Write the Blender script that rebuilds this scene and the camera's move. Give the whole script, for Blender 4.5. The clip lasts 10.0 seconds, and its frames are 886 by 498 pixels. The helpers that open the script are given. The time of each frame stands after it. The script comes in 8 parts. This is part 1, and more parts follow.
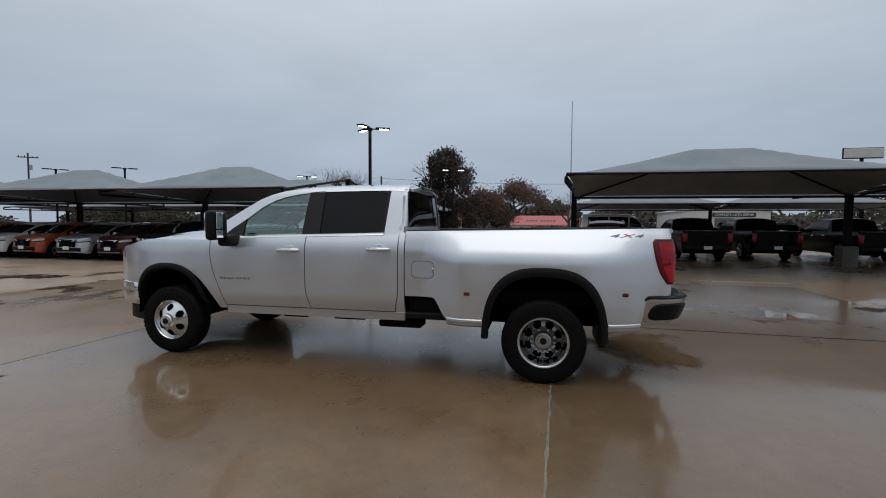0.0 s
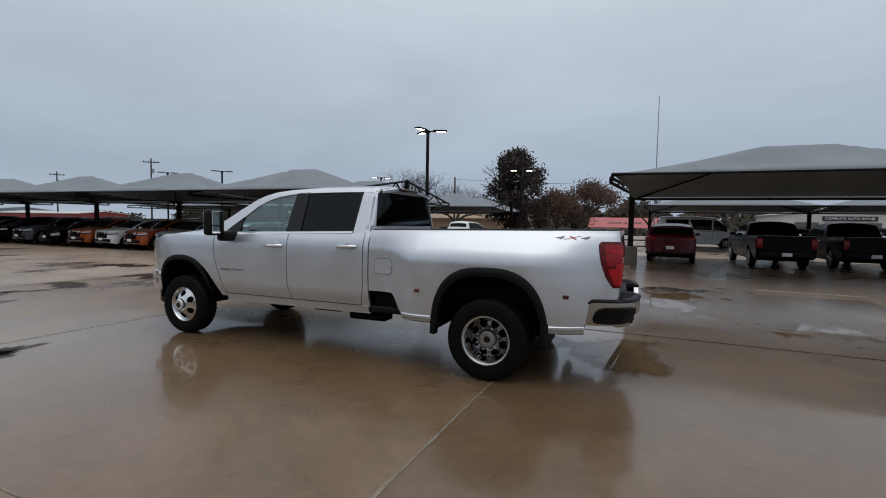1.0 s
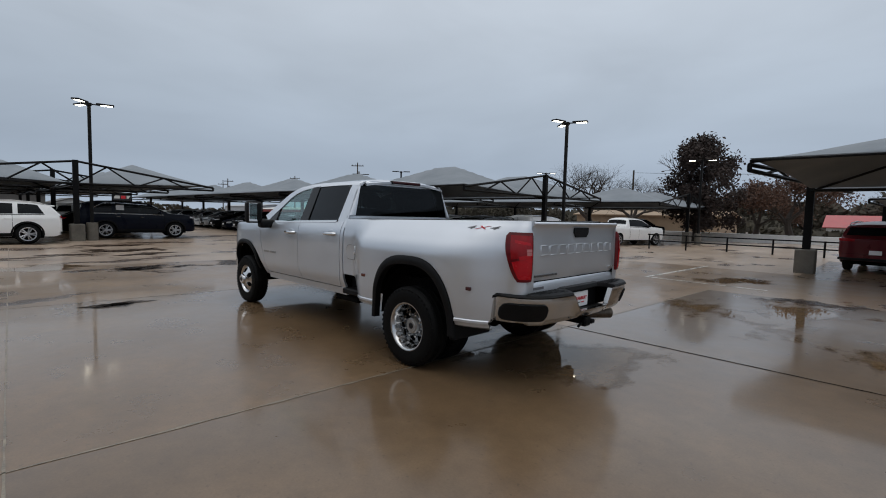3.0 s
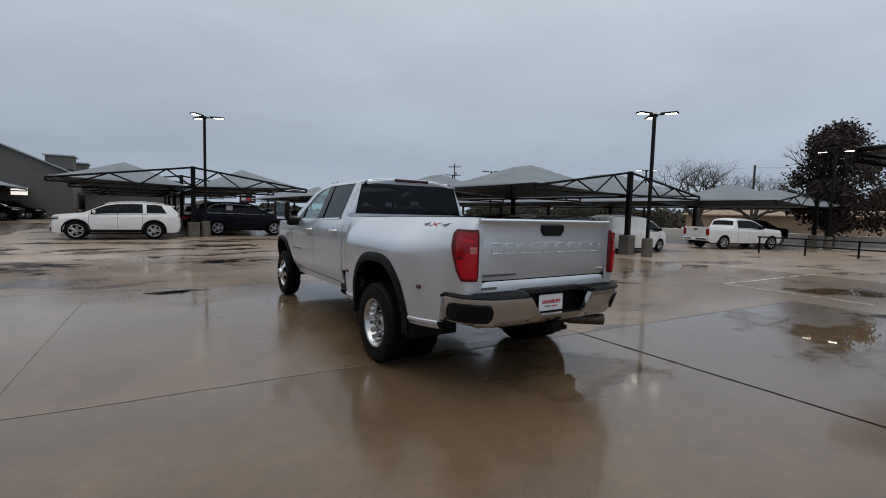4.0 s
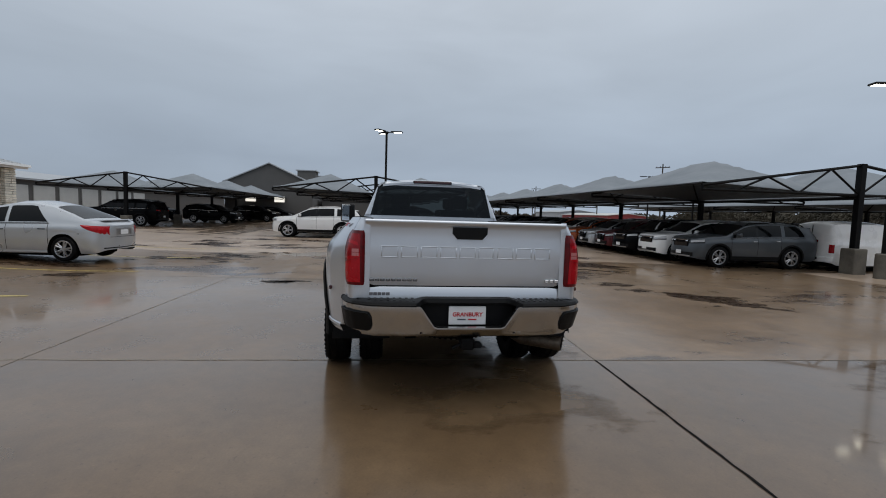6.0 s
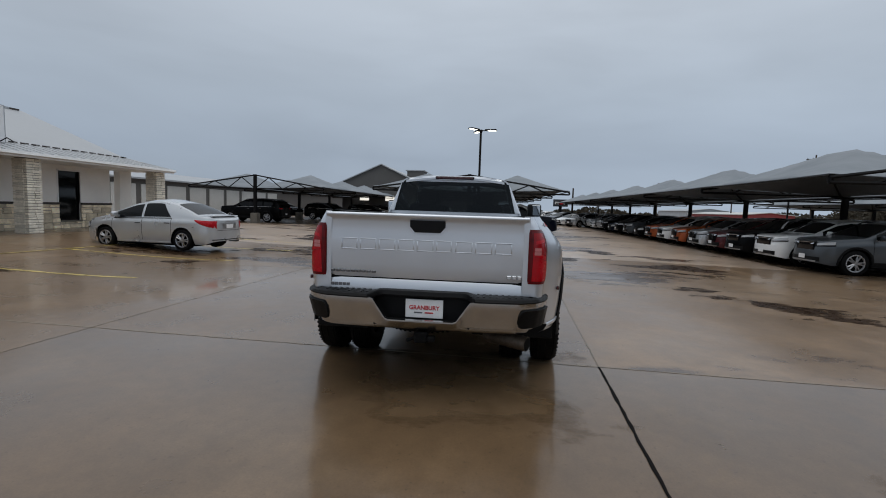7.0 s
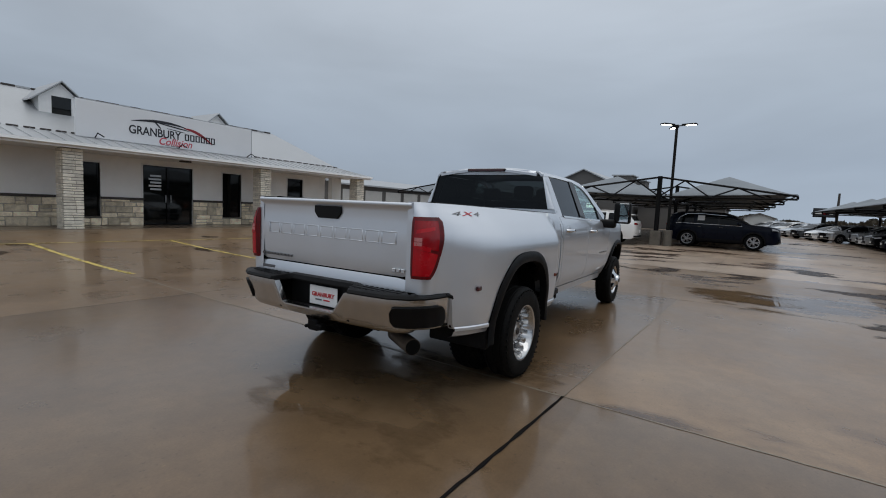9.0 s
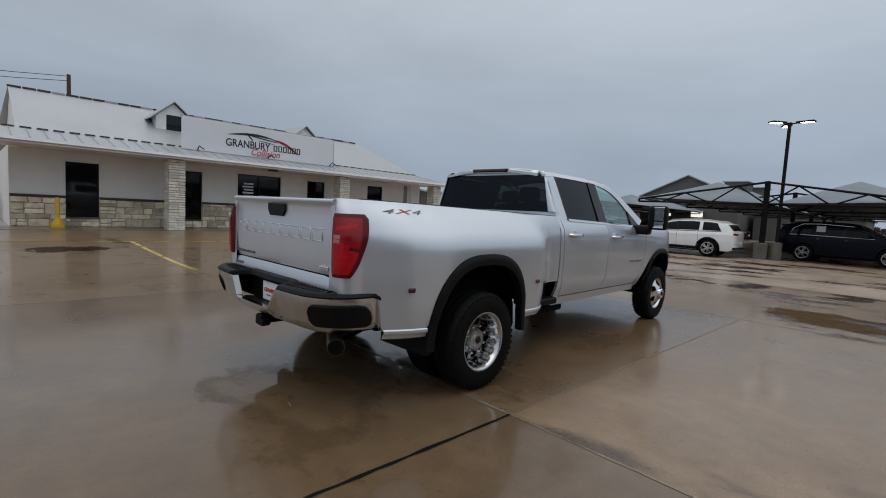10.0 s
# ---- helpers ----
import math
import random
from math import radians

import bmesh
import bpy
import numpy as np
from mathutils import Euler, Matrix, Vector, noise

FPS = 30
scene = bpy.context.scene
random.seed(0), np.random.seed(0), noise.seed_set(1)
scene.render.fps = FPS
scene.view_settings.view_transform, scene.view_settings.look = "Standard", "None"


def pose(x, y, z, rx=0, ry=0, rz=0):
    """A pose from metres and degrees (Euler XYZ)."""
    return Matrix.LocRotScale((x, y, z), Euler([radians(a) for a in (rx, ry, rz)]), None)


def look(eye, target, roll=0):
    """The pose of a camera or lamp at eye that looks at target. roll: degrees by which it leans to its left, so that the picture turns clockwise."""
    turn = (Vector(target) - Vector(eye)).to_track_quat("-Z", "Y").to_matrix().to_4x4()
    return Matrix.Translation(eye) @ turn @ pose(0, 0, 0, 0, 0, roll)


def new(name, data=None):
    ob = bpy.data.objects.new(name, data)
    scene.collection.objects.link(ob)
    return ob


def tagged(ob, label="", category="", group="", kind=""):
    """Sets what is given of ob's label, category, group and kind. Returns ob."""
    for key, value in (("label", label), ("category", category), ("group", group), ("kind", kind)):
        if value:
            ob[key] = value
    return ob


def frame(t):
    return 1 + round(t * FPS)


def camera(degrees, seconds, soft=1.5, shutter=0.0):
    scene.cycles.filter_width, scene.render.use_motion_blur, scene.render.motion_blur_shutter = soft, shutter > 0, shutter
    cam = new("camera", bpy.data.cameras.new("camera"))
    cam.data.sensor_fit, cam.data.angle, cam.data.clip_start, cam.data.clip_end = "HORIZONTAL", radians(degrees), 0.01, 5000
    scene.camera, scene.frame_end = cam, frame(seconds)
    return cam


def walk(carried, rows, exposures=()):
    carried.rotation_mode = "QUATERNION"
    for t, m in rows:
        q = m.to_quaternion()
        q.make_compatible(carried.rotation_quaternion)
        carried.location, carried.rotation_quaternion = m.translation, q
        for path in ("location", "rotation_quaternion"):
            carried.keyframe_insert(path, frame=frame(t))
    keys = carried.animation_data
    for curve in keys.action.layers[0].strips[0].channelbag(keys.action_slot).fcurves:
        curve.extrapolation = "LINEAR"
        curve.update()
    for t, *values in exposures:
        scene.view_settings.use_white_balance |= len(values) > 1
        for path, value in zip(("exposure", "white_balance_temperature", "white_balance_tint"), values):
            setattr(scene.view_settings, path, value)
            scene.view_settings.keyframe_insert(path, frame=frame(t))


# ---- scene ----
EXPOSE = 0.0
cam = camera(87.2, 10.0, soft=1.0)
PATH = [
    (0, (0.103, 0.496, 1.544), (-0.296, 2.452, 1.433), 0.3),
    (0.5, (0.756, 0.494, 1.545), (0.203, 2.413, 1.436), 0.6),
    (1, (1.453, 0.653, 1.551), (0.719, 2.51, 1.439), 1.0),
    (1.5, (2.086, 0.839, 1.548), (1.193, 2.624, 1.428), 1.2),
    (2, (2.71, 1.173, 1.543), (1.635, 2.854, 1.418), 1.5),
    (2.5, (3.238, 1.52, 1.533), (2.001, 3.087, 1.399), 1.5),
    (4, (4.53, 3.081, 1.527), (2.858, 4.169, 1.375), 1.5),
    (4.5, (4.787, 3.665, 1.534), (3.015, 4.579, 1.383), 1.5),
    (5, (5.038, 4.323, 1.538), (3.167, 5.012, 1.389), 1.4),
    (5.5, (5.14, 4.938, 1.558), (3.209, 5.434, 1.409), 1.6),
    (7, (5.189, 6.860, 1.549), (3.208, 6.654, 1.374), 1.8),
    (7.5, (5.007, 7.434, 1.534), (3.062, 7.006, 1.352), 1.9),
    (8, (4.761, 8.061, 1.511), (2.882, 7.399, 1.328), 2.3),
    (8.5, (4.455, 8.562, 1.491), (2.656, 7.707, 1.306), 2.5),
    (9, (4.062, 9.104, 1.473), (2.377, 8.041, 1.294), 2.6),
    (9.5, (3.675, 9.518, 1.457), (2.106, 8.29, 1.286), 2.7),
    (10, (3.174, 9.939, 1.451), (1.744, 8.55, 1.288), 3.0),
]
walk(cam, [(t, look(eye, target, roll)) for t, eye, target, roll in PATH], exposures=[(0.0, EXPOSE), (10.0, EXPOSE)])

# ---------------------------------------------------------------- sky and sun
world = bpy.data.worlds.new("overcast")
scene.world = world
world.use_nodes = True
wn, wl = world.node_tree.nodes, world.node_tree.links
wn.clear()
w_out = wn.new("ShaderNodeOutputWorld")
w_bg = wn.new("ShaderNodeBackground")
w_sky = wn.new("ShaderNodeTexSky")
w_sky.sky_type = "NISHITA"
w_sky.sun_disc = False
w_sky.sun_elevation = radians(70)
w_sky.sun_rotation = radians(190)
w_sky.dust_density = 4.0
w_geo = wn.new("ShaderNodeTexCoord")
w_sep = wn.new("ShaderNodeSeparateXYZ")
wl.new(w_geo.outputs["Generated"], w_sep.inputs[0])
# grey cloud deck: darker and bluer low down, paler overhead
w_ramp = wn.new("ShaderNodeValToRGB")
w_ramp.color_ramp.elements[0].position = 0.0
w_ramp.color_ramp.elements[0].color = (0.355, 0.425, 0.515, 1)
w_ramp.color_ramp.elements[1].position = 1.0
w_ramp.color_ramp.elements[1].color = (0.90, 0.94, 0.98, 1)
for pos, c in ((0.10, (0.335, 0.40, 0.49)), (0.22, (0.40, 0.465, 0.548)), (0.45, (0.53, 0.585, 0.655)), (0.70, (0.78, 0.82, 0.87))):
    el = w_ramp.color_ramp.elements.new(pos)
    el.color = (*c, 1)
wl.new(w_sep.outputs["Z"], w_ramp.inputs[0])
# flat streaks of cloud: the direction divided by its height
w_div = wn.new("ShaderNodeVectorMath")
w_div.operation = "MULTIPLY"
w_div.inputs[1].default_value = (1.0, 1.0, 3.4)
wl.new(w_geo.outputs["Generated"], w_div.inputs[0])
w_noise = wn.new("ShaderNodeTexNoise")
w_noise.inputs["Scale"].default_value = 2.0
w_noise.inputs["Detail"].default_value = 4.0
w_noise.inputs["Roughness"].default_value = 0.52
w_noise.inputs["Distortion"].default_value = 0.35
wl.new(w_div.outputs[0], w_noise.inputs["Vector"])
w_cr = wn.new("ShaderNodeMapRange")
w_cr.inputs["From Min"].default_value = 0.30
w_cr.inputs["From Max"].default_value = 0.70
w_cr.inputs["To Min"].default_value = 0.915
w_cr.inputs["To Max"].default_value = 1.08
wl.new(w_noise.outputs["Fac"], w_cr.inputs["Value"])
w_mul = wn.new("ShaderNodeVectorMath")
w_mul.operation = "SCALE"
wl.new(w_ramp.outputs["Color"], w_mul.inputs[0])
# the deck is a little thinner to the north-west
w_dot = wn.new("ShaderNodeVectorMath")
w_dot.operation = "DOT_PRODUCT"
w_dot.inputs[1].default_value = (-0.025, 0.12, 0.0)
wl.new(w_geo.outputs["Generated"], w_dot.inputs[0])
w_lean = wn.new("ShaderNodeMath")
w_lean.inputs[1].default_value = 0.955
wl.new(w_dot.outputs["Value"], w_lean.inputs[0])
w_both = wn.new("ShaderNodeMath")
w_both.operation = "MULTIPLY"
wl.new(w_cr.outputs["Result"], w_both.inputs[0])
wl.new(w_lean.outputs[0], w_both.inputs[1])
wl.new(w_both.outputs[0], w_mul.inputs["Scale"])
w_sc = wn.new("ShaderNodeVectorMath")
w_sc.operation = "SCALE"
w_sc.inputs["Scale"].default_value = 0.004
wl.new(w_sky.outputs["Color"], w_sc.inputs[0])
w_add = wn.new("ShaderNodeVectorMath")
wl.new(w_mul.outputs[0], w_add.inputs[0])
wl.new(w_sc.outputs[0], w_add.inputs[1])
wl.new(w_add.outputs[0], w_bg.inputs["Color"])
w_bg.inputs["Strength"].default_value = 1.0
wl.new(w_bg.outputs[0], w_out.inputs[0])

sun = new("sun", bpy.data.lights.new("sun", "SUN"))
sun.data.energy, sun.data.angle, sun.data.color = 0.6, radians(60), (1.0, 0.97, 0.93)
sun.matrix_world = look((0, 0, 40), (-4, 1, 0))

# ---------------------------------------------------------------- materials


def shader(name):
    mat = bpy.data.materials.new(name)
    mat.use_nodes = True
    return mat, mat.node_tree.nodes, mat.node_tree.links, mat.node_tree.nodes["Principled BSDF"]


def rgb(c):
    return (*c, 1.0)


def noise_node(n, l, scale, detail=4.0, rough=0.55, stretch=None, coord="Object"):
    tc = n.new("ShaderNodeTexCoord")
    nz = n.new("ShaderNodeTexNoise")
    nz.inputs["Scale"].default_value = scale
    nz.inputs["Detail"].default_value = detail
    nz.inputs["Roughness"].default_value = rough
    if stretch:
        mp = n.new("ShaderNodeMapping")
        mp.inputs["Scale"].default_value = stretch
        l.new(tc.outputs[coord], mp.inputs[0])
        l.new(mp.outputs[0], nz.inputs["Vector"])
    else:
        l.new(tc.outputs[coord], nz.inputs["Vector"])
    return nz.outputs["Fac"]


def ramp_node(n, l, fac, stops):
    r = n.new("ShaderNodeValToRGB")
    e = r.color_ramp.elements
    e[0].position, e[0].color = stops[0][0], rgb(stops[0][1])
    e[1].position, e[1].color = stops[-1][0], rgb(stops[-1][1])
    for p, c in stops[1:-1]:
        e.new(p).color = rgb(c)
    l.new(fac, r.inputs[0])
    return r.outputs["Color"]


def range_node(n, l, fac, a, b, lo=0.3, hi=0.7):
    m = n.new("ShaderNodeMapRange")
    m.inputs["From Min"].default_value, m.inputs["From Max"].default_value = lo, hi
    m.inputs["To Min"].default_value, m.inputs["To Max"].default_value = a, b
    l.new(fac, m.inputs["Value"])
    return m.outputs["Result"]


def bump_node(n, l, b, fac, strength, dist=0.01):
    bp = n.new("ShaderNodeBump")
    bp.inputs["Strength"].default_value = strength
    bp.inputs["Distance"].default_value = dist
    l.new(fac, bp.inputs["Height"])
    l.new(bp.outputs[0], b.inputs["Normal"])


def surface(name, col, rough=0.5, metal=0.0, vary=0.12, scale=6.0, fine=60.0, bump=0.0, coat=0.0, spread=0.08, coord="Object", random_tone=0.0, spec=0.5):
    """A painted or raw surface: tone varies at two scales, with some relief."""
    mat, n, l, b = shader(name)
    big = noise_node(n, l, scale, 4.0, 0.6, coord=coord)
    small = noise_node(n, l, fine, 3.0, 0.6, coord=coord)
    mx = n.new("ShaderNodeMath")
    mx.operation = "MULTIPLY_ADD"
    mx.inputs[1].default_value = 0.65
    l.new(big, mx.inputs[0])
    sm = n.new("ShaderNodeMath")
    sm.operation = "MULTIPLY"
    sm.inputs[1].default_value = 0.35
    l.new(small, sm.inputs[0])
    l.new(sm.outputs[0], mx.inputs[2])
    fac = mx.outputs[0]
    lo = tuple(max(0.0, c * (1 - vary)) for c in col)
    hi = tuple(min(1.0, c * (1 + vary)) for c in col)
    c_out = ramp_node(n, l, fac, ((0.36, lo), (0.5, col), (0.64, hi)))
    if random_tone:
        info = n.new("ShaderNodeObjectInfo")
        hs = n.new("ShaderNodeHueSaturation")
        l.new(range_node(n, l, info.outputs["Random"], 1 - random_tone, 1 + random_tone, 0.0, 1.0), hs.inputs["Value"])
        l.new(c_out, hs.inputs["Color"])
        c_out = hs.outputs["Color"]
    l.new(c_out, b.inputs["Base Color"])
    l.new(range_node(n, l, big, max(0.02, rough - spread), min(1.0, rough + spread)), b.inputs["Roughness"])
    b.inputs["Metallic"].default_value = metal
    b.inputs["Specular IOR Level"].default_value = spec
    b.inputs["Coat Weight"].default_value = coat
    b.inputs["Coat Roughness"].default_value = 0.04
    if bump:
        bump_node(n, l, b, small, bump)
    return mat


def car_paint(name, col, metal=0.0, rough=0.35, coat=1.0, spec=0.5):
    """Clear-coated paint under a thin film of drizzle."""
    mat, n, l, b = shader(name)
    film = noise_node(n, l, 2.0, 3.0, 0.5)
    lo = tuple(c * 0.97 for c in col)
    hi = tuple(min(1.0, c * 1.02) for c in col)
    l.new(ramp_node(n, l, film, ((0.35, lo), (0.65, hi))), b.inputs["Base Color"])
    b.inputs["Metallic"].default_value = metal
    l.new(range_node(n, l, film, rough - 0.05, rough + 0.06), b.inputs["Roughness"])
    b.inputs["Coat Weight"].default_value = coat
    b.inputs["Specular IOR Level"].default_value = spec
    l.new(range_node(n, l, film, 0.02, 0.07), b.inputs["Coat Roughness"])
    # beads of drizzle and flake
    beads = noise_node(n, l, 130.0, 3.0, 0.6)
    bp = n.new("ShaderNodeBump")
    bp.inputs["Distance"].default_value = 0.002
    bp.inputs["Strength"].default_value = 0.10
    l.new(beads, bp.inputs["Height"])
    l.new(bp.outputs[0], b.inputs["Normal"])
    return mat


def glass_dark(name, tint, sheen=0.022, rough=0.03):
    """Tinted safety glass: mirror-like film over a see-through dark body."""
    mat, n, l, b = shader(name)
    tr = n.new("ShaderNodeBsdfTransparent")
    tr.inputs[0].default_value = rgb(tint)
    gl = n.new("ShaderNodeBsdfGlossy")
    gl.inputs["Roughness"].default_value = rough
    gl.inputs["Color"].default_value = (0.9, 0.95, 1.0, 1)
    # Schlick's law: a faint sheen head-on, rising to a mirror at grazing
    lw = n.new("ShaderNodeLayerWeight")
    lw.inputs["Blend"].default_value = 0.5
    pw = n.new("ShaderNodeMath")
    pw.operation = "POWER"
    pw.inputs[1].default_value = 5.0
    l.new(lw.outputs["Facing"], pw.inputs[0])
    mx = n.new("ShaderNodeMixShader")
    l.new(range_node(n, l, pw.outputs[0], sheen, 0.9, 0.0, 1.0), mx.inputs[0])
    l.new(tr.outputs[0], mx.inputs[1])
    l.new(gl.outputs[0], mx.inputs[2])
    l.new(mx.outputs[0], n["Material Output"].inputs[0])
    return mat


def glow(name, col, strength):
    mat, n, l, b = shader(name)
    b.inputs["Base Color"].default_value = (0.9, 0.9, 0.85, 1)
    b.inputs["Emission Color"].default_value = rgb(col)
    b.inputs["Emission Strength"].default_value = strength
    return mat


def wet_concrete(name, tone, rough, film, pools, wave, grey=0.0):
    """Rain-wet brown concrete: damp grain under a thin film of water (weight, roughness), still puddles, and patches that have soaked dark."""
    mat, n, l, b = shader(name)
    stain = noise_node(n, l, 0.20, 6.0, 0.62)
    mid = noise_node(n, l, 1.1, 6.0, 0.6)
    grain = noise_node(n, l, 60.0, 4.0, 0.7)
    streak = noise_node(n, l, 7.0, 5.0, 0.65)
    fleck = noise_node(n, l, 26.0, 2.0, 0.5)
    swell = noise_node(n, l, 1.7, 2.0, 0.45)
    puddle = noise_node(n, l, 0.30, 6.0, 0.60, stretch=(0.9, 0.45, 1.0))
    soak = noise_node(n, l, 0.42, 7.0, 0.62, stretch=(0.8, 0.40, 1.0))

    def times(a, bb, fac=None):
        m = n.new("ShaderNodeMix")
        m.data_type, m.blend_type = "RGBA", "MULTIPLY"
        m.inputs[0].default_value = 1.0
        if fac is not None:
            l.new(fac, m.inputs[0])
        l.new(a, m.inputs[6])
        if isinstance(bb, tuple):
            m.inputs[7].default_value = rgb(bb)
        else:
            l.new(bb, m.inputs[7])
        return m.outputs[2]

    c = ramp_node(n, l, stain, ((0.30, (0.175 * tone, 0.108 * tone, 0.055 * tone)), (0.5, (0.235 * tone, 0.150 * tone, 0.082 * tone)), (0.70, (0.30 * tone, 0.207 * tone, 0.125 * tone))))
    c = times(c, ramp_node(n, l, mid, ((0.3, (0.78, 0.78, 0.78)), (0.7, (1.12, 1.12, 1.12)))))
    c = times(c, ramp_node(n, l, grain, ((0.3, (0.86, 0.86, 0.86)), (0.7, (1.08, 1.08, 1.08)))))
    c = times(c, ramp_node(n, l, streak, ((0.35, (0.90, 0.90, 0.90)), (0.65, (1.06, 1.06, 1.06)))))
    c = times(c, ramp_node(n, l, fleck, ((0.25, (0.72, 0.72, 0.72)), (0.34, (1.0, 1.0, 1.0)), (0.70, (1.0, 1.0, 1.0)), (0.78, (1.22, 1.20, 1.16)))))
    info = n.new("ShaderNodeObjectInfo")
    hs = n.new("ShaderNodeHueSaturation")
    hs.inputs["Saturation"].default_value = 1.0 - grey
    l.new(range_node(n, l, info.outputs["Random"], 0.90, 1.08, 0.0, 1.0), hs.inputs["Value"])
    l.new(c, hs.inputs["Color"])
    dark = range_node(n, l, soak, 0.0, 1.0, pools, pools + 0.06)
    pud = range_node(n, l, puddle, 0.0, 1.0, pools + 0.095, pools + 0.125)
    c = times(hs.outputs["Color"], (0.34, 0.29, 0.26), dark)
    c = times(c, (0.40, 0.38, 0.37), pud)
    l.new(c, b.inputs["Base Color"])
    rg = range_node(n, l, mid, rough[0], rough[1])
    wet = n.new("ShaderNodeMath")
    wet.operation = "MAXIMUM"
    l.new(pud, wet.inputs[0])
    half = n.new("ShaderNodeMath")
    half.operation = "MULTIPLY"
    half.inputs[1].default_value = 0.30
    l.new(dark, half.inputs[0])
    l.new(half.outputs[0], wet.inputs[1])
    mr = n.new("ShaderNodeMix")
    l.new(wet.outputs[0], mr.inputs[0])
    l.new(rg, mr.inputs[2])
    mr.inputs[3].default_value = 0.015
    l.new(mr.outputs[0], b.inputs["Roughness"])
    b.inputs["IOR"].default_value = 1.38
    spread = range_node(n, l, stain, film[0] - 0.15, film[0] + 0.15)
    cover = n.new("ShaderNodeMath")
    cover.operation = "MAXIMUM"
    l.new(spread, cover.inputs[0])
    l.new(wet.outputs[0], cover.inputs[1])
    l.new(cover.outputs[0], b.inputs["Coat Weight"])
    b.inputs["Coat IOR"].default_value = 1.33
    l.new(range_node(n, l, puddle, film[1] * 2.4, film[1] * 0.35, 0.40, 0.62), b.inputs["Coat Roughness"])
    b1 = n.new("ShaderNodeBump")
    b1.inputs["Distance"].default_value = 0.010
    b1.inputs["Strength"].default_value = wave
    l.new(swell, b1.inputs["Height"])
    bp = n.new("ShaderNodeBump")
    bp.inputs["Distance"].default_value = 0.004
    l.new(range_node(n, l, wet.outputs[0], 0.06, 0.0, 0.0, 1.0), bp.inputs["Strength"])
    l.new(grain, bp.inputs["Height"])
    l.new(b1.outputs[0], bp.inputs["Normal"])
    l.new(bp.outputs[0], b.inputs["Normal"])
    return mat


CONCRETE = wet_concrete("damp_concrete", 1.75, (0.30, 0.42), (0.27, 0.10), 0.54, 0.10, 0.33)
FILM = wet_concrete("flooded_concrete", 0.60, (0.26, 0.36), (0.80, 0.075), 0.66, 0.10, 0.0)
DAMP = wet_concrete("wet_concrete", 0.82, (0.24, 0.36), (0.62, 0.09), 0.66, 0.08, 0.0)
PATCHY = wet_concrete("patchy_concrete", 0.98, (0.26, 0.38), (0.44, 0.09), 0.560, 0.08, 0.04)
# the wet shop walk, and canopy shade painted on the ground
SHADED = wet_concrete("shaded_wet_concrete", 0.62, (0.24, 0.34), (0.35, 0.07), 0.66, 0.06, 0.12)


def soaked(name, low, high, rough, spec, size, soft):
    """Water in or on the concrete: islands that break up towards the edge of the patch."""
    mat, n, l, b = shader(name)
    tone = noise_node(n, l, 5.0, 5.0, 0.6)
    l.new(ramp_node(n, l, tone, ((0.3, low), (0.7, high))), b.inputs["Base Color"])
    l.new(range_node(n, l, tone, rough[0], rough[1]), b.inputs["Roughness"])
    b.inputs["IOR"].default_value = 1.33
    b.inputs["Specular IOR Level"].default_value = spec
    tc = n.new("ShaderNodeTexCoord")
    mp = n.new("ShaderNodeMapping")
    mp.inputs["Location"].default_value = (-0.5, -0.5, 0.0)
    l.new(tc.outputs["Generated"], mp.inputs[0])
    flat = n.new("ShaderNodeVectorMath")
    flat.operation = "MULTIPLY"
    flat.inputs[1].default_value = (2.0, 2.0, 0.0)
    l.new(mp.outputs[0], flat.inputs[0])
    ln = n.new("ShaderNodeVectorMath")
    ln.operation = "LENGTH"
    l.new(flat.outputs[0], ln.inputs[0])
    island = noise_node(n, l, size, 7.0, 0.62, stretch=(1.0, 0.55, 1.0))
    lim = range_node(n, l, ln.outputs["Value"], 0.36, 0.68, 0.0, 1.0)
    d = n.new("ShaderNodeMath")
    d.operation = "SUBTRACT"
    l.new(island, d.inputs[0])
    l.new(lim, d.inputs[1])
    l.new(range_node(n, l, d.outputs[0], 0.0, 0.94, 0.0, soft), b.inputs["Alpha"])
    return mat


# soaked tone, darkened further for the dark canopies that the wet patches mirror
SOAKED_SHADE = soaked("soaked_shade_concrete", (0.020, 0.011, 0.006), (0.048, 0.028, 0.016), (0.20, 0.38), 0.07, 1.2, 0.060)
POOL = soaked("standing_water", (0.120, 0.077, 0.041), (0.170, 0.112, 0.064), (0.012, 0.035), 0.62, 0.9, 0.10)
BLOCK = surface("cast_concrete", (0.125, 0.112, 0.092), 0.65, vary=0.3, scale=2.5, fine=40, bump=0.5, random_tone=0.1)
BLACK_STEEL = surface("black_steel", (0.005, 0.005, 0.0055), 0.55, vary=0.3, scale=5, fine=60, spec=0.12)
LAMP_STEEL = surface("dark_bronze_paint", (0.008, 0.0075, 0.007), 0.5, vary=0.25, spec=0.15)
LAMP_GLOW = glow("lit_lens", (1.0, 0.95, 0.78), 7.0)
YELLOW = surface("worn_yellow_paint", (0.54, 0.42, 0.11), 0.3, vary=0.35, scale=3, fine=30)
WHITE_LINE = surface("worn_white_paint", (0.5, 0.48, 0.44), 0.3, vary=0.35, scale=3, fine=30)
JOINT_DARK = surface("black_joint", (0.006, 0.005, 0.005), 0.85, vary=0.4, scale=8, spec=0.1)
JOINT_PALE = surface("sealed_joint", (0.20, 0.17, 0.13), 0.5, vary=0.4, scale=8)


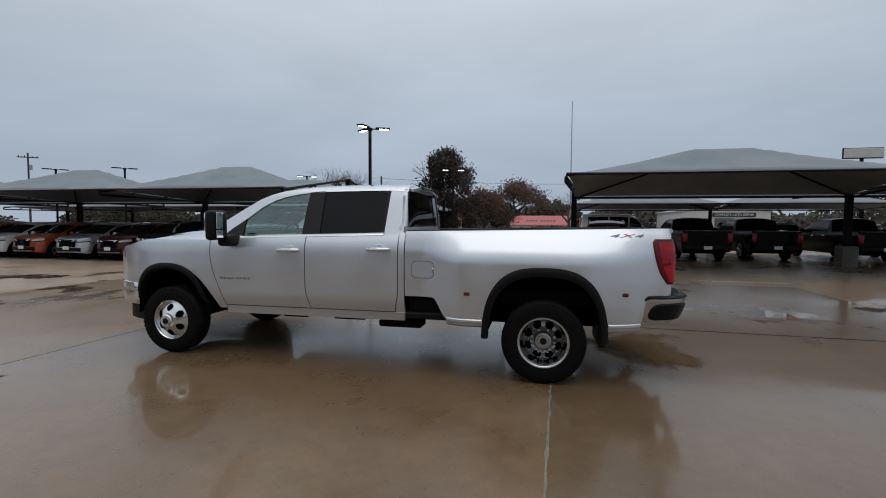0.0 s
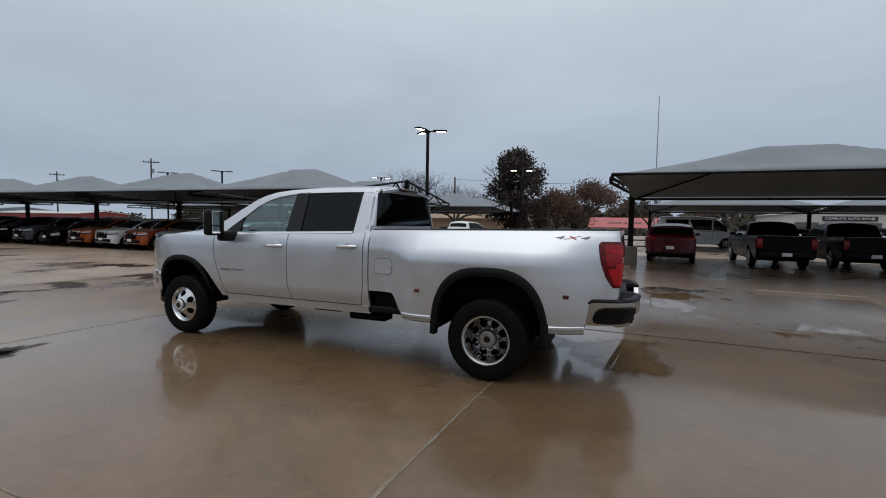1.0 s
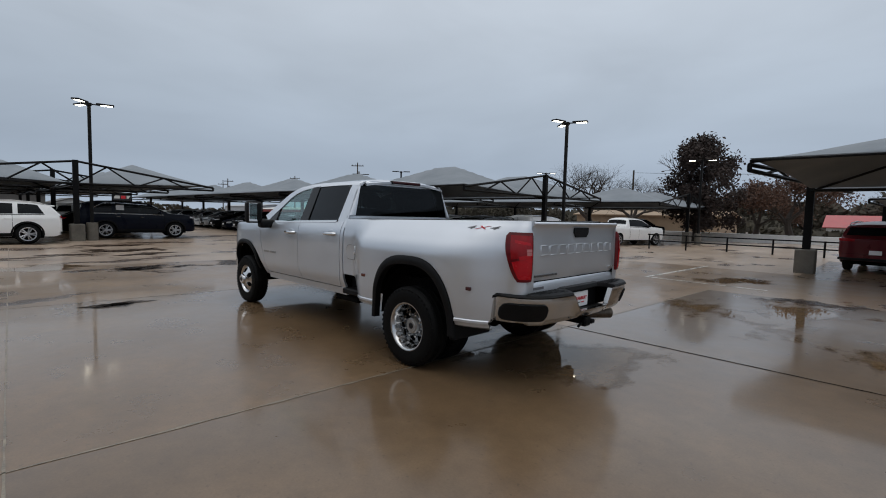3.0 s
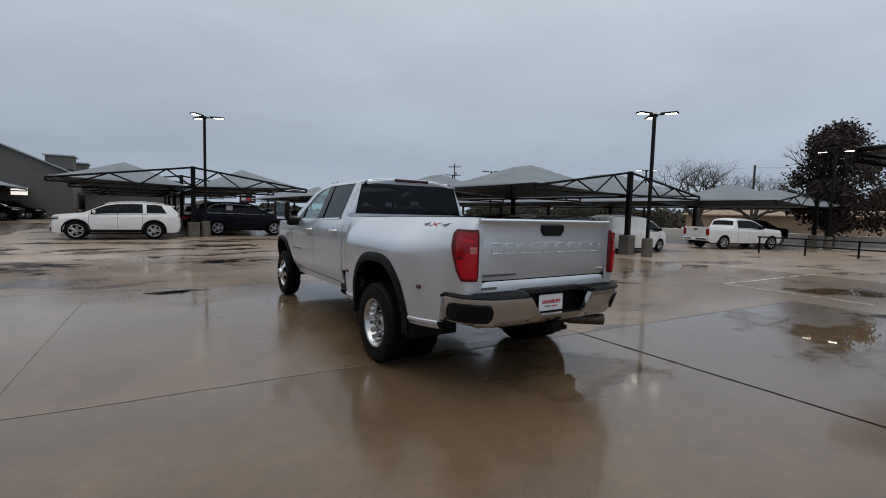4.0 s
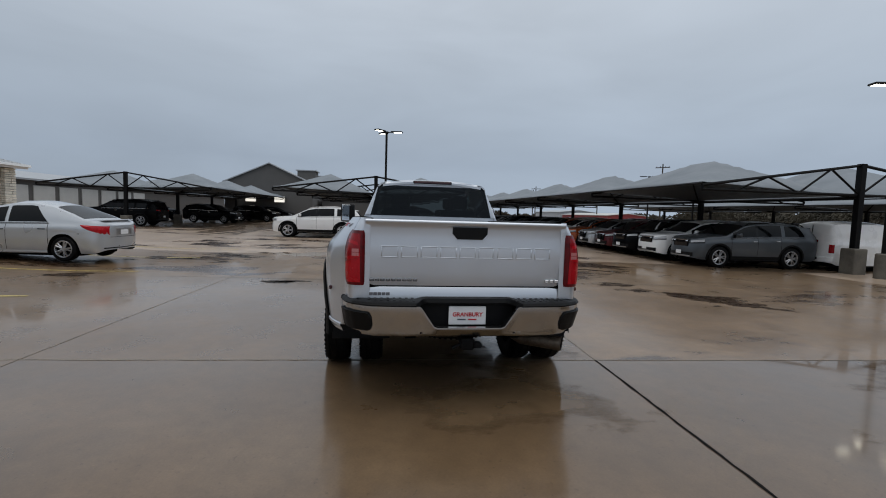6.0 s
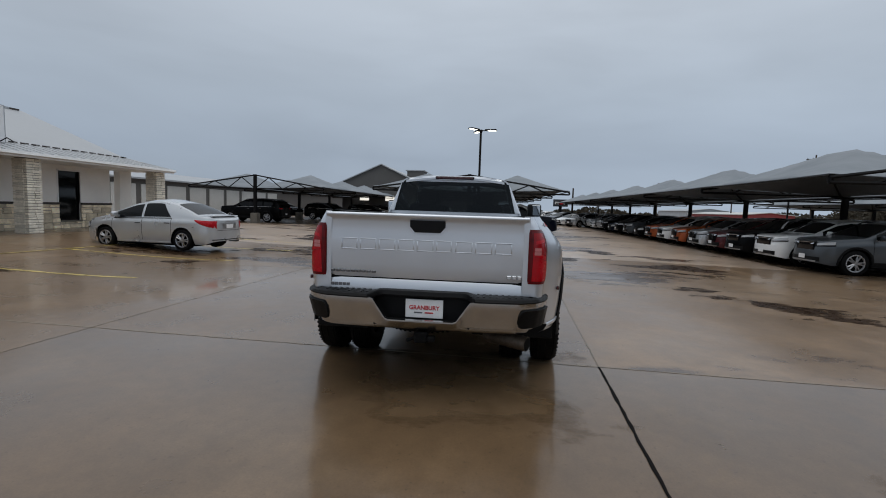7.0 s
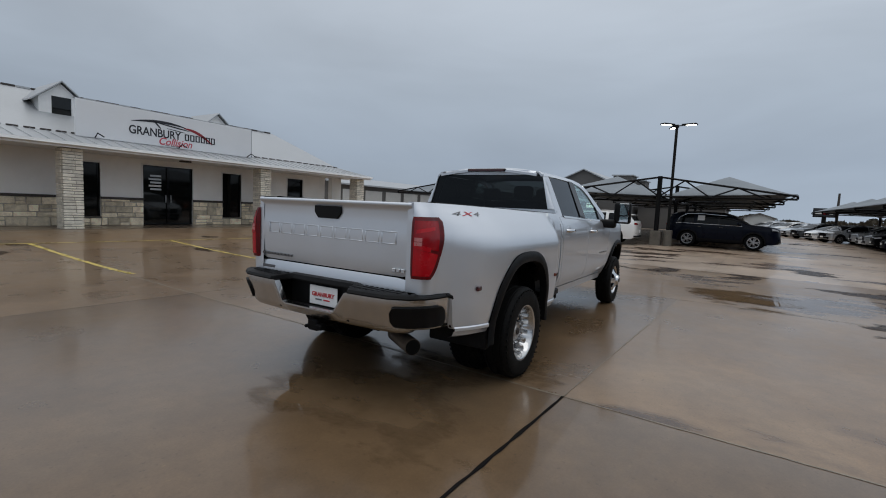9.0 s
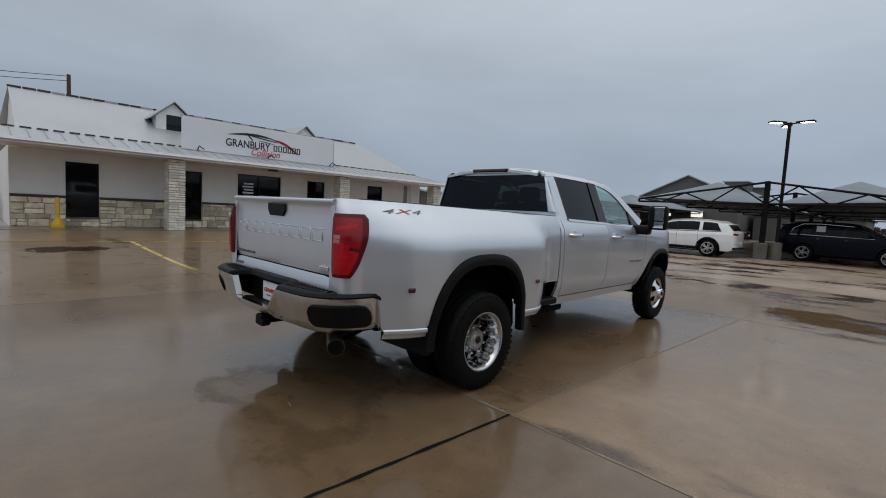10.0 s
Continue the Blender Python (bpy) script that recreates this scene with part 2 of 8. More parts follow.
def shade_cloth():
    """Knitted shade cloth: thin, so that some daylight comes through."""
    mat, n, l, b = shader("grey_shade_cloth")
    fac = noise_node(n, l, 0.7, 4.0, 0.6)
    weave = noise_node(n, l, 40.0, 2.0, 0.6)
    c = ramp_node(n, l, fac, ((0.3, (0.195, 0.218, 0.240)), (0.7, (0.250, 0.272, 0.295))))
    l.new(c, b.inputs["Base Color"])
    b.inputs["Roughness"].default_value = 0.85
    b.inputs["Specular IOR Level"].default_value = 0.15
    bump_node(n, l, b, weave, 0.15)
    return mat


CLOTH = shade_cloth()


# ---------------------------------------------------------------- mesh helpers


def link_mesh(name, bm, mat, smooth=False, angle=35.0):
    me = bpy.data.meshes.new(name)
    bmesh.ops.recalc_face_normals(bm, faces=bm.faces)
    if smooth:
        for f in bm.faces:
            f.smooth = True
        lim = radians(angle)
        for e in bm.edges:
            if len(e.link_faces) == 2 and e.calc_face_angle(0.0) > lim:
                e.smooth = False
    bm.to_mesh(me)
    bm.free()
    for m in (mat if isinstance(mat, (list, tuple)) else (mat,)):
        me.materials.append(m)
    return new(name, me)


def part(name, bm, mat, parent, label="", smooth=False, angle=35.0):
    ob = link_mesh(name, bm, mat, smooth, angle)
    ob.parent = parent
    if label:
        tagged(ob, label)
    return ob


def thing(name, at, label, category, group="", kind=""):
    ob = new(name)
    ob.empty_display_size = 0.3
    ob.matrix_world = at
    return tagged(ob, label, category, group, kind)


def add_box(bm, x0, x1, y0, y1, z0, z1, bevel=0.0, seg=1):
    r = bmesh.ops.create_cube(bm, size=1.0)
    for v in r["verts"]:
        v.co = Vector(((x0 + x1) / 2 + v.co.x * (x1 - x0), (y0 + y1) / 2 + v.co.y * (y1 - y0), (z0 + z1) / 2 + v.co.z * (z1 - z0)))
    if bevel:
        es = list({e for v in r["verts"] for e in v.link_edges})
        bmesh.ops.bevel(bm, geom=es, offset=bevel, segments=seg, affect="EDGES", profile=0.5)
    return bm


def box(x0, x1, y0, y1, z0, z1, bevel=0.0, seg=1):
    return add_box(bmesh.new(), x0, x1, y0, y1, z0, z1, bevel, seg)


def add_tube(bm, a, b, r0, r1=None, n=10, cap=True):
    """A round bar from a to b."""
    a, b = Vector(a), Vector(b)
    r1 = r0 if r1 is None else r1
    d = (b - a)
    q = d.to_track_quat("Z", "Y").to_matrix()
    rings = []
    for p, r in ((a, r0), (b, r1)):
        rings.append([bm.verts.new(p + q @ Vector((r * math.cos(2 * math.pi * i / n), r * math.sin(2 * math.pi * i / n), 0))) for i in range(n)])
    for i in range(n):
        bm.faces.new((rings[0][i], rings[0][(i + 1) % n], rings[1][(i + 1) % n], rings[1][i]))
    if cap:
        bm.faces.new(rings[0][::-1])
        bm.faces.new(rings[1])
    return bm


def add_path(bm, pts, radii, n=8):
    """A bent round bar through pts."""
    pts = [Vector(p) for p in pts]
    rings = []
    for i, p in enumerate(pts):
        d = (pts[min(i + 1, len(pts) - 1)] - pts[max(i - 1, 0)])
        q = d.to_track_quat("Z", "Y").to_matrix()
        r = radii[i] if isinstance(radii, (list, tuple)) else radii
        rings.append([bm.verts.new(p + q @ Vector((r * math.cos(2 * math.pi * k / n), r * math.sin(2 * math.pi * k / n), 0))) for k in range(n)])
    for a, b in zip(rings, rings[1:]):
        for k in range(n):
            bm.faces.new((a[k], a[(k + 1) % n], b[(k + 1) % n], b[k]))
    bm.faces.new(rings[0][::-1])
    bm.faces.new(rings[-1])
    return bm


def lathe(profile, n=40, axis="y"):
    """Turns (radius, along) pairs round the axis."""
    bm = bmesh.new()
    rings = []
    for r, s in profile:
        ring = []
        for k in range(n):
            a = 2 * math.pi * k / n
            c = (r * math.cos(a), s, r * math.sin(a)) if axis == "y" else (r * math.cos(a), r * math.sin(a), s)
            ring.append(bm.verts.new(c))
        rings.append(ring)
    for a, b in zip(rings, rings[1:]):
        for k in range(n):
            bm.faces.new((a[k], a[(k + 1) % n], b[(k + 1) % n], b[k]))
    return bm


def add_prism(bm, outline, y0, y1):
    """An (x, z) outline drawn out from y0 to y1."""
    a = [bm.verts.new((x, y0, z)) for x, z in outline]
    b = [bm.verts.new((x, y1, z)) for x, z in outline]
    k = len(outline)
    bm.faces.new(a)
    bm.faces.new(b[::-1])
    for i in range(k):
        bm.faces.new((a[i], b[i], b[(i + 1) % k], a[(i + 1) % k]))
    return bm


def grid_sheet(rows, close=False):
    """A sheet through rows of points."""
    bm = bmesh.new()
    vs = [[bm.verts.new(p) for p in row] for row in rows]
    for a, b in zip(vs, vs[1:]):
        m = len(a)
        for i in range(m if close else m - 1):
            j = (i + 1) % m
            try:
                bm.faces.new((a[i], a[j], b[j], b[i]))
            except ValueError:
                pass
    return bm


def smoothstep(a, b, x):
    t = min(1.0, max(0.0, (x - a) / (b - a)))
    return t * t * (3 - 2 * t)


def lerp_table(table, x):
    """Linear reading of a table of (x, value) pairs."""
    if x <= table[0][0]:
        return table[0][1]
    for (a, va), (b, vb) in zip(table, table[1:]):
        if x <= b:
            return va + (vb - va) * (x - a) / (b - a)
    return table[-1][1]


def soft_table(table, x, w=0.06):
    """The same, rounded off at its corners."""
    return sum(lerp_table(table, x + d * w) for d in (-1.0, -0.5, 0.0, 0.5, 1.0)) / 5.0


# ---------------------------------------------------------------- ground


def gz(x, y):
    """Height of the lot: level round the truck, rising to the shop's walk."""
    return -0.03 + 0.28 * smoothstep(-0.5, -8.0, y) * smoothstep(-30, -16, x) - 0.14 * smoothstep(9.0, 21.0, y) * smoothstep(-2.0, -8.0, x)


def build_ground():
    xs = [-900, -300, -120, -70, -55, -45, -40, -35, -30, -28, -26, -24, -22, -20] + [-18 + 2 * i for i in range(20)] + [24, 35, 60, 150, 400, 900]
    ys = [-900, -300, -120, -60, -40, -30, -24, -20, -16, -13] + [-11 + 1.0 * i for i in range(13)] + [4, 7] + [9 + 1.5 * i for i in range(9)] + [26, 35, 60, 150, 400, 900]
    rows = [[(x, y, gz(x, y) - 0.012) for x in xs] for y in ys]
    bm = grid_sheet(rows)
    ob = link_mesh("ground", bm, CONCRETE, smooth=True)
    tagged(ob, "rain-wet brown concrete lot running out to the distance", "ground", kind="structure")
    return ob


GROUND = build_ground()

# ---------------------------------------------------------------- shade canopies


def canopy_frame(cx, cy, half, z_tip, z_top, parent):
    """A post on a concrete block, with a truss that reaches out to both sides (along y)."""
    part("concrete_block", box(cx - 0.27, cx + 0.27, cy - 0.27, cy + 0.27, -0.30, 0.74, 0.04, 2), BLOCK, parent, "weathered cast concrete footing block")
    post = part("post", box(cx - 0.105, cx + 0.105, cy - 0.105, cy + 0.105, 0.72, z_top, 0.01), BLACK_STEEL, parent)
    t = 0.055
    zb = z_tip - 0.10
    tip_z = z_tip + 0.04
    bm = bmesh.new()
    for s in (-1, 1):
        a, b = Vector((cx, cy, z_top - 0.05)), Vector((cx, cy + s * half, tip_z))
        c, d = Vector((cx, cy, zb)), Vector((cx, cy + s * half, zb))
        add_tube(bm, a, b, t, n=6)
        add_tube(bm, b, d, t, n=6)
        add_tube(bm, c, d, t, n=6)
        prev = c
        for i in range(1, 5):
            f = i / 5
            p = a.lerp(b, f) if i % 2 else c.lerp(d, f)
            add_tube(bm, prev, p, t * 0.7, n=5)
            prev = p
    part("truss", bm, BLACK_STEEL, parent)
    return post


def fabric(x0, x1, y0, y1, ze, zv, zp, ridge, parent, n=22):
    """A tensioned hip of shade cloth. The ridge runs along x; the hems sag inward between the corners."""
    cx, cy = (x0 + x1) / 2, (y0 + y1) / 2
    rows = []
    for j in range(n + 1):
        v = j / n
        row = []
        for i in range(n + 1):
            u = i / n
            x = x0 + (x1 - x0) * u
            y = y0 + (y1 - y0) * v
            dx = max(0.0, abs(x - cx) - ridge / 2) / (abs(x1 - x0) / 2 - ridge / 2)
            dy = abs(y - cy) / (abs(y1 - y0) / 2)
            d = max(dx, dy)
            soft = min(1.0, (dx ** 7 + dy ** 7) ** (1 / 7))
            d = 0.5 * d + 0.5 * soft
            edge = ze + (zv - ze) * v
            z = edge + (zp - edge) * max(0.0, 1 - d) ** 1.03
            # hem drawn in between its corners
            if j in (0, n):
                y += math.copysign(1, y1 - y0) * (0.20 if j == 0 else -0.20) * math.sin(math.pi * u)
            if i in (0, n):
                x += math.copysign(1, x1 - x0) * (0.12 if i == 0 else -0.12) * math.sin(math.pi * v)
            row.append((x, y, z))
        rows.append(row)
    bm = grid_sheet(rows)
    low = bmesh.ops.extrude_face_region(bm, geom=list(bm.faces))
    for g in low["geom"]:
        if isinstance(g, bmesh.types.BMVert):
            g.co.z -= 0.015
    return part("fabric_roof", bm, CLOTH, parent, "grey tensioned shade cloth", smooth=True, angle=60)


def canopy_row(label, posts, cy, half, z_tip, z_top, z_edge, z_valley, z_peak, ridge, skew=0.0):
    """Posts along x, a truss over each, and hips of cloth between them on both sides. skew: metres along x for each metre across by which the trusses lean from square."""
    for k, (xa, xb) in enumerate(zip(posts, posts[1:])):
        row = thing("shade_canopy", pose(0, 0, 0), label, "canopy", "shade canopies of the lot")
        canopy_frame(xa, cy, half, z_tip, z_top, row)
        if k == len(posts) - 2:
            canopy_frame(xb, cy, half, z_tip, z_top, row)
        for s in (-1, 1):
            y0, y1 = cy + s * half, cy + s * 0.15
            fabric(xa, xb, y0, y1, z_edge, z_valley, z_peak, ridge, row)
            # rafters under the cloth, from the post and the tips up to the ridge
            def bar(name, a, b, r):
                part(name, add_tube(bmesh.new(), a, b, r, n=5), BLACK_STEEL, row)

            ym = (y0 + y1) / 2
            xm = (xa + xb) / 2
            for xp, sx in ((xa, math.copysign(1, xa - xb)), (xb, math.copysign(1, xb - xa))):
                rx = xm + sx * ridge / 2
                bar("rafter", (xp, y1, z_valley - 0.12), (rx, ym, z_peak - 0.34), 0.035)
                bar("rafter", (xp, y0, z_edge - 0.10), (rx, ym, z_peak - 0.34), 0.035)
            bar("ridge_pole", (xm - ridge / 2, ym, z_peak - 0.32), (xm + ridge / 2, ym, z_peak - 0.32), 0.045)
            bar("edge_cable", (xa, y0, z_edge - 0.06), (xb, y0, z_edge - 0.06), 0.03)
            bar("purlin", (xa, y1, z_valley - 0.08), (xb, y1, z_valley - 0.08), 0.045)
        for ob in row.children:
            for v in ob.data.vertices:
                if abs(v.co.y - cy) > 0.3:
                    v.co.x += skew * (v.co.y - cy)


GREY_ROOF = "grey fabric shade canopy on black steel posts over parked cars"
canopy_row(GREY_ROOF, [-9.2 - 8.15 * i for i in range(8)], 22.4, 6.1, 2.72, 3.72, 2.88, 2.62, 4.02, 1.6)
canopy_row(GREY_ROOF, [1.58, 11.68, 21.8], 21.0, 5.35, 2.95, 3.15, 3.15, 2.72, 4.15, 2.1, 0.12)
canopy_row(GREY_ROOF, [3.0, 13.0, 23.0], 39.6, 5.3, 2.85, 3.2, 2.98, 2.72, 3.95, 2.1, 0.10)
canopy_row(GREY_ROOF, [-8.1 - 8.15 * i for i in range(6)], 41.0, 6.0, 2.72, 3.72, 2.88, 2.62, 4.05, 1.0)
canopy_row(GREY_ROOF, [-28.8 - 8.15 * i for i in range(5)], -11.2, 5.4, 2.70, 3.66, 2.84, 2.62, 3.95, 0.5)
canopy_row(GREY_ROOF, [-23.0 - 8.15 * i for i in range(5)], 5.4, 5.9, 2.66, 3.62, 2.80, 2.60, 3.92, 0.5)


def lamp_post(x, y, height, spin, arms=3, lit=True):
    lamp = thing("street_lamp", pose(x, y, gz(x, y) + 0.03), "dark bronze lot lamp with lit flat heads on a concrete footing" if lit else "dark bronze lot lamp with unlit heads", "street lamp", "lot lamps")
    part("footing", lathe([(0.0, 0.80), (0.20, 0.80), (0.23, 0.77), (0.23, -0.15)], 24, "z"), BLOCK, lamp, "round cast concrete footing", smooth=True)
    part("pole", box(-0.065, 0.065, -0.065, 0.065, 0.78, height - 0.06, 0.015), LAMP_STEEL, lamp)
    part("bracket", box(-0.10, 0.10, -0.10, 0.10, height - 0.16, height - 0.02, 0.02), LAMP_STEEL, lamp)
    for k in range(arms):
        a = radians(spin + 360.0 / arms * k) if arms != 2 else radians(spin + 180 * k)
        m = Matrix.Rotation(a, 4, "Z")
        bm = box(0.08, 0.28, -0.03, 0.03, height - 0.10, height - 0.05, 0.01)
        add_box(bm, 0.26, 0.95, -0.17, 0.17, height - 0.08, height - 0.01, 0.02)
        bm.transform(m)
        head = part("lamp_head", bm, LAMP_STEEL, lamp)
        bm = box(0.44, 0.90, -0.11, 0.11, height - 0.088, height - 0.078, 0.003)
        bm.transform(m)
        part("lens", bm, LAMP_GLOW if lit else LAMP_STEEL, head, "lit lamp lens" if lit else "")
    return lamp


lamp_post(-7.93, 22.08, 6.28, 20)
lamp_post(-23.07, 5.97, 6.28, 80)
lamp_post(-7.2, 40.6, 6.35, 15, 2)
lamp_post(-22.7, 43.8, 6.35, 35, 2)
lamp_post(-42.2, 34.6, 6.35, 55, 2, lit=False)
lamp_post(-35.2, 34.9, 6.35, 50, 2, lit=False)

# ---------------------------------------------------------------- the silver pickup truck
SILVER = car_paint("silver_paint", (0.67, 0.70, 0.745), 0.68, 0.33)
CHROME = surface("chrome", (0.70, 0.71, 0.72), 0.10, metal=1.0, vary=0.04, scale=4, spread=0.05)
BUMPER_CHROME = surface("wet_bumper_chrome", (0.56, 0.56, 0.56), 0.16, metal=1.0, vary=0.06, scale=5, spread=0.06)
# chrome of the wheel disc, with its dark reflections put into the colour
DARK_CHROME = surface("dark_mirroring_chrome", (0.22, 0.225, 0.23), 0.16, metal=1.0, vary=0.25, scale=9, spread=0.08)
DULL_ALLOY = surface("dull_alloy", (0.42, 0.42, 0.42), 0.35, metal=1.0, vary=0.15, scale=6)
BLACK_PLASTIC = surface("black_plastic", (0.0065, 0.0065, 0.007), 0.5, vary=0.25, scale=9, fine=160, bump=0.12, spec=0.17)
GLOSS_BLACK = surface("gloss_black", (0.005, 0.005, 0.006), 0.12, vary=0.15, spec=0.3)
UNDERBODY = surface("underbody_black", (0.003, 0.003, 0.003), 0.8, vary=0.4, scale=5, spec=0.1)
RUBBER = surface("wet_tyre_rubber", (0.0045, 0.0045, 0.0045), 0.6, vary=0.3, scale=8, fine=90, bump=0.25, spec=0.12)
RUST_STEEL = surface("sooty_exhaust_steel", (0.10, 0.080, 0.062), 0.42, metal=0.6, vary=0.4, scale=14)
SEAT_CLOTH = surface("dark_leather", (0.03, 0.029, 0.028), 0.6, vary=0.25, scale=12, bump=0.2)
PLATE_WHITE = surface("white_plate", (0.86, 0.86, 0.86), 0.35, vary=0.05)
PLATE_RED = surface("red_print", (0.55, 0.02, 0.03), 0.4, vary=0.1)
DECAL_RED = surface("red_decal", (0.50, 0.03, 0.05), 0.35, vary=0.1)
BADGE_GREY = surface("dark_chrome", (0.16, 0.16, 0.165), 0.25, metal=0.8, vary=0.1)
DECAL_GREY = surface("dark_decal", (0.13, 0.13, 0.14), 0.35, vary=0.1)
AMBER = surface("amber_lens", (0.55, 0.12, 0.02), 0.15, vary=0.2, coat=0.6)
AMBER_DARK = surface("unlit_amber_lens", (0.13, 0.022, 0.008), 0.2, vary=0.2, coat=0.3)
TINT_DARK = glass_dark("privacy_glass", (0.06, 0.062, 0.065))
TINT_LIGHT = glass_dark("green_glass", (0.78, 0.92, 0.88), 0.085)
MIRROR = surface("mirror_glass", (0.62, 0.65, 0.68), 0.04, metal=1.0, vary=0.02, spread=0.02)


def red_lens():
    mat, n, l, b = shader("red_lens")
    fac = noise_node(n, l, 6.0, 3.0, 0.5, stretch=(1.0, 1.0, 3.0))
    l.new(ramp_node(n, l, fac, ((0.35, (0.075, 0.001, 0.003)), (0.65, (0.13, 0.001, 0.004)))), b.inputs["Base Color"])
    b.inputs["Roughness"].default_value = 0.35
    b.inputs["Specular IOR Level"].default_value = 0.2
    b.inputs["Coat Weight"].default_value = 0.25
    b.inputs["Coat Roughness"].default_value = 0.03
    return mat


RED_LENS = red_lens()
MID_RED = surface("mid_red_lens", (0.27, 0.002, 0.006), 0.2, coat=0.25, vary=0.2, spec=0.3)
BRIGHT_RED = surface("bright_red_lens", (0.44, 0.003, 0.010), 0.25, coat=0.2, vary=0.15, spec=0.3)
PALE_LENS = surface("pale_lens", (0.50, 0.17, 0.17), 0.2, coat=0.3, vary=0.15)
BRAKE_DARK = surface("unlit_red_lens", (0.05, 0.003, 0.005), 0.2, coat=0.4, vary=0.15)

CAB_SIDE = [(0.48, 0.945), (0.54, 0.958), (0.60, 0.978), (0.70, 1.020), (0.76, 1.034), (1.00, 1.047), (1.24, 1.043), (1.35, 1.030), (1.42, 0.990), (1.50, 0.945)]
BED_SIDE = [(0.48, 0.985), (0.60, 1.010), (0.75, 1.028), (1.00, 1.040), (1.28, 1.034), (1.40, 1.010), (1.49, 0.975), (1.53, 0.945)]
GLASSHOUSE = [(1.36, 1.000), (1.44, 0.962), (1.93, 0.755), (1.965, 0.722), (2.00, 0.655), (2.02, 0.60)]
HOOD_CROWN = [(-5.32, 1.12), (-5.26, 1.24), (-5.12, 1.335), (-4.85, 1.405), (-4.55, 1.45), (-4.2, 1.485), (-3.70, 1.525)]


def tapered_plate(x0, x1, mid, top, low, za, zb):
    """A shallow plate across the tailgate, narrower at its foot, with clipped corners."""
    bm = bmesh.new()
    cut = 0.03
    ring = [(mid - low, za), (mid + low, za), (mid + top, za + cut * 1.6), (mid + top, zb), (mid - top, zb), (mid - top, za + cut * 1.6)]
    back = [bm.verts.new((x0, y, z)) for y, z in ring]
    front = [bm.verts.new((x1, mid + (y - mid) * 0.96, za + (z - za) * 0.95 + 0.003)) for y, z in ring]
    bm.faces.new(front)
    bm.faces.new(back[::-1])
    for k in range(len(ring)):
        q = (k + 1) % len(ring)
        bm.faces.new((back[k], back[q], front[q], front[k]))
    bmesh.ops.recalc_face_normals(bm, faces=bm.faces)
    return bm


def half_front(x, z):
    w = soft_table(CAB_SIDE, z, 0.03)
    if x < -4.55:
        w -= 0.30 * ((-4.55 - x) / 0.80) ** 2.2
    w += 0.022 * math.exp(-((x + 4.37) / 0.52) ** 2) * math.exp(-((z - 0.95) / 0.30) ** 2)
    return w


def half_bed(x, z):
    w = soft_table(BED_SIDE, z, 0.03)
    rise = smoothstep(-1.30, -0.78, x)
    along = rise * (1 - smoothstep(0.35, 1.28, x))
    up = 1 - sum(min(1.0, max(0.0, (z + 0.025 * k - 1.24) / 0.30)) for k in range(-3, 4)) / 7
    return w + 0.195 * along * up - 0.075 * smoothstep(0.72, 1.15, x)


def half_glass(z):
    return soft_table(GLASSHOUSE, z, 0.012)


def arch(x, cx, wide, top, base, power):
    """Height of a wheel opening over x, or None outside it."""
    u = abs(x - cx) / wide
    if u >= 1.0:
        return None
    return base + (top - base) * (1 - u ** power) ** (1.0 / power)


def flange(bm, inward):
    """Turns the free edges of a panel in by a hand's width."""
    es = [e for e in bm.edges if len(e.link_faces) == 1]
    r = bmesh.ops.extrude_edge_only(bm, edges=es)
    for g in r["geom"]:
        if isinstance(g, bmesh.types.BMVert):
            g.co += inward
    return bm


def side_panel(s, xl, xr, ztop, zbot, half, nx, nz, turn=0.03, extra=None):
    """A skin panel of the body's flank. xl, xr: edges as functions of z; ztop, zbot: of x. s: -1 or 1 for the flank."""
    rows = []
    for i in range(nx + 1):
        u = i / nx
        row = []
        xm = xl(1.0) + (xr(1.0) - xl(1.0)) * u
        for j in range(nz + 1):
            v = j / nz
            z = ztop(xm) + (zbot(xm) - ztop(xm)) * v
            x = xl(z) + (xr(z) - xl(z)) * u
            row.append((x, s * half(x, z), z))
        rows.append(row)
    if extra:
        rows += extra
    bm = grid_sheet(rows)
    return flange(bm, Vector((0, -s * turn, 0)))


def strip_on(s, upper, lower, half, n=4, thick=0.03):
    """A band of the glasshouse between two lines of (x, z) points."""
    rows = []
    for (xa, za), (xb, zb) in zip(upper, lower):
        row = []
        for k in range(n + 1):
            f = k / n
            x, z = xa + (xb - xa) * f, za + (zb - za) * f
            row.append((x, s * half(z), z))
        rows.append(row)
    return flange(grid_sheet(rows), Vector((0, -s * thick, 0)))


def blade(outline, s, half, off=0.0, n_in=0.02):
    """A flat panel of the given (x, z) outline laid on the glasshouse, with thickness."""
    bm = bmesh.new()
    a = [bm.verts.new((x, s * (half(z) + off), z)) for x, z in outline]
    b = [bm.verts.new((x, s * (half(z) + off - n_in), z)) for x, z in outline]
    k = len(a)
    bm.faces.new(a)
    bm.faces.new(b[::-1])
    for i in range(k):
        bm.faces.new((a[i], b[i], b[(i + 1) % k], a[(i + 1) % k]))
    return bm


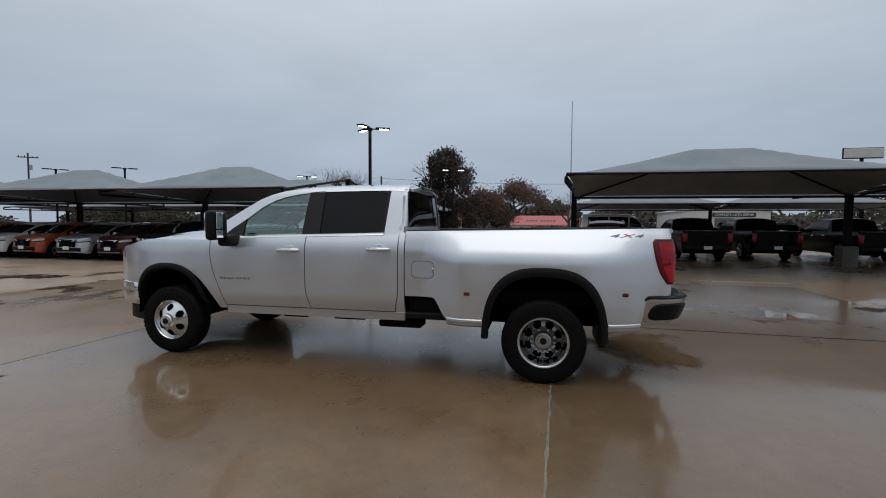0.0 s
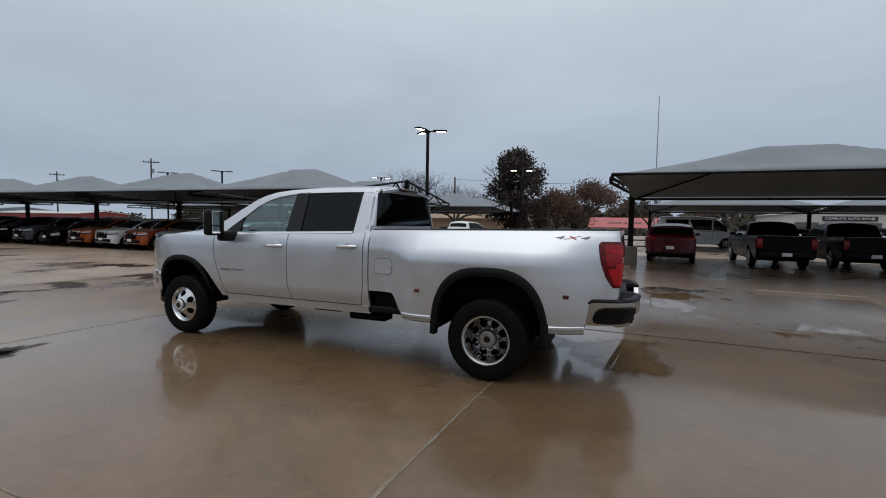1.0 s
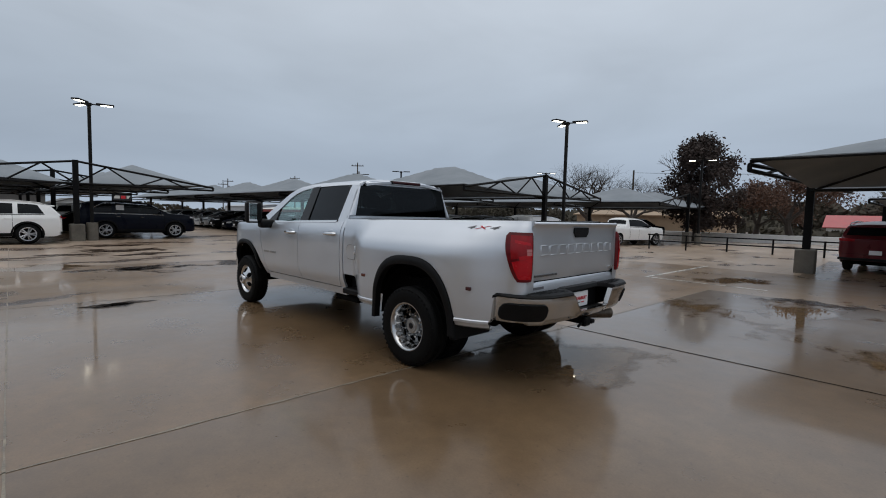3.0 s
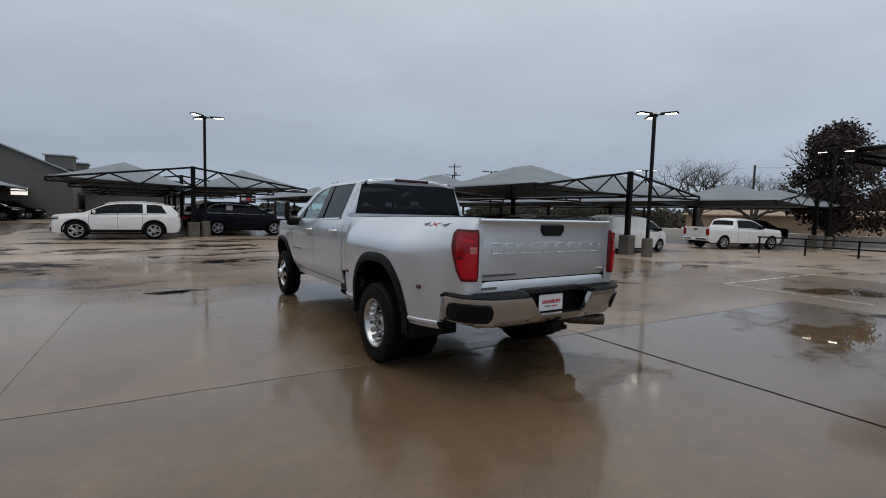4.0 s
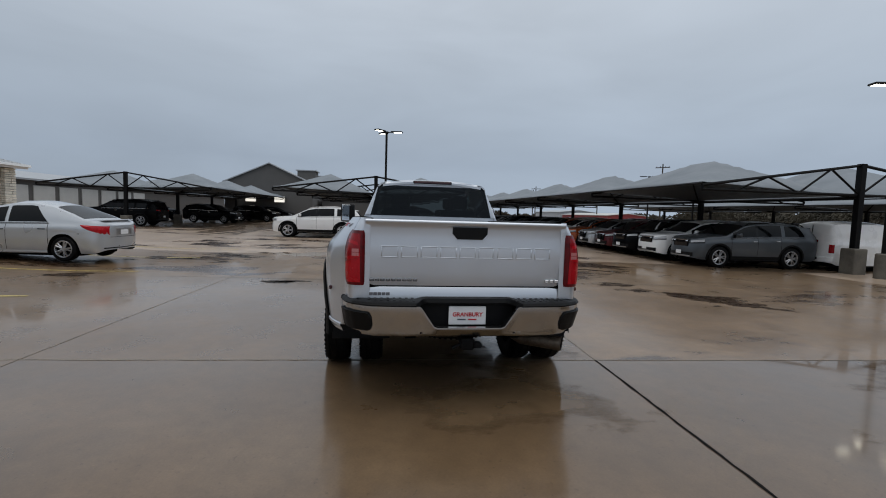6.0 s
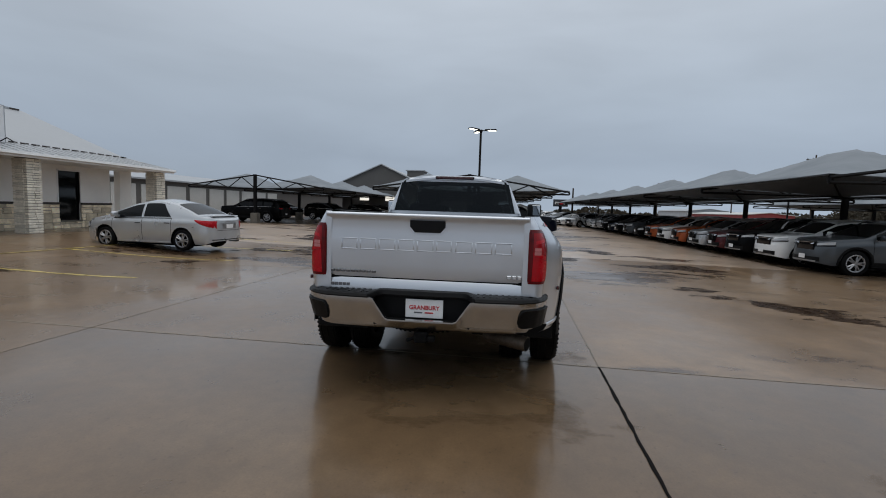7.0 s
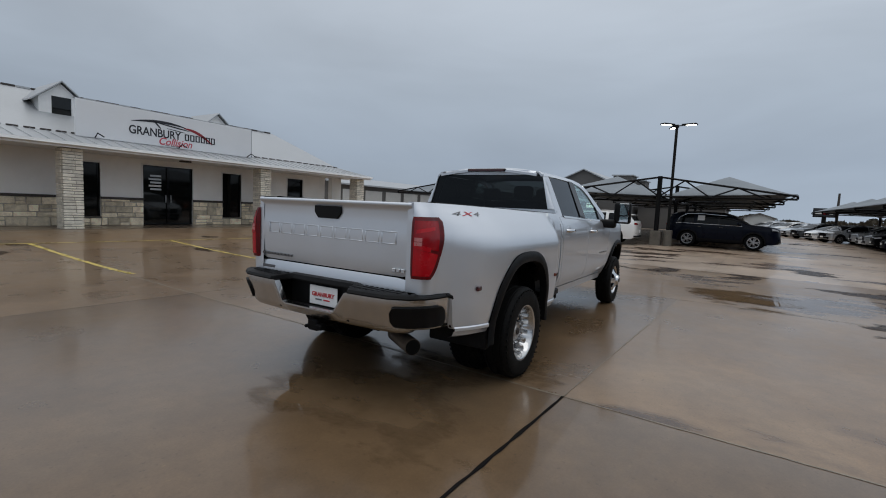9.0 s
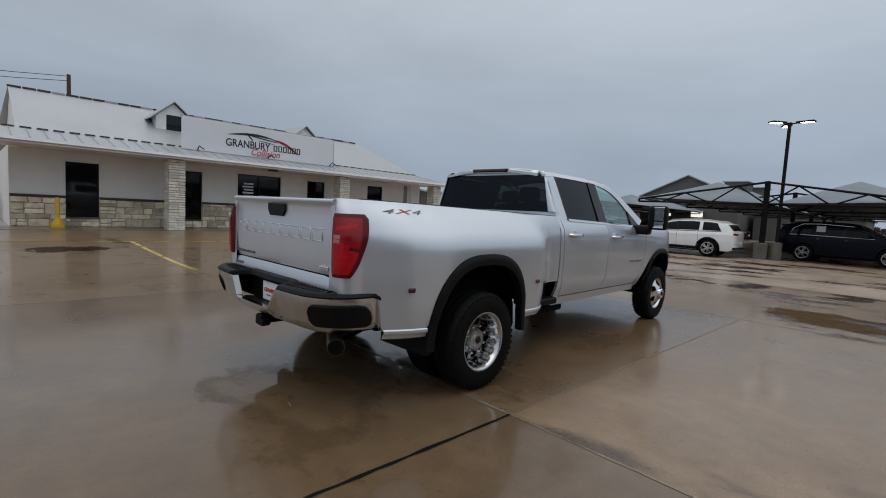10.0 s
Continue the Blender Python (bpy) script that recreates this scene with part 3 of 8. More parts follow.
def tyre_mesh(radius, width, rim, n=64):
    """A tyre round the y axis with a blocky shoulder; its outer face at y = -width/2."""
    h = width / 2
    prof = [(rim, -h * 0.78), (rim + 0.012, -h * 0.95), (rim + 0.05, -h * 1.0), (radius - 0.07, -h * 1.0), (radius - 0.035, -h * 0.95), (radius - 0.010, -h * 0.80), (radius, -h * 0.62),
            (radius - 0.008, -h * 0.58), (radius - 0.008, -h * 0.52), (radius, -h * 0.48), (radius, -h * 0.06), (radius - 0.008, -h * 0.03), (radius - 0.008, h * 0.03), (radius, h * 0.06),
            (radius, h * 0.48), (radius - 0.008, h * 0.52), (radius - 0.008, h * 0.58), (radius, h * 0.62), (radius - 0.010, h * 0.80), (radius - 0.035, h * 0.95), (radius - 0.07, h), (rim + 0.05, h), (rim, h * 0.78)]
    bm = lathe(prof, n)
    for s in (-1, 1):
        for k in range(46):
            a = 2 * math.pi * k / 46
            lug = box(radius - 0.036, radius - 0.025, -0.008, 0.008, -0.02, 0.0, 0.0)
            if s < 0:
                lug.transform(Matrix.Scale(-1, 4, (0, 1, 0)))
            lug.transform(Matrix.Rotation(-a, 4, "Y") @ Matrix.Translation((0, s * (h * 0.93), 0)))
            me = bpy.data.meshes.new("lug")
            lug.to_mesh(me)
            lug.free()
            bm.from_mesh(me)
            bpy.data.meshes.remove(me)
    return bm


def pierced_disc(prof, holes, r_hole, reach, n=96, width=0.36):
    """A turned disc with a ring of oval hand holes."""
    bm = bmesh.new()
    rings = []
    fine = []
    for (ra, sa), (rb, sb) in zip(prof, prof[1:]):
        for k in range(4):
            fine.append((ra + (rb - ra) * k / 4, sa + (sb - sa) * k / 4))
    fine.append(prof[-1])
    for r, s in fine:
        rings.append([bm.verts.new((r * math.cos(2 * math.pi * k / n), s, r * math.sin(2 * math.pi * k / n))) for k in range(n)])
    for i, (a, b) in enumerate(zip(rings, rings[1:])):
        rm = (fine[i][0] + fine[i + 1][0]) / 2
        for k in range(n):
            ang = (k + 0.5) / n * holes
            d = (ang - math.floor(ang) - 0.5) / width
            if ((rm - r_hole) / reach) ** 2 + d * d < 1.0:
                continue
            bm.faces.new((a[k], a[(k + 1) % n], b[(k + 1) % n], b[k]))
    ex = bmesh.ops.extrude_face_region(bm, geom=list(bm.faces))
    for g in ex["geom"]:
        if isinstance(g, bmesh.types.BMVert):
            g.co.y += 0.012
    return bm


def front_wheel(parent, m):
    w = new("wheel")
    w.parent = parent
    w.matrix_local = m
    tyre = part("tyre", tyre_mesh(0.40, 0.235, 0.232), RUBBER, w, "wet black all-terrain tyre", smooth=True)
    rim = part("rim", lathe([(0.222, 0.08), (0.222, -0.07), (0.236, -0.085), (0.246, -0.090), (0.246, -0.098), (0.232, -0.100), (0.222, -0.088), (0.212, -0.07)], 64), CHROME, w, smooth=True)
    part("wheel_cover", pierced_disc([(0.214, -0.070), (0.19, -0.085), (0.15, -0.112), (0.11, -0.135), (0.085, -0.150), (0.080, -0.175), (0.066, -0.188), (0.004, -0.190)], 6, 0.150, 0.040, width=0.25), CHROME, w, "polished wheel cover with oval holes", smooth=True)
    part("wheel_back", lathe([(0.22, -0.03), (0.08, -0.03), (0.002, -0.03)], 32), UNDERBODY, w)
    part("cap", lathe([(0.0, -0.197), (0.030, -0.196), (0.036, -0.190), (0.036, -0.185)], 24), GLOSS_BLACK, w, smooth=True)
    return w


def rear_wheel(parent, m):
    w = new("wheel")
    w.parent = parent
    w.matrix_local = m
    part("tyre", tyre_mesh(0.412, 0.24, 0.240), RUBBER, w, "wet black all-terrain tyre", smooth=True)
    dish = lathe([(0.222, 0.09), (0.210, 0.06), (0.215, 0.00), (0.228, -0.07), (0.232, -0.088), (0.246, -0.098), (0.257, -0.102), (0.257, -0.110), (0.243, -0.112), (0.230, -0.098), (0.219, -0.05), (0.213, -0.02), (0.206, 0.0), (0.202, 0.03), (0.198, 0.05)], 128)
    for v in dish.verts:
        rad = math.hypot(v.co.x, v.co.z)
        if rad < 0.222 and -0.045 < v.co.y < 0.045:
            k = 1 - 0.055 * max(0.0, math.cos(16 * math.atan2(v.co.z, v.co.x)))
            v.co.x *= k
            v.co.z *= k
    part("rim", dish, BUMPER_CHROME, w, "deep-dished polished rim", smooth=True, angle=60)
    part("wheel_disc", pierced_disc([(0.202, 0.055), (0.175, 0.046), (0.135, 0.036), (0.105, 0.016), (0.092, 0.004)], 8, 0.158, 0.036, width=0.36), DARK_CHROME, w, smooth=True)
    hub = part("hub", lathe([(0.095, 0.03), (0.092, -0.012), (0.080, -0.034), (0.060, -0.038), (0.056, -0.044), (0.002, -0.046)], 40), DULL_ALLOY, w, smooth=True)
    part("cap", lathe([(0.0, -0.052), (0.028, -0.051), (0.034, -0.045)], 24), GLOSS_BLACK, hub, smooth=True)
    for k in range(8):
        a = 2 * math.pi * (k + 0.5) / 8
        bm = lathe([(0.0, -0.030), (0.010, -0.028), (0.014, -0.018), (0.014, 0.030)], 10)
        bm.transform(Matrix.Translation((0.118 * math.cos(a), 0, 0.118 * math.sin(a))))
        part("wheel_nut", bm, CHROME, w, smooth=True)
    part("wheel_back", lathe([(0.215, 0.085), (0.002, 0.085)], 32), UNDERBODY, w)
    return w


def text_mesh(body, size, depth=0.002, italic=0.0, bold=0.0):
    """Writing as a mesh: lies in x-z, reads from -y, centred at the origin."""
    cu = bpy.data.curves.new("writing", "FONT")
    cu.body, cu.size, cu.extrude, cu.shear = body, size, depth, italic
    cu.offset = bold
    cu.align_x, cu.align_y = "CENTER", "CENTER"
    ob = bpy.data.objects.new("writing", cu)
    me = bpy.data.meshes.new_from_object(ob)
    bpy.data.objects.remove(ob)
    bm = bmesh.new()
    bm.from_mesh(me)
    bpy.data.meshes.remove(me)
    bpy.data.curves.remove(cu)
    bm.transform(Matrix.Rotation(radians(90), 4, "X"))
    return bm


def scaled(bm, sx=1.0, sy=1.0, sz=1.0):
    bm.transform(Matrix.Diagonal((sx, sy, sz, 1.0)))
    return bm


def moved(bm, m):
    bm.transform(m)
    return bm


def build_truck():
    t = thing("pickup_truck", pose(0.17, 6.32, -0.03), "wet silver crew-cab long-bed dual-rear-wheel pickup truck parked on wet concrete", "truck")
    z_front_top = lambda x: 1.365 - 0.10 * smoothstep(-4.6, -5.2, x) - 0.07 * smoothstep(-5.15, -5.32, x)

    def front_bot(x):
        a = arch(x, -4.40, 0.515, 1.085, 0.45, 2.4)
        low = 0.56 if x > -4.4 else 0.70 + 0.11 * smoothstep(-4.86, -4.92, x)
        return max(a, low) if a else low

    def bed_bot(x):
        a = arch(x, 0.0, 0.615, 1.145, 0.30, 2.8)
        low = 0.575 + 0.015 * smoothstep(-1, 1, x)
        if x > 0.92:
            low += 0.285 * smoothstep(0.925, 0.985, x)
        if x < -1.0:
            low = 0.59 + 0.20 * smoothstep(-0.985, -1.15, x)
        return max(a, low) if a else low

    rail = lambda x: 1.485 + 0.018 * (x + 1.46)
    belt = lambda x: 1.405 + 0.028 * (x + 3.5)

    for s in (-1, 1):
        # flank panels, front to back
        part("front_fender", side_panel(s, lambda z: -5.32, lambda z: -3.665 - 0.17 * smoothstep(0.5, 1.25, z), z_front_top, front_bot, half_front, 56, 16), SILVER, t, smooth=True, angle=50)
        front = part("front_door", side_panel(s, lambda z: -3.655 - 0.17 * smoothstep(0.5, 1.25, z), lambda z: -2.630 + 0.05 * smoothstep(0.85, 0.55, z), lambda x: belt(x) - 0.01, lambda x: 0.605, half_front, 22, 18), SILVER, t, smooth=True, angle=50)
        rear = part("rear_door", side_panel(s, lambda z: -2.620 + 0.05 * smoothstep(0.85, 0.55, z), lambda z: -1.545 - 0.05 * smoothstep(0.85, 0.55, z), lambda x: belt(x) - 0.01, lambda x: 0.605, half_front, 20, 18), SILVER, t, smooth=True, angle=50)
        part("cab_corner", side_panel(s, lambda z: -1.535 - 0.05 * smoothstep(0.85, 0.55, z), lambda z: -1.472, lambda x: 1.47, lambda x: 0.56, half_front, 4, 16), SILVER, t, smooth=True, angle=50)
        part("rocker_panel", side_panel(s, lambda z: -3.66, lambda z: -1.48, lambda x: 0.596, lambda x: 0.505, lambda x, z: half_front(x, z) + 0.006, 16, 4), SILVER, t, smooth=True, angle=50)
        # bed side with the wide rear fender, turned round the rear corner
        def corner_rows():
            rows = []
            for k in range(1, 9):
                a = math.pi / 2 * k / 8
                row = []
                for j in range(35):
                    z = rail(1.1) + (bed_bot(1.1) - rail(1.1)) * j / 34
                    h = half_bed(1.10, z)
                    row.append((1.10 + 0.13 * math.sin(a), s * (h - 0.085 * (1 - math.cos(a))), z))
                rows.append(row)
            last = rows[-1]
            rows.append([(1.232, s * 0.848, p[2]) for p in last])
            return rows

        part("bed_side", side_panel(s, lambda z: -1.462, lambda z: 1.10, rail, bed_bot, half_bed, 128, 34, 0.05, corner_rows()), SILVER, t, "silver bed side with a wide rear fender", smooth=True, angle=50)
        # black flares round the wheel openings
        for cx, wide, top, base, power, hf, name, lo in ((-4.40, 0.515, 1.085, 0.45, 2.4, half_front, "front_flare", 0.62), (0.0, 0.615, 1.145, 0.30, 2.8, half_bed, "rear_flare", 0.42)):
            rows = []
            n = 44
            for k in range(n + 1):
                a = math.pi * k / n
                ux, uz = -math.cos(a), math.sin(a)
                e = 2.0 / power
                px = math.copysign(abs(ux) ** e, ux)
                pz = abs(uz) ** e
                row = []
                for f, out in ((1.0, 0.010), (0.975, 0.022), (0.93, 0.026), (0.895, 0.018), (0.89, -0.05)):
                    x = cx + px * wide * f * 1.0
                    z = base + (top - base) * pz * (f if pz > 0.3 else 1.0)
                    z = max(z, lo)
                    zz = max(z, 0.60)
                    row.append((x, s * (hf(x, zz) + out), z))
                rows.append(row)
            part(name, grid_sheet(rows), BLACK_PLASTIC, t, "black plastic wheel-arch flare", smooth=True, angle=60)
        # wheel wells
        for cx, w, deep in ((-4.40, 0.47, 0.50), (0.0, 0.56, 0.42)):
            rows = []
            for k in range(13):
                a = math.pi * k / 12
                x, z = cx - w * math.cos(a), 0.46 + 0.58 * math.sin(a) ** 0.8
                rows.append([(x, s * y, z) for y in (1.0 if cx < -1 else 1.12, 0.85, deep)])
            bm = grid_sheet(rows)
            part("wheel_well", bm, UNDERBODY, t, smooth=True)
        # corner step ahead of the rear wheel
        bm = bmesh.new()
        add_prism(bm, [(-1.455, 0.80), (-1.20, 0.80), (-1.10, 0.76), (-0.985, 0.60), (-1.455, 0.60)], s * 0.78, s * 0.90)
        add_box(bm, -1.455, -0.99, min(s * 0.80, s * 1.05), max(s * 0.80, s * 1.05), 0.545, 0.615, 0.012)
        part("side_step", bm, BLACK_PLASTIC, t, "black foot step in the bed corner")
        part("step_hanger", box(-1.80, -1.30, min(s * 0.72, s * 0.92), max(s * 0.72, s * 0.92), 0.415, 0.50, 0.02), UNDERBODY, t)
        for x0, x1 in ((-3.05, -2.72), (-2.40, -2.00)):
            part("underbody_shield", box(x0, x1, min(s * 0.50, s * 0.80), max(s * 0.50, s * 0.80), 0.45, 0.54, 0.02), UNDERBODY, t)
        # bright sill along the lower edge of the bed
        rows = []
        for x0, x1 in ((-0.985, -0.61), (0.61, 0.925)):
            rows = [[(x0 + (x1 - x0) * i / 8, s * (half_bed(x0 + (x1 - x0) * i / 8, 0.6) + o), z) for o, z in ((0.004, 0.605), (0.012, 0.595), (0.010, 0.573), (0.000, 0.566), (-0.012, 0.535), (-0.06, 0.515))] for i in range(9)]
            part("lower_trim", grid_sheet(rows), SILVER, t, smooth=True)
        # glasshouse: roof rail with front pillar, rear pillar, black middle pillar, glass
        up = [(-3.86, 1.49), (-3.73, 1.575), (-3.52, 1.715), (-3.31, 1.845), (-3.16, 1.905), (-3.01, 1.945), (-2.80, 1.975), (-2.55, 1.99), (-2.25, 1.998), (-1.95, 2.0), (-1.70, 1.998), (-1.50, 1.985)]
        dn = [(-3.70, 1.41), (-3.60, 1.495), (-3.42, 1.625), (-3.26, 1.755), (-3.12, 1.83), (-2.98, 1.875), (-2.79, 1.91), (-2.55, 1.928), (-2.25, 1.936), (-1.95, 1.94), (-1.70, 1.94), (-1.50, 1.925)]
        part("roof_rail", strip_on(s, up, dn, half_glass, 5), SILVER, t, smooth=True, angle=60)
        part("rear_pillar", strip_on(s, [(-1.70, 1.945), (-1.527, 1.945)], [(-1.72, 1.40), (-1.497, 1.40)], half_glass, 8), SILVER, t, smooth=True, angle=60)
        part("middle_pillar", blade([(-2.69, 1.925), (-2.50, 1.94), (-2.48, belt(-2.48)), (-2.70, belt(-2.70))], s, half_glass, 0.002), GLOSS_BLACK, t)
        part("window", blade([(-3.68, belt(-3.68)), (-3.59, 1.49), (-3.42, 1.615), (-3.26, 1.745), (-3.12, 1.82), (-2.98, 1.865), (-2.79, 1.90), (-2.67, 1.912), (-2.68, belt(-2.68))], s, half_glass, -0.012, 0.006), TINT_LIGHT, front, "lightly tinted door glass")
        part("window", blade([(-2.51, 1.93), (-1.74, 1.935), (-1.715, 1.90), (-1.725, 1.48), (-1.75, belt(-1.75)), (-2.49, belt(-2.49))], s, half_glass, -0.012, 0.006), TINT_DARK, rear, "dark privacy glass")
        # black seals and quarter triangle
        part("window_seal", strip_on(s, [(-1.75, 1.945), (-1.705, 1.93), (-1.705, 1.47), (-1.75, 1.435)], [(-1.79, 1.915), (-1.735, 1.905), (-1.74, 1.49), (-1.79, 1.455)], lambda z: half_glass(z) - 0.004, 2, 0.01), GLOSS_BLACK, rear)
        part("mirror_patch", blade([(-3.70, belt(-3.70)), (-3.59, 1.50), (-3.44, 1.61), (-3.44, belt(-3.44))], s, half_glass, 0.003), GLOSS_BLACK, front)
        rows = []
        for i in range(25):
            x = -3.70 + (3.70 - 1.72) * i / 24
            z = belt(x)
            rows.append([(x, s * (half_glass(z) + o), z + dz) for o, dz in ((-0.004, 0.016), (0.012, 0.012), (0.016, -0.002), (0.03, -0.014))])
        part("belt_moulding", grid_sheet(rows), CHROME, t, "bright belt moulding", smooth=True)
        # door handles
        for x, z, door in ((-2.83, 1.262, front), (-1.765, 1.287, rear)):
            h = half_front(x, z)
            cup = lathe([(0.0, 0.0), (0.05, -0.001), (0.062, 0.006)], 24)
            scaled(cup, 1.3, 1.0, 0.85)
            if s > 0:
                cup.transform(Matrix.Rotation(math.pi, 4, "Z"))
            cup.transform(Matrix.Translation((x + 0.02, s * (h + 0.002), z + 0.006)))
            part("handle_cup", cup, SILVER, door, smooth=True)
            bm = bmesh.new()
            add_path(bm, [(x - 0.125, s * (h + 0.002), z), (x - 0.11, s * (h + 0.028), z), (x - 0.04, s * (h + 0.042), z), (x + 0.06, s * (h + 0.042), z), (x + 0.11, s * (h + 0.028), z), (x + 0.13, s * (h + 0.002), z)], [0.017, 0.021, 0.021, 0.021, 0.021, 0.017], 10)
            part("door_handle", bm, CHROME, door, "chrome door handle", smooth=True)
        # badge of the front door as plain bars
        for k in range(8):
            x = -3.70 + 0.048 * k + (0.02 if k > 3 else 0)
            h = half_front(x, 0.93)
            part("badge_bar", box(x, x + 0.036, s * (h + 0.004) - 0.004, s * (h + 0.004) + 0.004, 0.915, 0.945, 0.003), DULL_ALLOY, front)
        # tow mirrors
        bm = box(-3.615, -3.49, 1.16, 1.405, 1.375, 1.70, 0.04, 3)
        if s < 0:
            bm.transform(Matrix.Scale(-1, 4, (0, 1, 0)))
        mir = part("tow_mirror", bm, BLACK_PLASTIC, t, "black tow mirror with a chrome front", smooth=True, angle=50)
        bm = box(-3.640, -3.57, 1.20, 1.385, 1.46, 1.685, 0.03, 2)
        if s < 0:
            bm.transform(Matrix.Scale(-1, 4, (0, 1, 0)))
        part("mirror_shell", bm, CHROME, mir, smooth=True, angle=50)
        bm = box(-3.492, -3.482, 1.185, 1.385, 1.50, 1.678, 0.004)
        add_box(bm, -3.492, -3.482, 1.185, 1.385, 1.398, 1.488, 0.004)
        if s < 0:
            bm.transform(Matrix.Scale(-1, 4, (0, 1, 0)))
        mid = Matrix.Translation((-3.487, s * 1.30, 0))
        bm.transform(mid @ Matrix.Rotation(radians(-s * 10), 4, "Z") @ mid.inverted())
        part("mirror_glass", bm, MIRROR, mir)
        bm = box(-3.62, -3.46, 0.96, 1.20, 1.30, 1.43, 0.04, 3)
        if s < 0:
            bm.transform(Matrix.Scale(-1, 4, (0, 1, 0)))
        part("mirror_arm", bm, BLACK_PLASTIC, mir, smooth=True, angle=50)
        # side lamps of the wide fender
        for x, z, m in ((-0.76, 0.865, AMBER_DARK), (0.76, 0.895, BRAKE_DARK)):
            h = half_bed(x, z)
            part("marker_lamp", box(x - 0.03, x + 0.03, s * (h + 0.002) - 0.012, s * (h + 0.002) + 0.012, z - 0.018, z + 0.018, 0.008, 2), m, t, "small side marker lens")
        # headlamp and its amber corner, chrome bumper end
        rows = []
        for i in range(9):
            x = -5.315 + 0.13 * i / 8
            rows.append([(x, s * (half_front(x, 1.15) + 0.005), z) for z in (1.215, 1.18, 1.135)])
        part("headlamp", grid_sheet(rows), AMBER, t, "headlamp with amber corner lens", smooth=True)
        # tail lamp wrapped round the corner
        def corner(d, z):
            """Runs d metres back from x = 1.0 along the flank, round the corner and in towards the tailgate."""
            h = half_bed(1.10, z)
            if d < 0.115:
                return 1.0 + d, half_bed(min(1.0 + d, 1.10), z)
            if d < 0.282:
                a = math.pi / 2 * (d - 0.115) / 0.167
                return 1.115 + 0.125 * math.sin(a), h - 0.085 * (1 - math.cos(a))
            return 1.243, h - 0.085 - (d - 0.282)

        def lens_rows(v0, v1, push, nj, edge0=0.0, edge1=1.0, tilt=(0.0, 0.0)):
            rows = []
            for j in range(nj + 1):
                v = v0 + (v1 - v0) * j / nj
                z = 1.428 - 0.440 * v
                d0 = 0.035 + 0.05 * v + 0.085 * v ** 2.6 + 0.02 * max(0.0, 1 - v / 0.06) ** 2
                d1 = 0.282 + half_bed(1.10, z) - 0.085 - 0.854
                row = []
                for k in range(19):
                    f = edge0 + (edge1 - edge0) * k / 18
                    zz = z + 0.44 * (0.5 - f) * (tilt[0] + (tilt[1] - tilt[0]) * j / nj)
                    x, y = corner(d0 + (d1 - d0) * f, zz)
                    swell = push * (max(0.0, math.sin(math.pi * v)) ** 0.4)
                    row.append((x + swell * min(1.0, f * 1.6) + 0.003, s * (y + 0.005 + swell * (1 - f)), zz))
                rows.append(row)
            return rows

        lamp = part("tail_lamp", flange(grid_sheet(lens_rows(0.0, 1.0, 0.012, 14)), Vector((-0.02, -s * 0.02, 0))), RED_LENS, t, "large red tail lamp lens", smooth=True, angle=50)
        part("lower_lens", grid_sheet(lens_rows(0.55, 0.945, 0.0150, 6, 0.16, 0.93, (-0.14, 0.0))), BRIGHT_RED, lamp, "brighter red lower lens", smooth=True)
        part("upper_lens", grid_sheet(lens_rows(0.06, 0.50, 0.0150, 6, 0.16, 0.93, (0.0, -0.14))), MID_RED, lamp, smooth=True)
        part("lens_facet", grid_sheet(lens_rows(0.47, 0.545, 0.0185, 3, 0.40, 0.93, (-0.14, -0.14))), BRIGHT_RED, lamp, smooth=True)
        part("lens_facet", grid_sheet(lens_rows(0.17, 0.23, 0.0165, 3, 0.30, 0.90, (0.10, 0.10))), BRIGHT_RED, lamp, smooth=True)
        for v0 in (0.33, 0.40):
            part("reverse_lamp", grid_sheet(lens_rows(v0, v0 + 0.06, 0.0195, 2, 0.66, 0.90)), PALE_LENS, lamp, "pale reversing lens", smooth=True)
        # 4x4 decal on the bed side
        h = half_bed(0.80, 1.44)
        for k, (ch, mm) in enumerate((("4", DECAL_GREY), ("X", DECAL_RED), ("4", DECAL_GREY))):
            bm = scaled(text_mesh(ch, 0.092, 0.0012, 0.35, 0.0), 1.85, 1, 0.50)
            off = (k - 1) * 0.118
            spin = Matrix.Identity(4) if s < 0 else Matrix.Rotation(math.pi, 4, "Z")
            bm.transform(Matrix.Translation((0.775 - s * off, 0, 1.458)) @ spin)
            for v in bm.verts:
                v.co.y = s * (half_bed(v.co.x, v.co.z) + (0.004 if v.co.y * s > 0 else 0.001))
            part("decal_letter", bm, mm, t, "four-wheel-drive decal")
        # wheels
        turn = pose(0, 0, 0) if s < 0 else pose(0, 0, 0, 0, 0, 180)
        front_wheel(t, pose(-4.37, s * 0.955, 0.40) @ turn)
        rear_wheel(t, pose(0.0, s * 1.125, 0.41) @ turn)
        inner = new("inner_wheel")
        inner.parent = t
        inner.matrix_local = pose(0.0, s * 0.785, 0.41) @ turn
        part("tyre", tyre_mesh(0.412, 0.235, 0.232), RUBBER, inner, smooth=True)
        part("rim", lathe([(0.225, 0.08), (0.225, -0.08), (0.01, -0.02)], 40), UNDERBODY, inner, smooth=True)
        # mud flaps and frame rail
        part("frame_rail", box(-4.9, 1.15, min(s * 0.40, s * 0.50), max(s * 0.40, s * 0.50), 0.52, 0.70, 0.01), UNDERBODY, t)

    # fuel door on the left bed side
    h = half_bed(-1.26, 1.08)
    bm = bmesh.new()
    pts = []
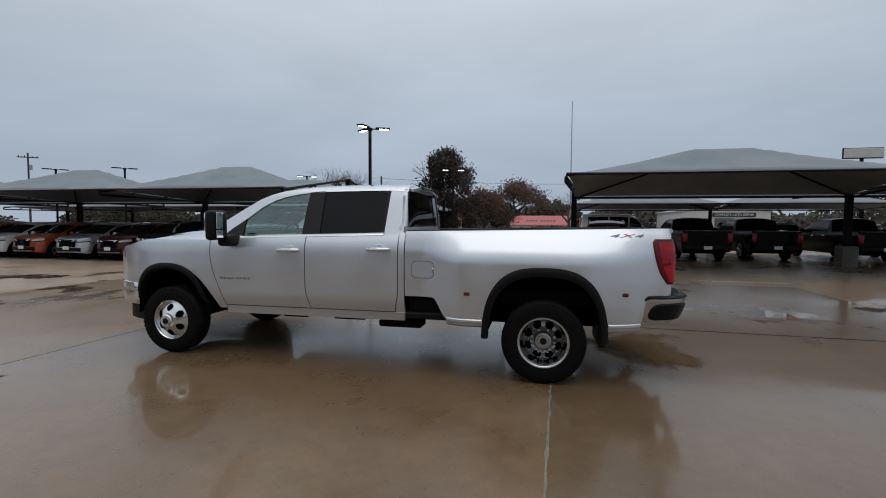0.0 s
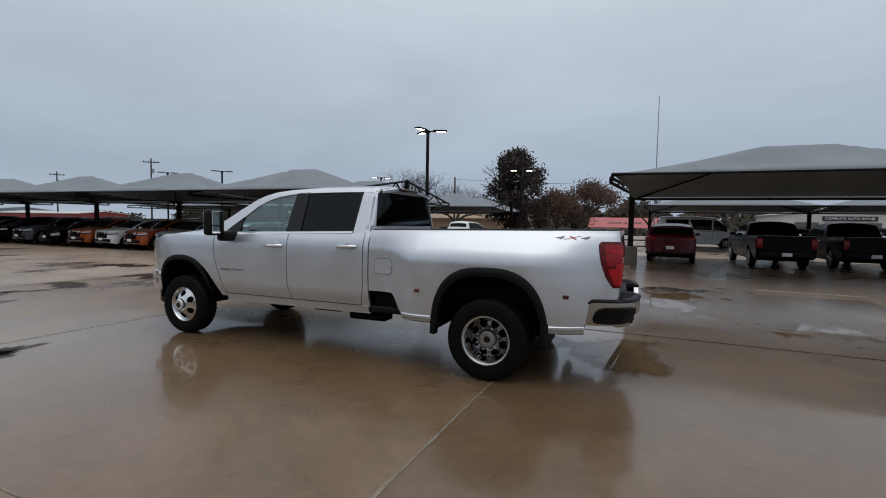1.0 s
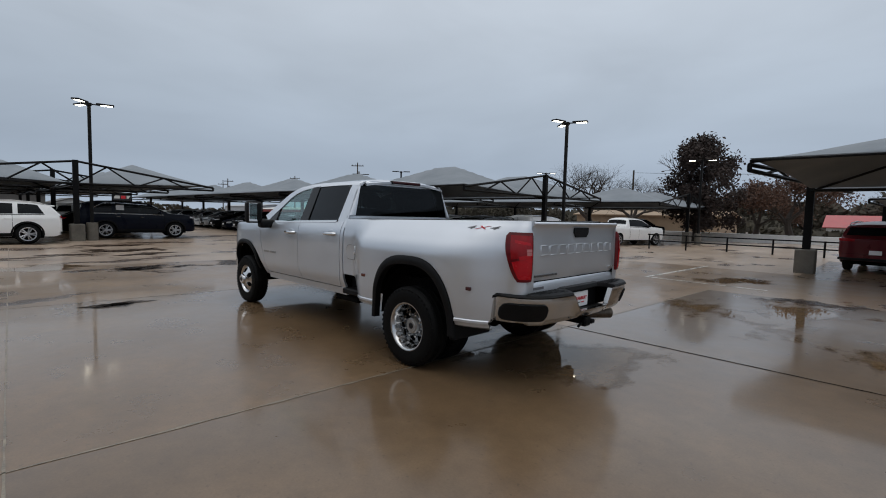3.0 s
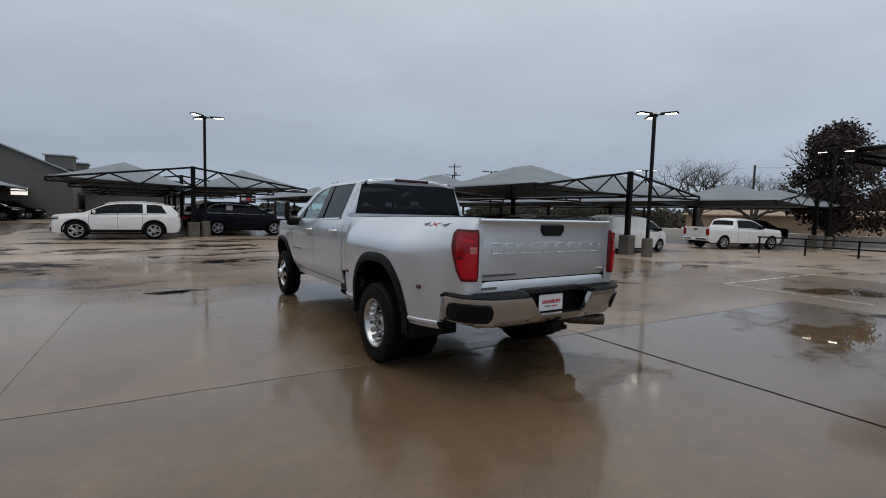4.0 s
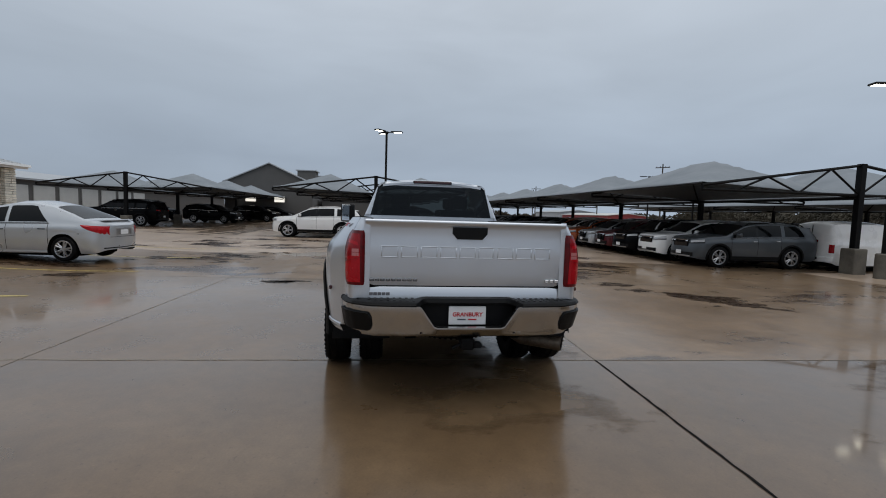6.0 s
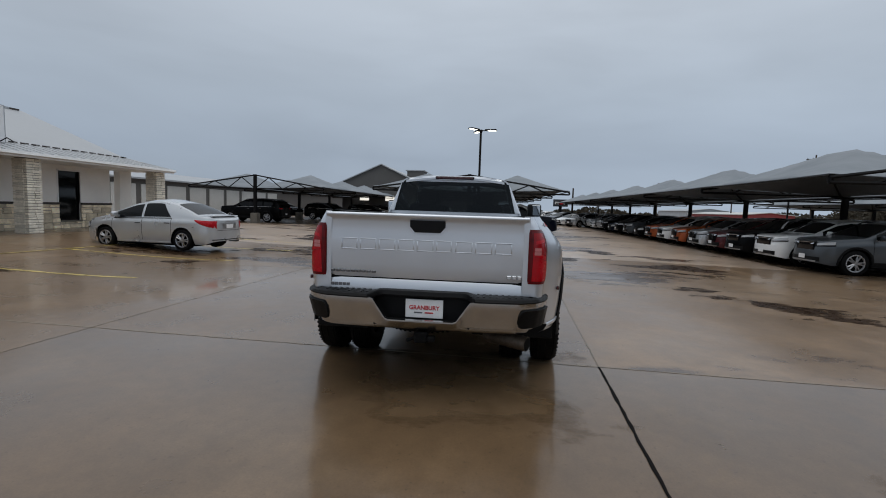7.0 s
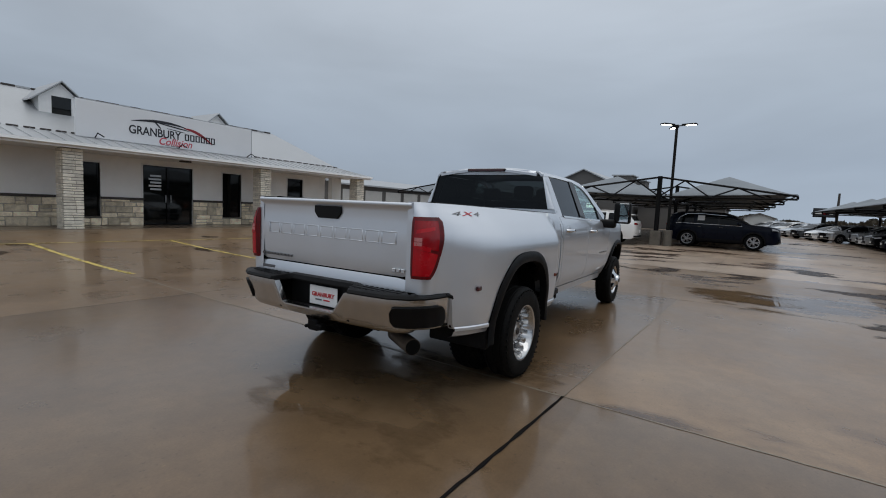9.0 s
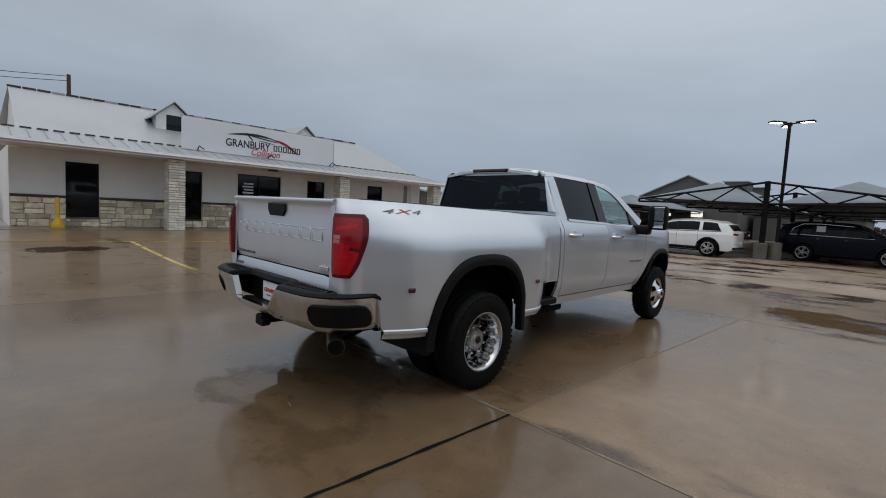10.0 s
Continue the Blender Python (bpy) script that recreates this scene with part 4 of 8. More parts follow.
    for k in range(24):
        a = 2 * math.pi * k / 24
        pts.append((-1.26 + 0.128 * math.copysign(abs(math.cos(a)) ** 0.45, math.cos(a)), 1.08 + 0.092 * math.copysign(abs(math.sin(a)) ** 0.45, math.sin(a))))
    ring = [bm.verts.new((x, -half_bed(x, z) - 0.001, z)) for x, z in pts]
    ring2 = [bm.verts.new((-1.26 + (x + 1.26) * 0.965, -half_bed(x, z) - 0.001, 1.08 + (z - 1.08) * 0.955)) for x, z in pts]
    for k in range(24):
        bm.faces.new((ring[k], ring[(k + 1) % 24], ring2[(k + 1) % 24], ring2[k]))
    part("fuel_door_gap", bm, UNDERBODY, t)
    bm = bmesh.new()
    top = [bm.verts.new((-1.26 + (x + 1.26) * 0.96, -half_bed(x, z) - 0.004, 1.08 + (z - 1.08) * 0.95)) for x, z in pts]
    bot = [bm.verts.new((-1.26 + (x + 1.26) * 0.97, -half_bed(x, z), 1.08 + (z - 1.08) * 0.96)) for x, z in pts]
    bm.faces.new(top)
    for k in range(24):
        bm.faces.new((top[k], bot[k], bot[(k + 1) % 24], top[(k + 1) % 24]))
    fuel = part("fuel_door", bm, SILVER, t, smooth=True)
    part("finger_notch", box(-1.150, -1.132, -half_bed(-1.14, 1.08) - 0.012, -half_bed(-1.14, 1.08) - 0.002, 1.06, 1.10, 0.004), CHROME, fuel)

    # hood between the fenders, cowl, nose
    rows = []
    for i in range(31):
        x = -5.32 + (5.32 - 3.72) * i / 30
        c = soft_table(HOOD_CROWN, x, 0.05)
        row = []
        for k in range(25):
            v = -1 + 2 * k / 24
            w = min(0.985, half_front(x, z_front_top(x)) - 0.004)
            edge = z_front_top(x) - 0.002
            dome = 1 - abs(v) ** 3.2
            bulge = 0.022 * smoothstep(0.62, 0.50, abs(v)) * smoothstep(-5.2, -4.7, x)
            row.append((x + 0.05 * abs(v) ** 4 * smoothstep(-4.7, -5.3, x), v * w, edge + (c - 0.022 - edge) * dome + bulge))
        rows.append(row)
    part("hood", flange(grid_sheet(rows), Vector((0, 0, -0.03))), SILVER, t, smooth=True, angle=50)
    part("cowl", box(-3.74, -3.55, -0.90, 0.90, 1.36, 1.485, 0.02), BLACK_PLASTIC, t)
    bm = box(-5.34, -4.95, -0.70, 0.70, 0.80, 1.17, 0.04, 2)
    part("grille", bm, GLOSS_BLACK, t, "dark front grille", smooth=True, angle=50)
    nose = [(-4.92, 1.005), (-5.05, 0.958), (-5.15, 0.908), (-5.25, 0.845), (-5.33, 0.77), (-5.39, 0.60), (-5.415, 0.3), (-5.42, 0.0)]
    outline = [(x, -y) for x, y in nose] + [(x, y) for x, y in nose[::-1][1:]]
    rows = []
    for (xa, ya), (xb, yb) in zip(outline, outline[1:]):
        for k in range(4):
            x, y = xa + (xb - xa) * k / 4, ya + (yb - ya) * k / 4
            rows.append([(x + 0.03, y * 0.97, 0.840), (x, y * 0.995, 0.822), (x, y, 0.76), (x, y, 0.64), (x + 0.01, y * 0.99, 0.57), (x + 0.04, y * 0.96, 0.545)])
    x, y = outline[-1]
    rows.append([(x + 0.03, y * 0.97, 0.840), (x, y * 0.995, 0.822), (x, y, 0.76), (x, y, 0.64), (x + 0.01, y * 0.99, 0.57), (x + 0.04, y * 0.96, 0.545)])
    part("front_bumper", flange(grid_sheet(rows), Vector((0.05, 0, 0))), CHROME, t, "chrome front bumper", smooth=True, angle=50)
    rows = [[(p[0][0] + 0.05, p[0][1] * 0.97, z) for z in (0.53, 0.44, 0.36)] for p in rows]
    part("air_dam", flange(grid_sheet(rows), Vector((0.04, 0, 0))), BLACK_PLASTIC, t, "black plastic air dam", smooth=True)

    # roof, windscreen, back of the cab
    rows = []
    for i in range(17):
        x = -2.98 + (2.98 - 1.47) * i / 16
        edge = lerp_table([(-3.01, 1.945), (-2.80, 1.975), (-2.55, 1.99), (-1.95, 2.0), (-1.70, 1.998), (-1.50, 1.985)], x)
        w = half_glass(edge)
        row = []
        for k in range(17):
            v = -1 + 2 * k / 16
            row.append((x, v * w, edge + (0.045 + 0.008 * (abs(abs(v) - 0.5) < 0.2)) * (1 - abs(v) ** 2.4) - 0.03 * smoothstep(-1.56, -1.47, x)))
        rows.append(row)
    part("roof", flange(grid_sheet(rows), Vector((0, 0, -0.03))), SILVER, t, smooth=True, angle=60)
    rows = []
    for i in range(9):
        f = i / 8
        x, z = -3.80 + 0.86 * f, 1.50 + 0.455 * f
        rows.append([(x + 0.10 * abs(v) ** 2 * (1 - 0.4 * f), v * (half_glass(z) - 0.02), z) for v in [-1 + 0.2 * k for k in range(11)]])
    part("windscreen", grid_sheet(rows), TINT_LIGHT, t, "clear laminated windscreen", smooth=True)
    back = lambda z: -1.475 - 0.035 * smoothstep(1.45, 2.0, z)
    rows = []
    zs = [1.38, 1.44, 1.50, 1.535]
    part("cab_back_lower", flange(grid_sheet([[(back(z) - 0.05 * abs(v) ** 8, v * half_glass(z), z) for v in [-1 + 0.1 * k for k in range(21)]] for z in zs]), Vector((-0.03, 0, 0))), SILVER, t, smooth=True, angle=60)
    for s in (-1, 1):
        rows = []
        for k in range(9):
            z = 1.535 + (1.955 - 1.535) * k / 8
            inner = 0.845 - 0.105 * k / 8
            rows.append([(back(z) - 0.020 * f ** 3, s * (inner + (half_glass(z) - inner) * f), z) for f in (0, 0.25, 0.5, 0.75, 0.9, 1.0)])
        part("cab_back_pillar", flange(grid_sheet(rows), Vector((-0.03, 0, 0))), SILVER, t, smooth=True, angle=60)
    part("cab_back_top", flange(grid_sheet([[(back(z) + 0.004 - 0.05 * abs(v) ** 8, v * half_glass(min(z, 1.985)), z + (0.028 * (1 - v * v) if z > 1.95 else 0)) for v in [-1 + 0.1 * k for k in range(21)]] for z in (1.945, 1.965, 1.99)]), Vector((-0.03, 0, 0))), SILVER, t, smooth=True, angle=60)
    rows = []
    for k in range(9):
        z = 1.53 + (1.955 - 1.53) * k / 8
        w = 0.85 - 0.105 * k / 8
        rows.append([(back(z) + 0.003 - 0.02 * abs(v) ** 6, v * w, z) for v in [-1 + 0.1 * j for j in range(21)]])
    part("rear_window", grid_sheet(rows), TINT_DARK, t, "dark rear window glass", smooth=True)
    part("brake_lamp_housing", box(-1.545, -1.455, -0.27, 0.27, 1.978, 2.020, 0.014, 2), GLOSS_BLACK, t, smooth=True, angle=50)
    part("high_brake_lamp", box(-1.455, -1.447, -0.255, 0.255, 1.985, 2.012, 0.003), BRAKE_DARK, t, "dark red high brake lamp")

    # cab inside
    bm = box(-3.60, -1.52, -0.90, 0.90, 0.62, 0.85)
    part("cab_floor", bm, UNDERBODY, t)
    part("cab_core", box(-3.70, -1.53, -0.955, 0.955, 0.54, 0.64), UNDERBODY, t)
    part("firewall", box(-3.78, -3.70, -0.90, 0.90, 0.60, 1.36), UNDERBODY, t)
    part("dashboard", box(-3.66, -3.30, -0.86, 0.86, 1.10, 1.42, 0.06, 2), SEAT_CLOTH, t, smooth=True, angle=50)
    for y in (-0.42, 0.42):
        for x in (-2.62, -1.85):
            seat = part("seat", box(x - 0.52, x, y - 0.27, y + 0.27, 0.80, 1.02, 0.06, 2), SEAT_CLOTH, t, smooth=True, angle=50)
            part("seat_back", moved(box(-0.09, 0.09, -0.26, 0.26, 0.0, 0.68, 0.06, 2), pose(x - 0.02, y, 0.96, 0, 10, 0)), SEAT_CLOTH, seat, smooth=True, angle=50)
            part("headrest", box(x + 0.06, x + 0.18, y - 0.13, y + 0.13, 1.64, 1.82, 0.045, 2), SEAT_CLOTH, seat, smooth=True, angle=50)
    bm = bmesh.new()
    ring = [(-3.16 + 0.06 * math.sin(a), -0.42 + 0.185 * math.cos(a), 1.40 + 0.165 * math.sin(a)) for a in [2 * math.pi * k / 20 for k in range(21)]]
    add_path(bm, ring, 0.016, 8)
    add_tube(bm, (-3.16, -0.60, 1.40), (-3.16, -0.24, 1.40), 0.02, n=8)
    part("steering_wheel", bm, SEAT_CLOTH, t, smooth=True)

    # bed: floor, inner walls, rail caps
    bm = box(-1.44, 1.18, -0.84, 0.84, 0.88, 0.96)
    add_box(bm, -1.46, -1.42, -0.86, 0.86, 0.60, 1.45)
    for s in (-1, 1):
        add_box(bm, -1.44, 1.18, min(s * 0.80, s * 0.86), max(s * 0.80, s * 0.86), 0.88, 1.44)
    part("bed_liner", bm, UNDERBODY, t, "black bed liner")
    for s in (-1, 1):
        rows = []
        for i in range(21):
            x = -1.462 + (1.462 + 1.02) * i / 20
            edge = min(0.950, half_bed(x, rail(x)) + 0.004)
            rows.append([(x, s * y, rail(x) + dz) for y, dz in ((edge, -0.010), (edge - 0.008, 0.007), (0.85, 0.009), (0.80, 0.004), (0.80, -0.08))])
        part("bed_rail_cap", grid_sheet(rows), BLACK_PLASTIC, t, smooth=True)

    # tailgate with raised outlines in place of its lettering
    prof = [(1.523, 1.20), (1.524, 1.240), (1.520, 1.256), (1.510, 1.262), (1.497, 1.258), (1.485, 1.244), (1.455, 1.237), (1.38, 1.236), (1.31, 1.241), (1.26, 1.2425), (1.20, 1.241), (1.10, 1.235), (1.03, 1.231), (0.985, 1.222)]
    rows = [[(x - 0.012 * abs(v) ** 6, v * 0.838, z) for v in [-1 + 0.1 * k for k in range(21)]] for z, x in prof]
    gate = part("tailgate", flange(grid_sheet(rows), Vector((-0.04, 0, 0))), SILVER, t, "silver tailgate with faint raised block outlines", smooth=True, angle=50)
    part("gate_core", box(1.17, 1.215, -0.842, 0.842, 0.90, 1.50), UNDERBODY, t)
    n_l = 9
    for k in range(n_l):
        y0 = -0.72 + 1.44 * k / n_l + 0.010
        y1 = -0.72 + 1.44 * (k + 1) / n_l - 0.012
        if k == 5:
            y1 -= 0.01
        bm = bmesh.new()
        for ya, yb, za, zb in ((y0, y1, 1.303, 1.311), (y0, y1, 1.216, 1.224), (y0, y0 + 0.008, 1.224, 1.303), (y1 - 0.008, y1, 1.224, 1.303)):
            add_box(bm, 1.230, 1.2440, ya, yb, za, zb, 0.0012, 1)
        part("letter_outline", bm, SILVER, gate, smooth=True, angle=60)
    for k in range(9):
        y0 = -0.80 + 0.044 * k
        part("badge_bar", box(1.229, 1.2425, y0, y0 + 0.036, 1.022, 1.042, 0.003), BADGE_GREY, gate)
    for k in range(3):
        y0 = 0.675 + 0.042 * k
        part("trim_badge_bar", box(1.229, 1.2425, y0, y0 + 0.034, 1.018, 1.045, 0.003), CHROME, gate)
    part("gate_handle", tapered_plate(1.225, 1.252, 0.015, 0.150, 0.108, 1.372, 1.474), BLACK_PLASTIC, gate, "black handle bezel with camera", smooth=True, angle=40)
    # strip between tailgate and bumper
    part("rear_sill", flange(grid_sheet([[(x - 0.02 * abs(v) ** 6, v * 0.90, z) for v in [-1 + 0.1 * k for k in range(21)]] for z, x in ((0.974, 1.220), (0.955, 1.230), (0.90, 1.240), (0.855, 1.240))]), Vector((-0.03, 0, 0))), SILVER, t, smooth=True, angle=50)
    for k in range(5):
        part("dealer_badge_bar", box(1.232, 1.238, -0.80 + 0.034 * k, -0.77 + 0.034 * k, 0.905, 0.93, 0.002), DECAL_GREY, t)

    # rear bumper
    plan = [(0.935, 1.000), (0.955, 1.022), (1.03, 1.030), (1.13, 1.018), (1.235, 0.982), (1.315, 0.925), (1.365, 0.855), (1.405, 0.78), (1.425, 0.62), (1.435, 0.45), (1.44, 0.37), (1.442, 0.26), (1.445, 0.13), (1.447, 0.0)]
    path2 = [(x, -y) for x, y in plan] + [(x, y) for x, y in plan[::-1][1:]]
    fine = []
    for (xa, ya), (xb, yb) in zip(path2, path2[1:]):
        for k in range(4):
            fine.append((xa + (xb - xa) * k / 4, ya + (yb - ya) * k / 4))
    fine.append(path2[-1])
    rows = []
    for x, y in fine:
        top = 0.850 - 0.168 * min(1.0, max(0.0, (0.395 - abs(y)) / 0.115)) if x > 1.3 else 0.852
        low = 0.612 if abs(y) > 0.9 else 0.590
        row = []
        for k in range(9):
            f = k / 8
            z = top + (low - top) * f
            out = 0.004 - 0.085 * f - 0.012 * smoothstep(0.16, 0.0, f) - 0.02 * smoothstep(0.88, 1.0, f)
            row.append((x + out, y * (1 + out * 0.4), z))
        rows.append(row)
    bumper = part("rear_bumper", flange(grid_sheet(rows), Vector((-0.05, 0, 0))), BUMPER_CHROME, t, "chrome rear bumper, wet", smooth=True, angle=30)
    rows = []
    for x, y in fine:
        x -= 0.150 * smoothstep(0.43, 0.35, abs(y))
        inx = max(0.95, min(x - 0.04, max(x - 0.17, 1.20))) if abs(y) < 1.0 else x - 0.02
        iny = y if abs(y) < 0.9 else math.copysign(abs(y) - 0.12, y)
        lip = (0.884 if abs(y) < 0.95 else 0.872) + 0.014 * smoothstep(0.43, 0.35, abs(y))
        rows.append([(inx, iny, lip), (x - 0.035, y * 0.99, lip), (x - 0.006, y, lip - 0.008), (x + 0.006, y * 1.004, 0.858), (x + 0.002, y * 1.0, 0.848), (x - 0.04, y * 0.99, 0.838)])
    part("step_pad", grid_sheet(rows), BLACK_PLASTIC, bumper, "black ribbed step pad on the bumper", smooth=True, angle=40)
    for y in [-0.80 + 0.05 * k for k in range(33)]:
        if abs(y) > 0.40:
            part("tread_rib", box(1.24, 1.385 - 0.10 * (abs(y) / 0.9) ** 4, y - 0.010, y + 0.010, 0.882, 0.888), BLACK_PLASTIC, bumper)
    for s in (-1, 1):
        pocket = [(x, y) for x, y in fine if y * s > 0.745 and x > 1.035]
        if s > 0:
            pocket = pocket[::-1]
        rows = []
        m = len(pocket)
        for i, (x, y) in enumerate(pocket):
            e = min(i, m - 1 - i) / 2.5
            zc, hz = 0.714, 0.077 * min(1.0, (1 - (1 - min(1.0, e)) ** 2) ** 0.5 * 0.6 + 0.4)
            tuck = [0.004 - 0.085 * (0.850 - zc - q * hz) / 0.25 for q in (1.0, 0.7, 0.0, -0.7, -1.0)]
            rows.append([(x + 0.016 + o, y * (1.015 + o * 0.4), zc + q * hz) for q, o in zip((1.0, 0.7, 0.0, -0.7, -1.0), tuck)])
        part("corner_step", flange(grid_sheet(rows), Vector((-0.02, -s * 0.012, 0))), BLACK_PLASTIC, bumper, "black corner foot step", smooth=True, angle=50)
        seal = [(1.03, s * 1.022, 0.862), (0.965, s * 1.028, 0.845), (0.925, s * 1.026, 0.79), (0.912, s * 1.018, 0.70), (0.925, s * 1.008, 0.60)]
        part("end_seal", add_path(bmesh.new(), seal, [0.012, 0.016, 0.018, 0.017, 0.012], 10), BLACK_PLASTIC, bumper, "black seal between bumper and body", smooth=True)
    part("rear_crossmember", box(0.98, 1.17, -0.92, 0.92, 0.62, 0.85), UNDERBODY, t)
    part("plate_recess", box(1.18, 1.240, -0.40, 0.40, 0.62, 0.862), BLACK_PLASTIC, bumper)
    part("recess_floor", box(1.262, 1.372, -0.40, 0.40, 0.615, 0.66, 0.01), BLACK_PLASTIC, bumper)
    plate = part("dealer_plate", box(1.264, 1.272, -0.148, 0.166, 0.668, 0.824, 0.004), PLATE_WHITE, bumper, "white dealer plate with red lettering")
    bm = scaled(text_mesh("GRANBURY", 0.047, 0.001, 0.0, 0.0013), 1.02, 1, 1.0)
    bm.transform(Matrix.Translation((1.2745, 0.010, 0.754)) @ Matrix.Rotation(radians(90), 4, "Z"))
    part("plate_lettering", bm, PLATE_RED, plate)
    part("plate_bar", box(1.271, 1.2745, -0.075, -0.005, 0.708, 0.719), DECAL_GREY, plate)
    part("plate_bar", box(1.271, 1.2745, 0.015, 0.085, 0.708, 0.719), PLATE_RED, plate)
    # tow hitch, exhaust, axles and tanks underneath
    bm = box(1.10, 1.36, -0.040, 0.040, 0.500, 0.575, 0.008)
    add_box(bm, 1.31, 1.375, -0.058, 0.058, 0.482, 0.575, 0.014)
    add_box(bm, 1.32, 1.39, 0.050, 0.115, 0.50, 0.545, 0.010)
    add_tube(bm, (1.33, -0.12, 0.49), (1.33, -0.05, 0.52), 0.014, n=8)
    part("tow_hitch", bm, BLACK_STEEL, t, "black tow hitch receiver")
    bm = bmesh.new()
    add_path(bm, [(0.62, 0.46, 0.53), (0.86, 0.50, 0.505), (1.02, 0.56, 0.490), (1.20, 0.865, 0.480)], [0.046, 0.052, 0.060, 0.062], 20)
    part("exhaust_pipe", bm, RUST_STEEL, t, "sooty exhaust tailpipe", smooth=True, angle=50)
    bm = lathe([(0.0, 0), (0.057, 0.0)], 20, "z")
    bm.transform(Matrix.Translation((1.2012, 0.8670, 0.480)) @ Vector((0.18, 0.305, -0.01)).to_track_quat("Z", "Y").to_matrix().to_4x4())
    part("pipe_mouth", bm, UNDERBODY, t)
    bm = bmesh.new()
    add_tube(bm, (0, -0.95, 0.40), (0, 0.95, 0.40), 0.055, n=12)
    add_tube(bm, (-0.18, 0, 0.40), (0.20, 0, 0.40), 0.17, 0.14, n=16)
    add_tube(bm, (-4.37, -0.9, 0.40), (-4.37, 0.9, 0.40), 0.05, n=12)
    part("axles", bm, UNDERBODY, t, smooth=True)
    spare = new("spare_wheel")
    spare.parent = t
    spare.matrix_local = pose(0.72, -0.05, 0.60, 90, 0, 0)
    part("tyre", tyre_mesh(0.39, 0.22, 0.23), RUBBER, spare, "spare tyre slung under the bed", smooth=True)
    part("rim", lathe([(0.23, 0.06), (0.20, -0.02), (0.01, -0.02)], 32), UNDERBODY, spare, smooth=True)
    for s in (-1, 1):
        part("mud_guard", box(0.525, 0.600, min(s * 0.60, s * 1.15), max(s * 0.60, s * 1.15), 0.37, 0.68, 0.012), BLACK_PLASTIC, t)
        part("leaf_spring", box(-0.75, 0.80, s * 0.46 - 0.04, s * 0.46 + 0.04, 0.44, 0.53, 0.01), UNDERBODY, t)
        part("shock_absorber", add_tube(bmesh.new(), (0.18, s * 0.36, 0.34), (0.40, s * 0.40, 0.80), 0.035, n=8), UNDERBODY, t)
    part("bed_underside", box(-1.40, 1.15, -0.95, 0.95, 0.74, 0.88), UNDERBODY, t)
    part("fuel_tank", box(-1.75, -0.75, -0.42, 0.15, 0.46, 0.75, 0.05, 2), UNDERBODY, t)
    part("gearbox", box(-3.6, -2.2, -0.30, 0.30, 0.44, 0.75, 0.06, 2), UNDERBODY, t)
    part("silencer", box(-2.4, -1.7, 0.38, 0.62, 0.46, 0.58, 0.04, 2), UNDERBODY, t)
    part("engine_core", box(-5.0, -3.72, -0.55, 0.55, 0.50, 1.25, 0.05), UNDERBODY, t)
    return t


build_truck()

# ---------------------------------------------------------------- other vehicles
CAR_GLASS = surface("dark_car_glass", (0.004, 0.005, 0.006), 0.06, vary=0.2, spread=0.03, spec=0.2)
HEADLIGHT = surface("headlight_lens", (0.52, 0.54, 0.56), 0.06, vary=0.1, coat=1.0)
WHEEL_ALLOY = surface("alloy_wheel", (0.44, 0.44, 0.45), 0.3, metal=0.9, vary=0.1)
STICKER = surface("window_sticker", (0.75, 0.75, 0.74), 0.5, vary=0.05)
PAINTS = {
    "white": car_paint("white_paint", (0.87, 0.87, 0.86), 0.0, 0.3),
    "silver": car_paint("sedan_silver", (0.56, 0.58, 0.60), 0.6, 0.30),
    "grey": car_paint("grey_paint", (0.085, 0.095, 0.105), 0.5, 0.35, 0.5, 0.3),
    "black": car_paint("black_paint", (0.0022, 0.0022, 0.0028), 0.0, 0.3, 0.08, 0.05),
    "navy": car_paint("navy_paint", (0.003, 0.005, 0.013), 0.0, 0.3, 0.12, 0.08),
    "red": car_paint("dark_red_paint", (0.085, 0.004, 0.008), 0.3, 0.3, 0.5, 0.3),
    "orange": car_paint("orange_paint", (0.42, 0.085, 0.018), 0.4, 0.3, 0.6, 0.4),
}
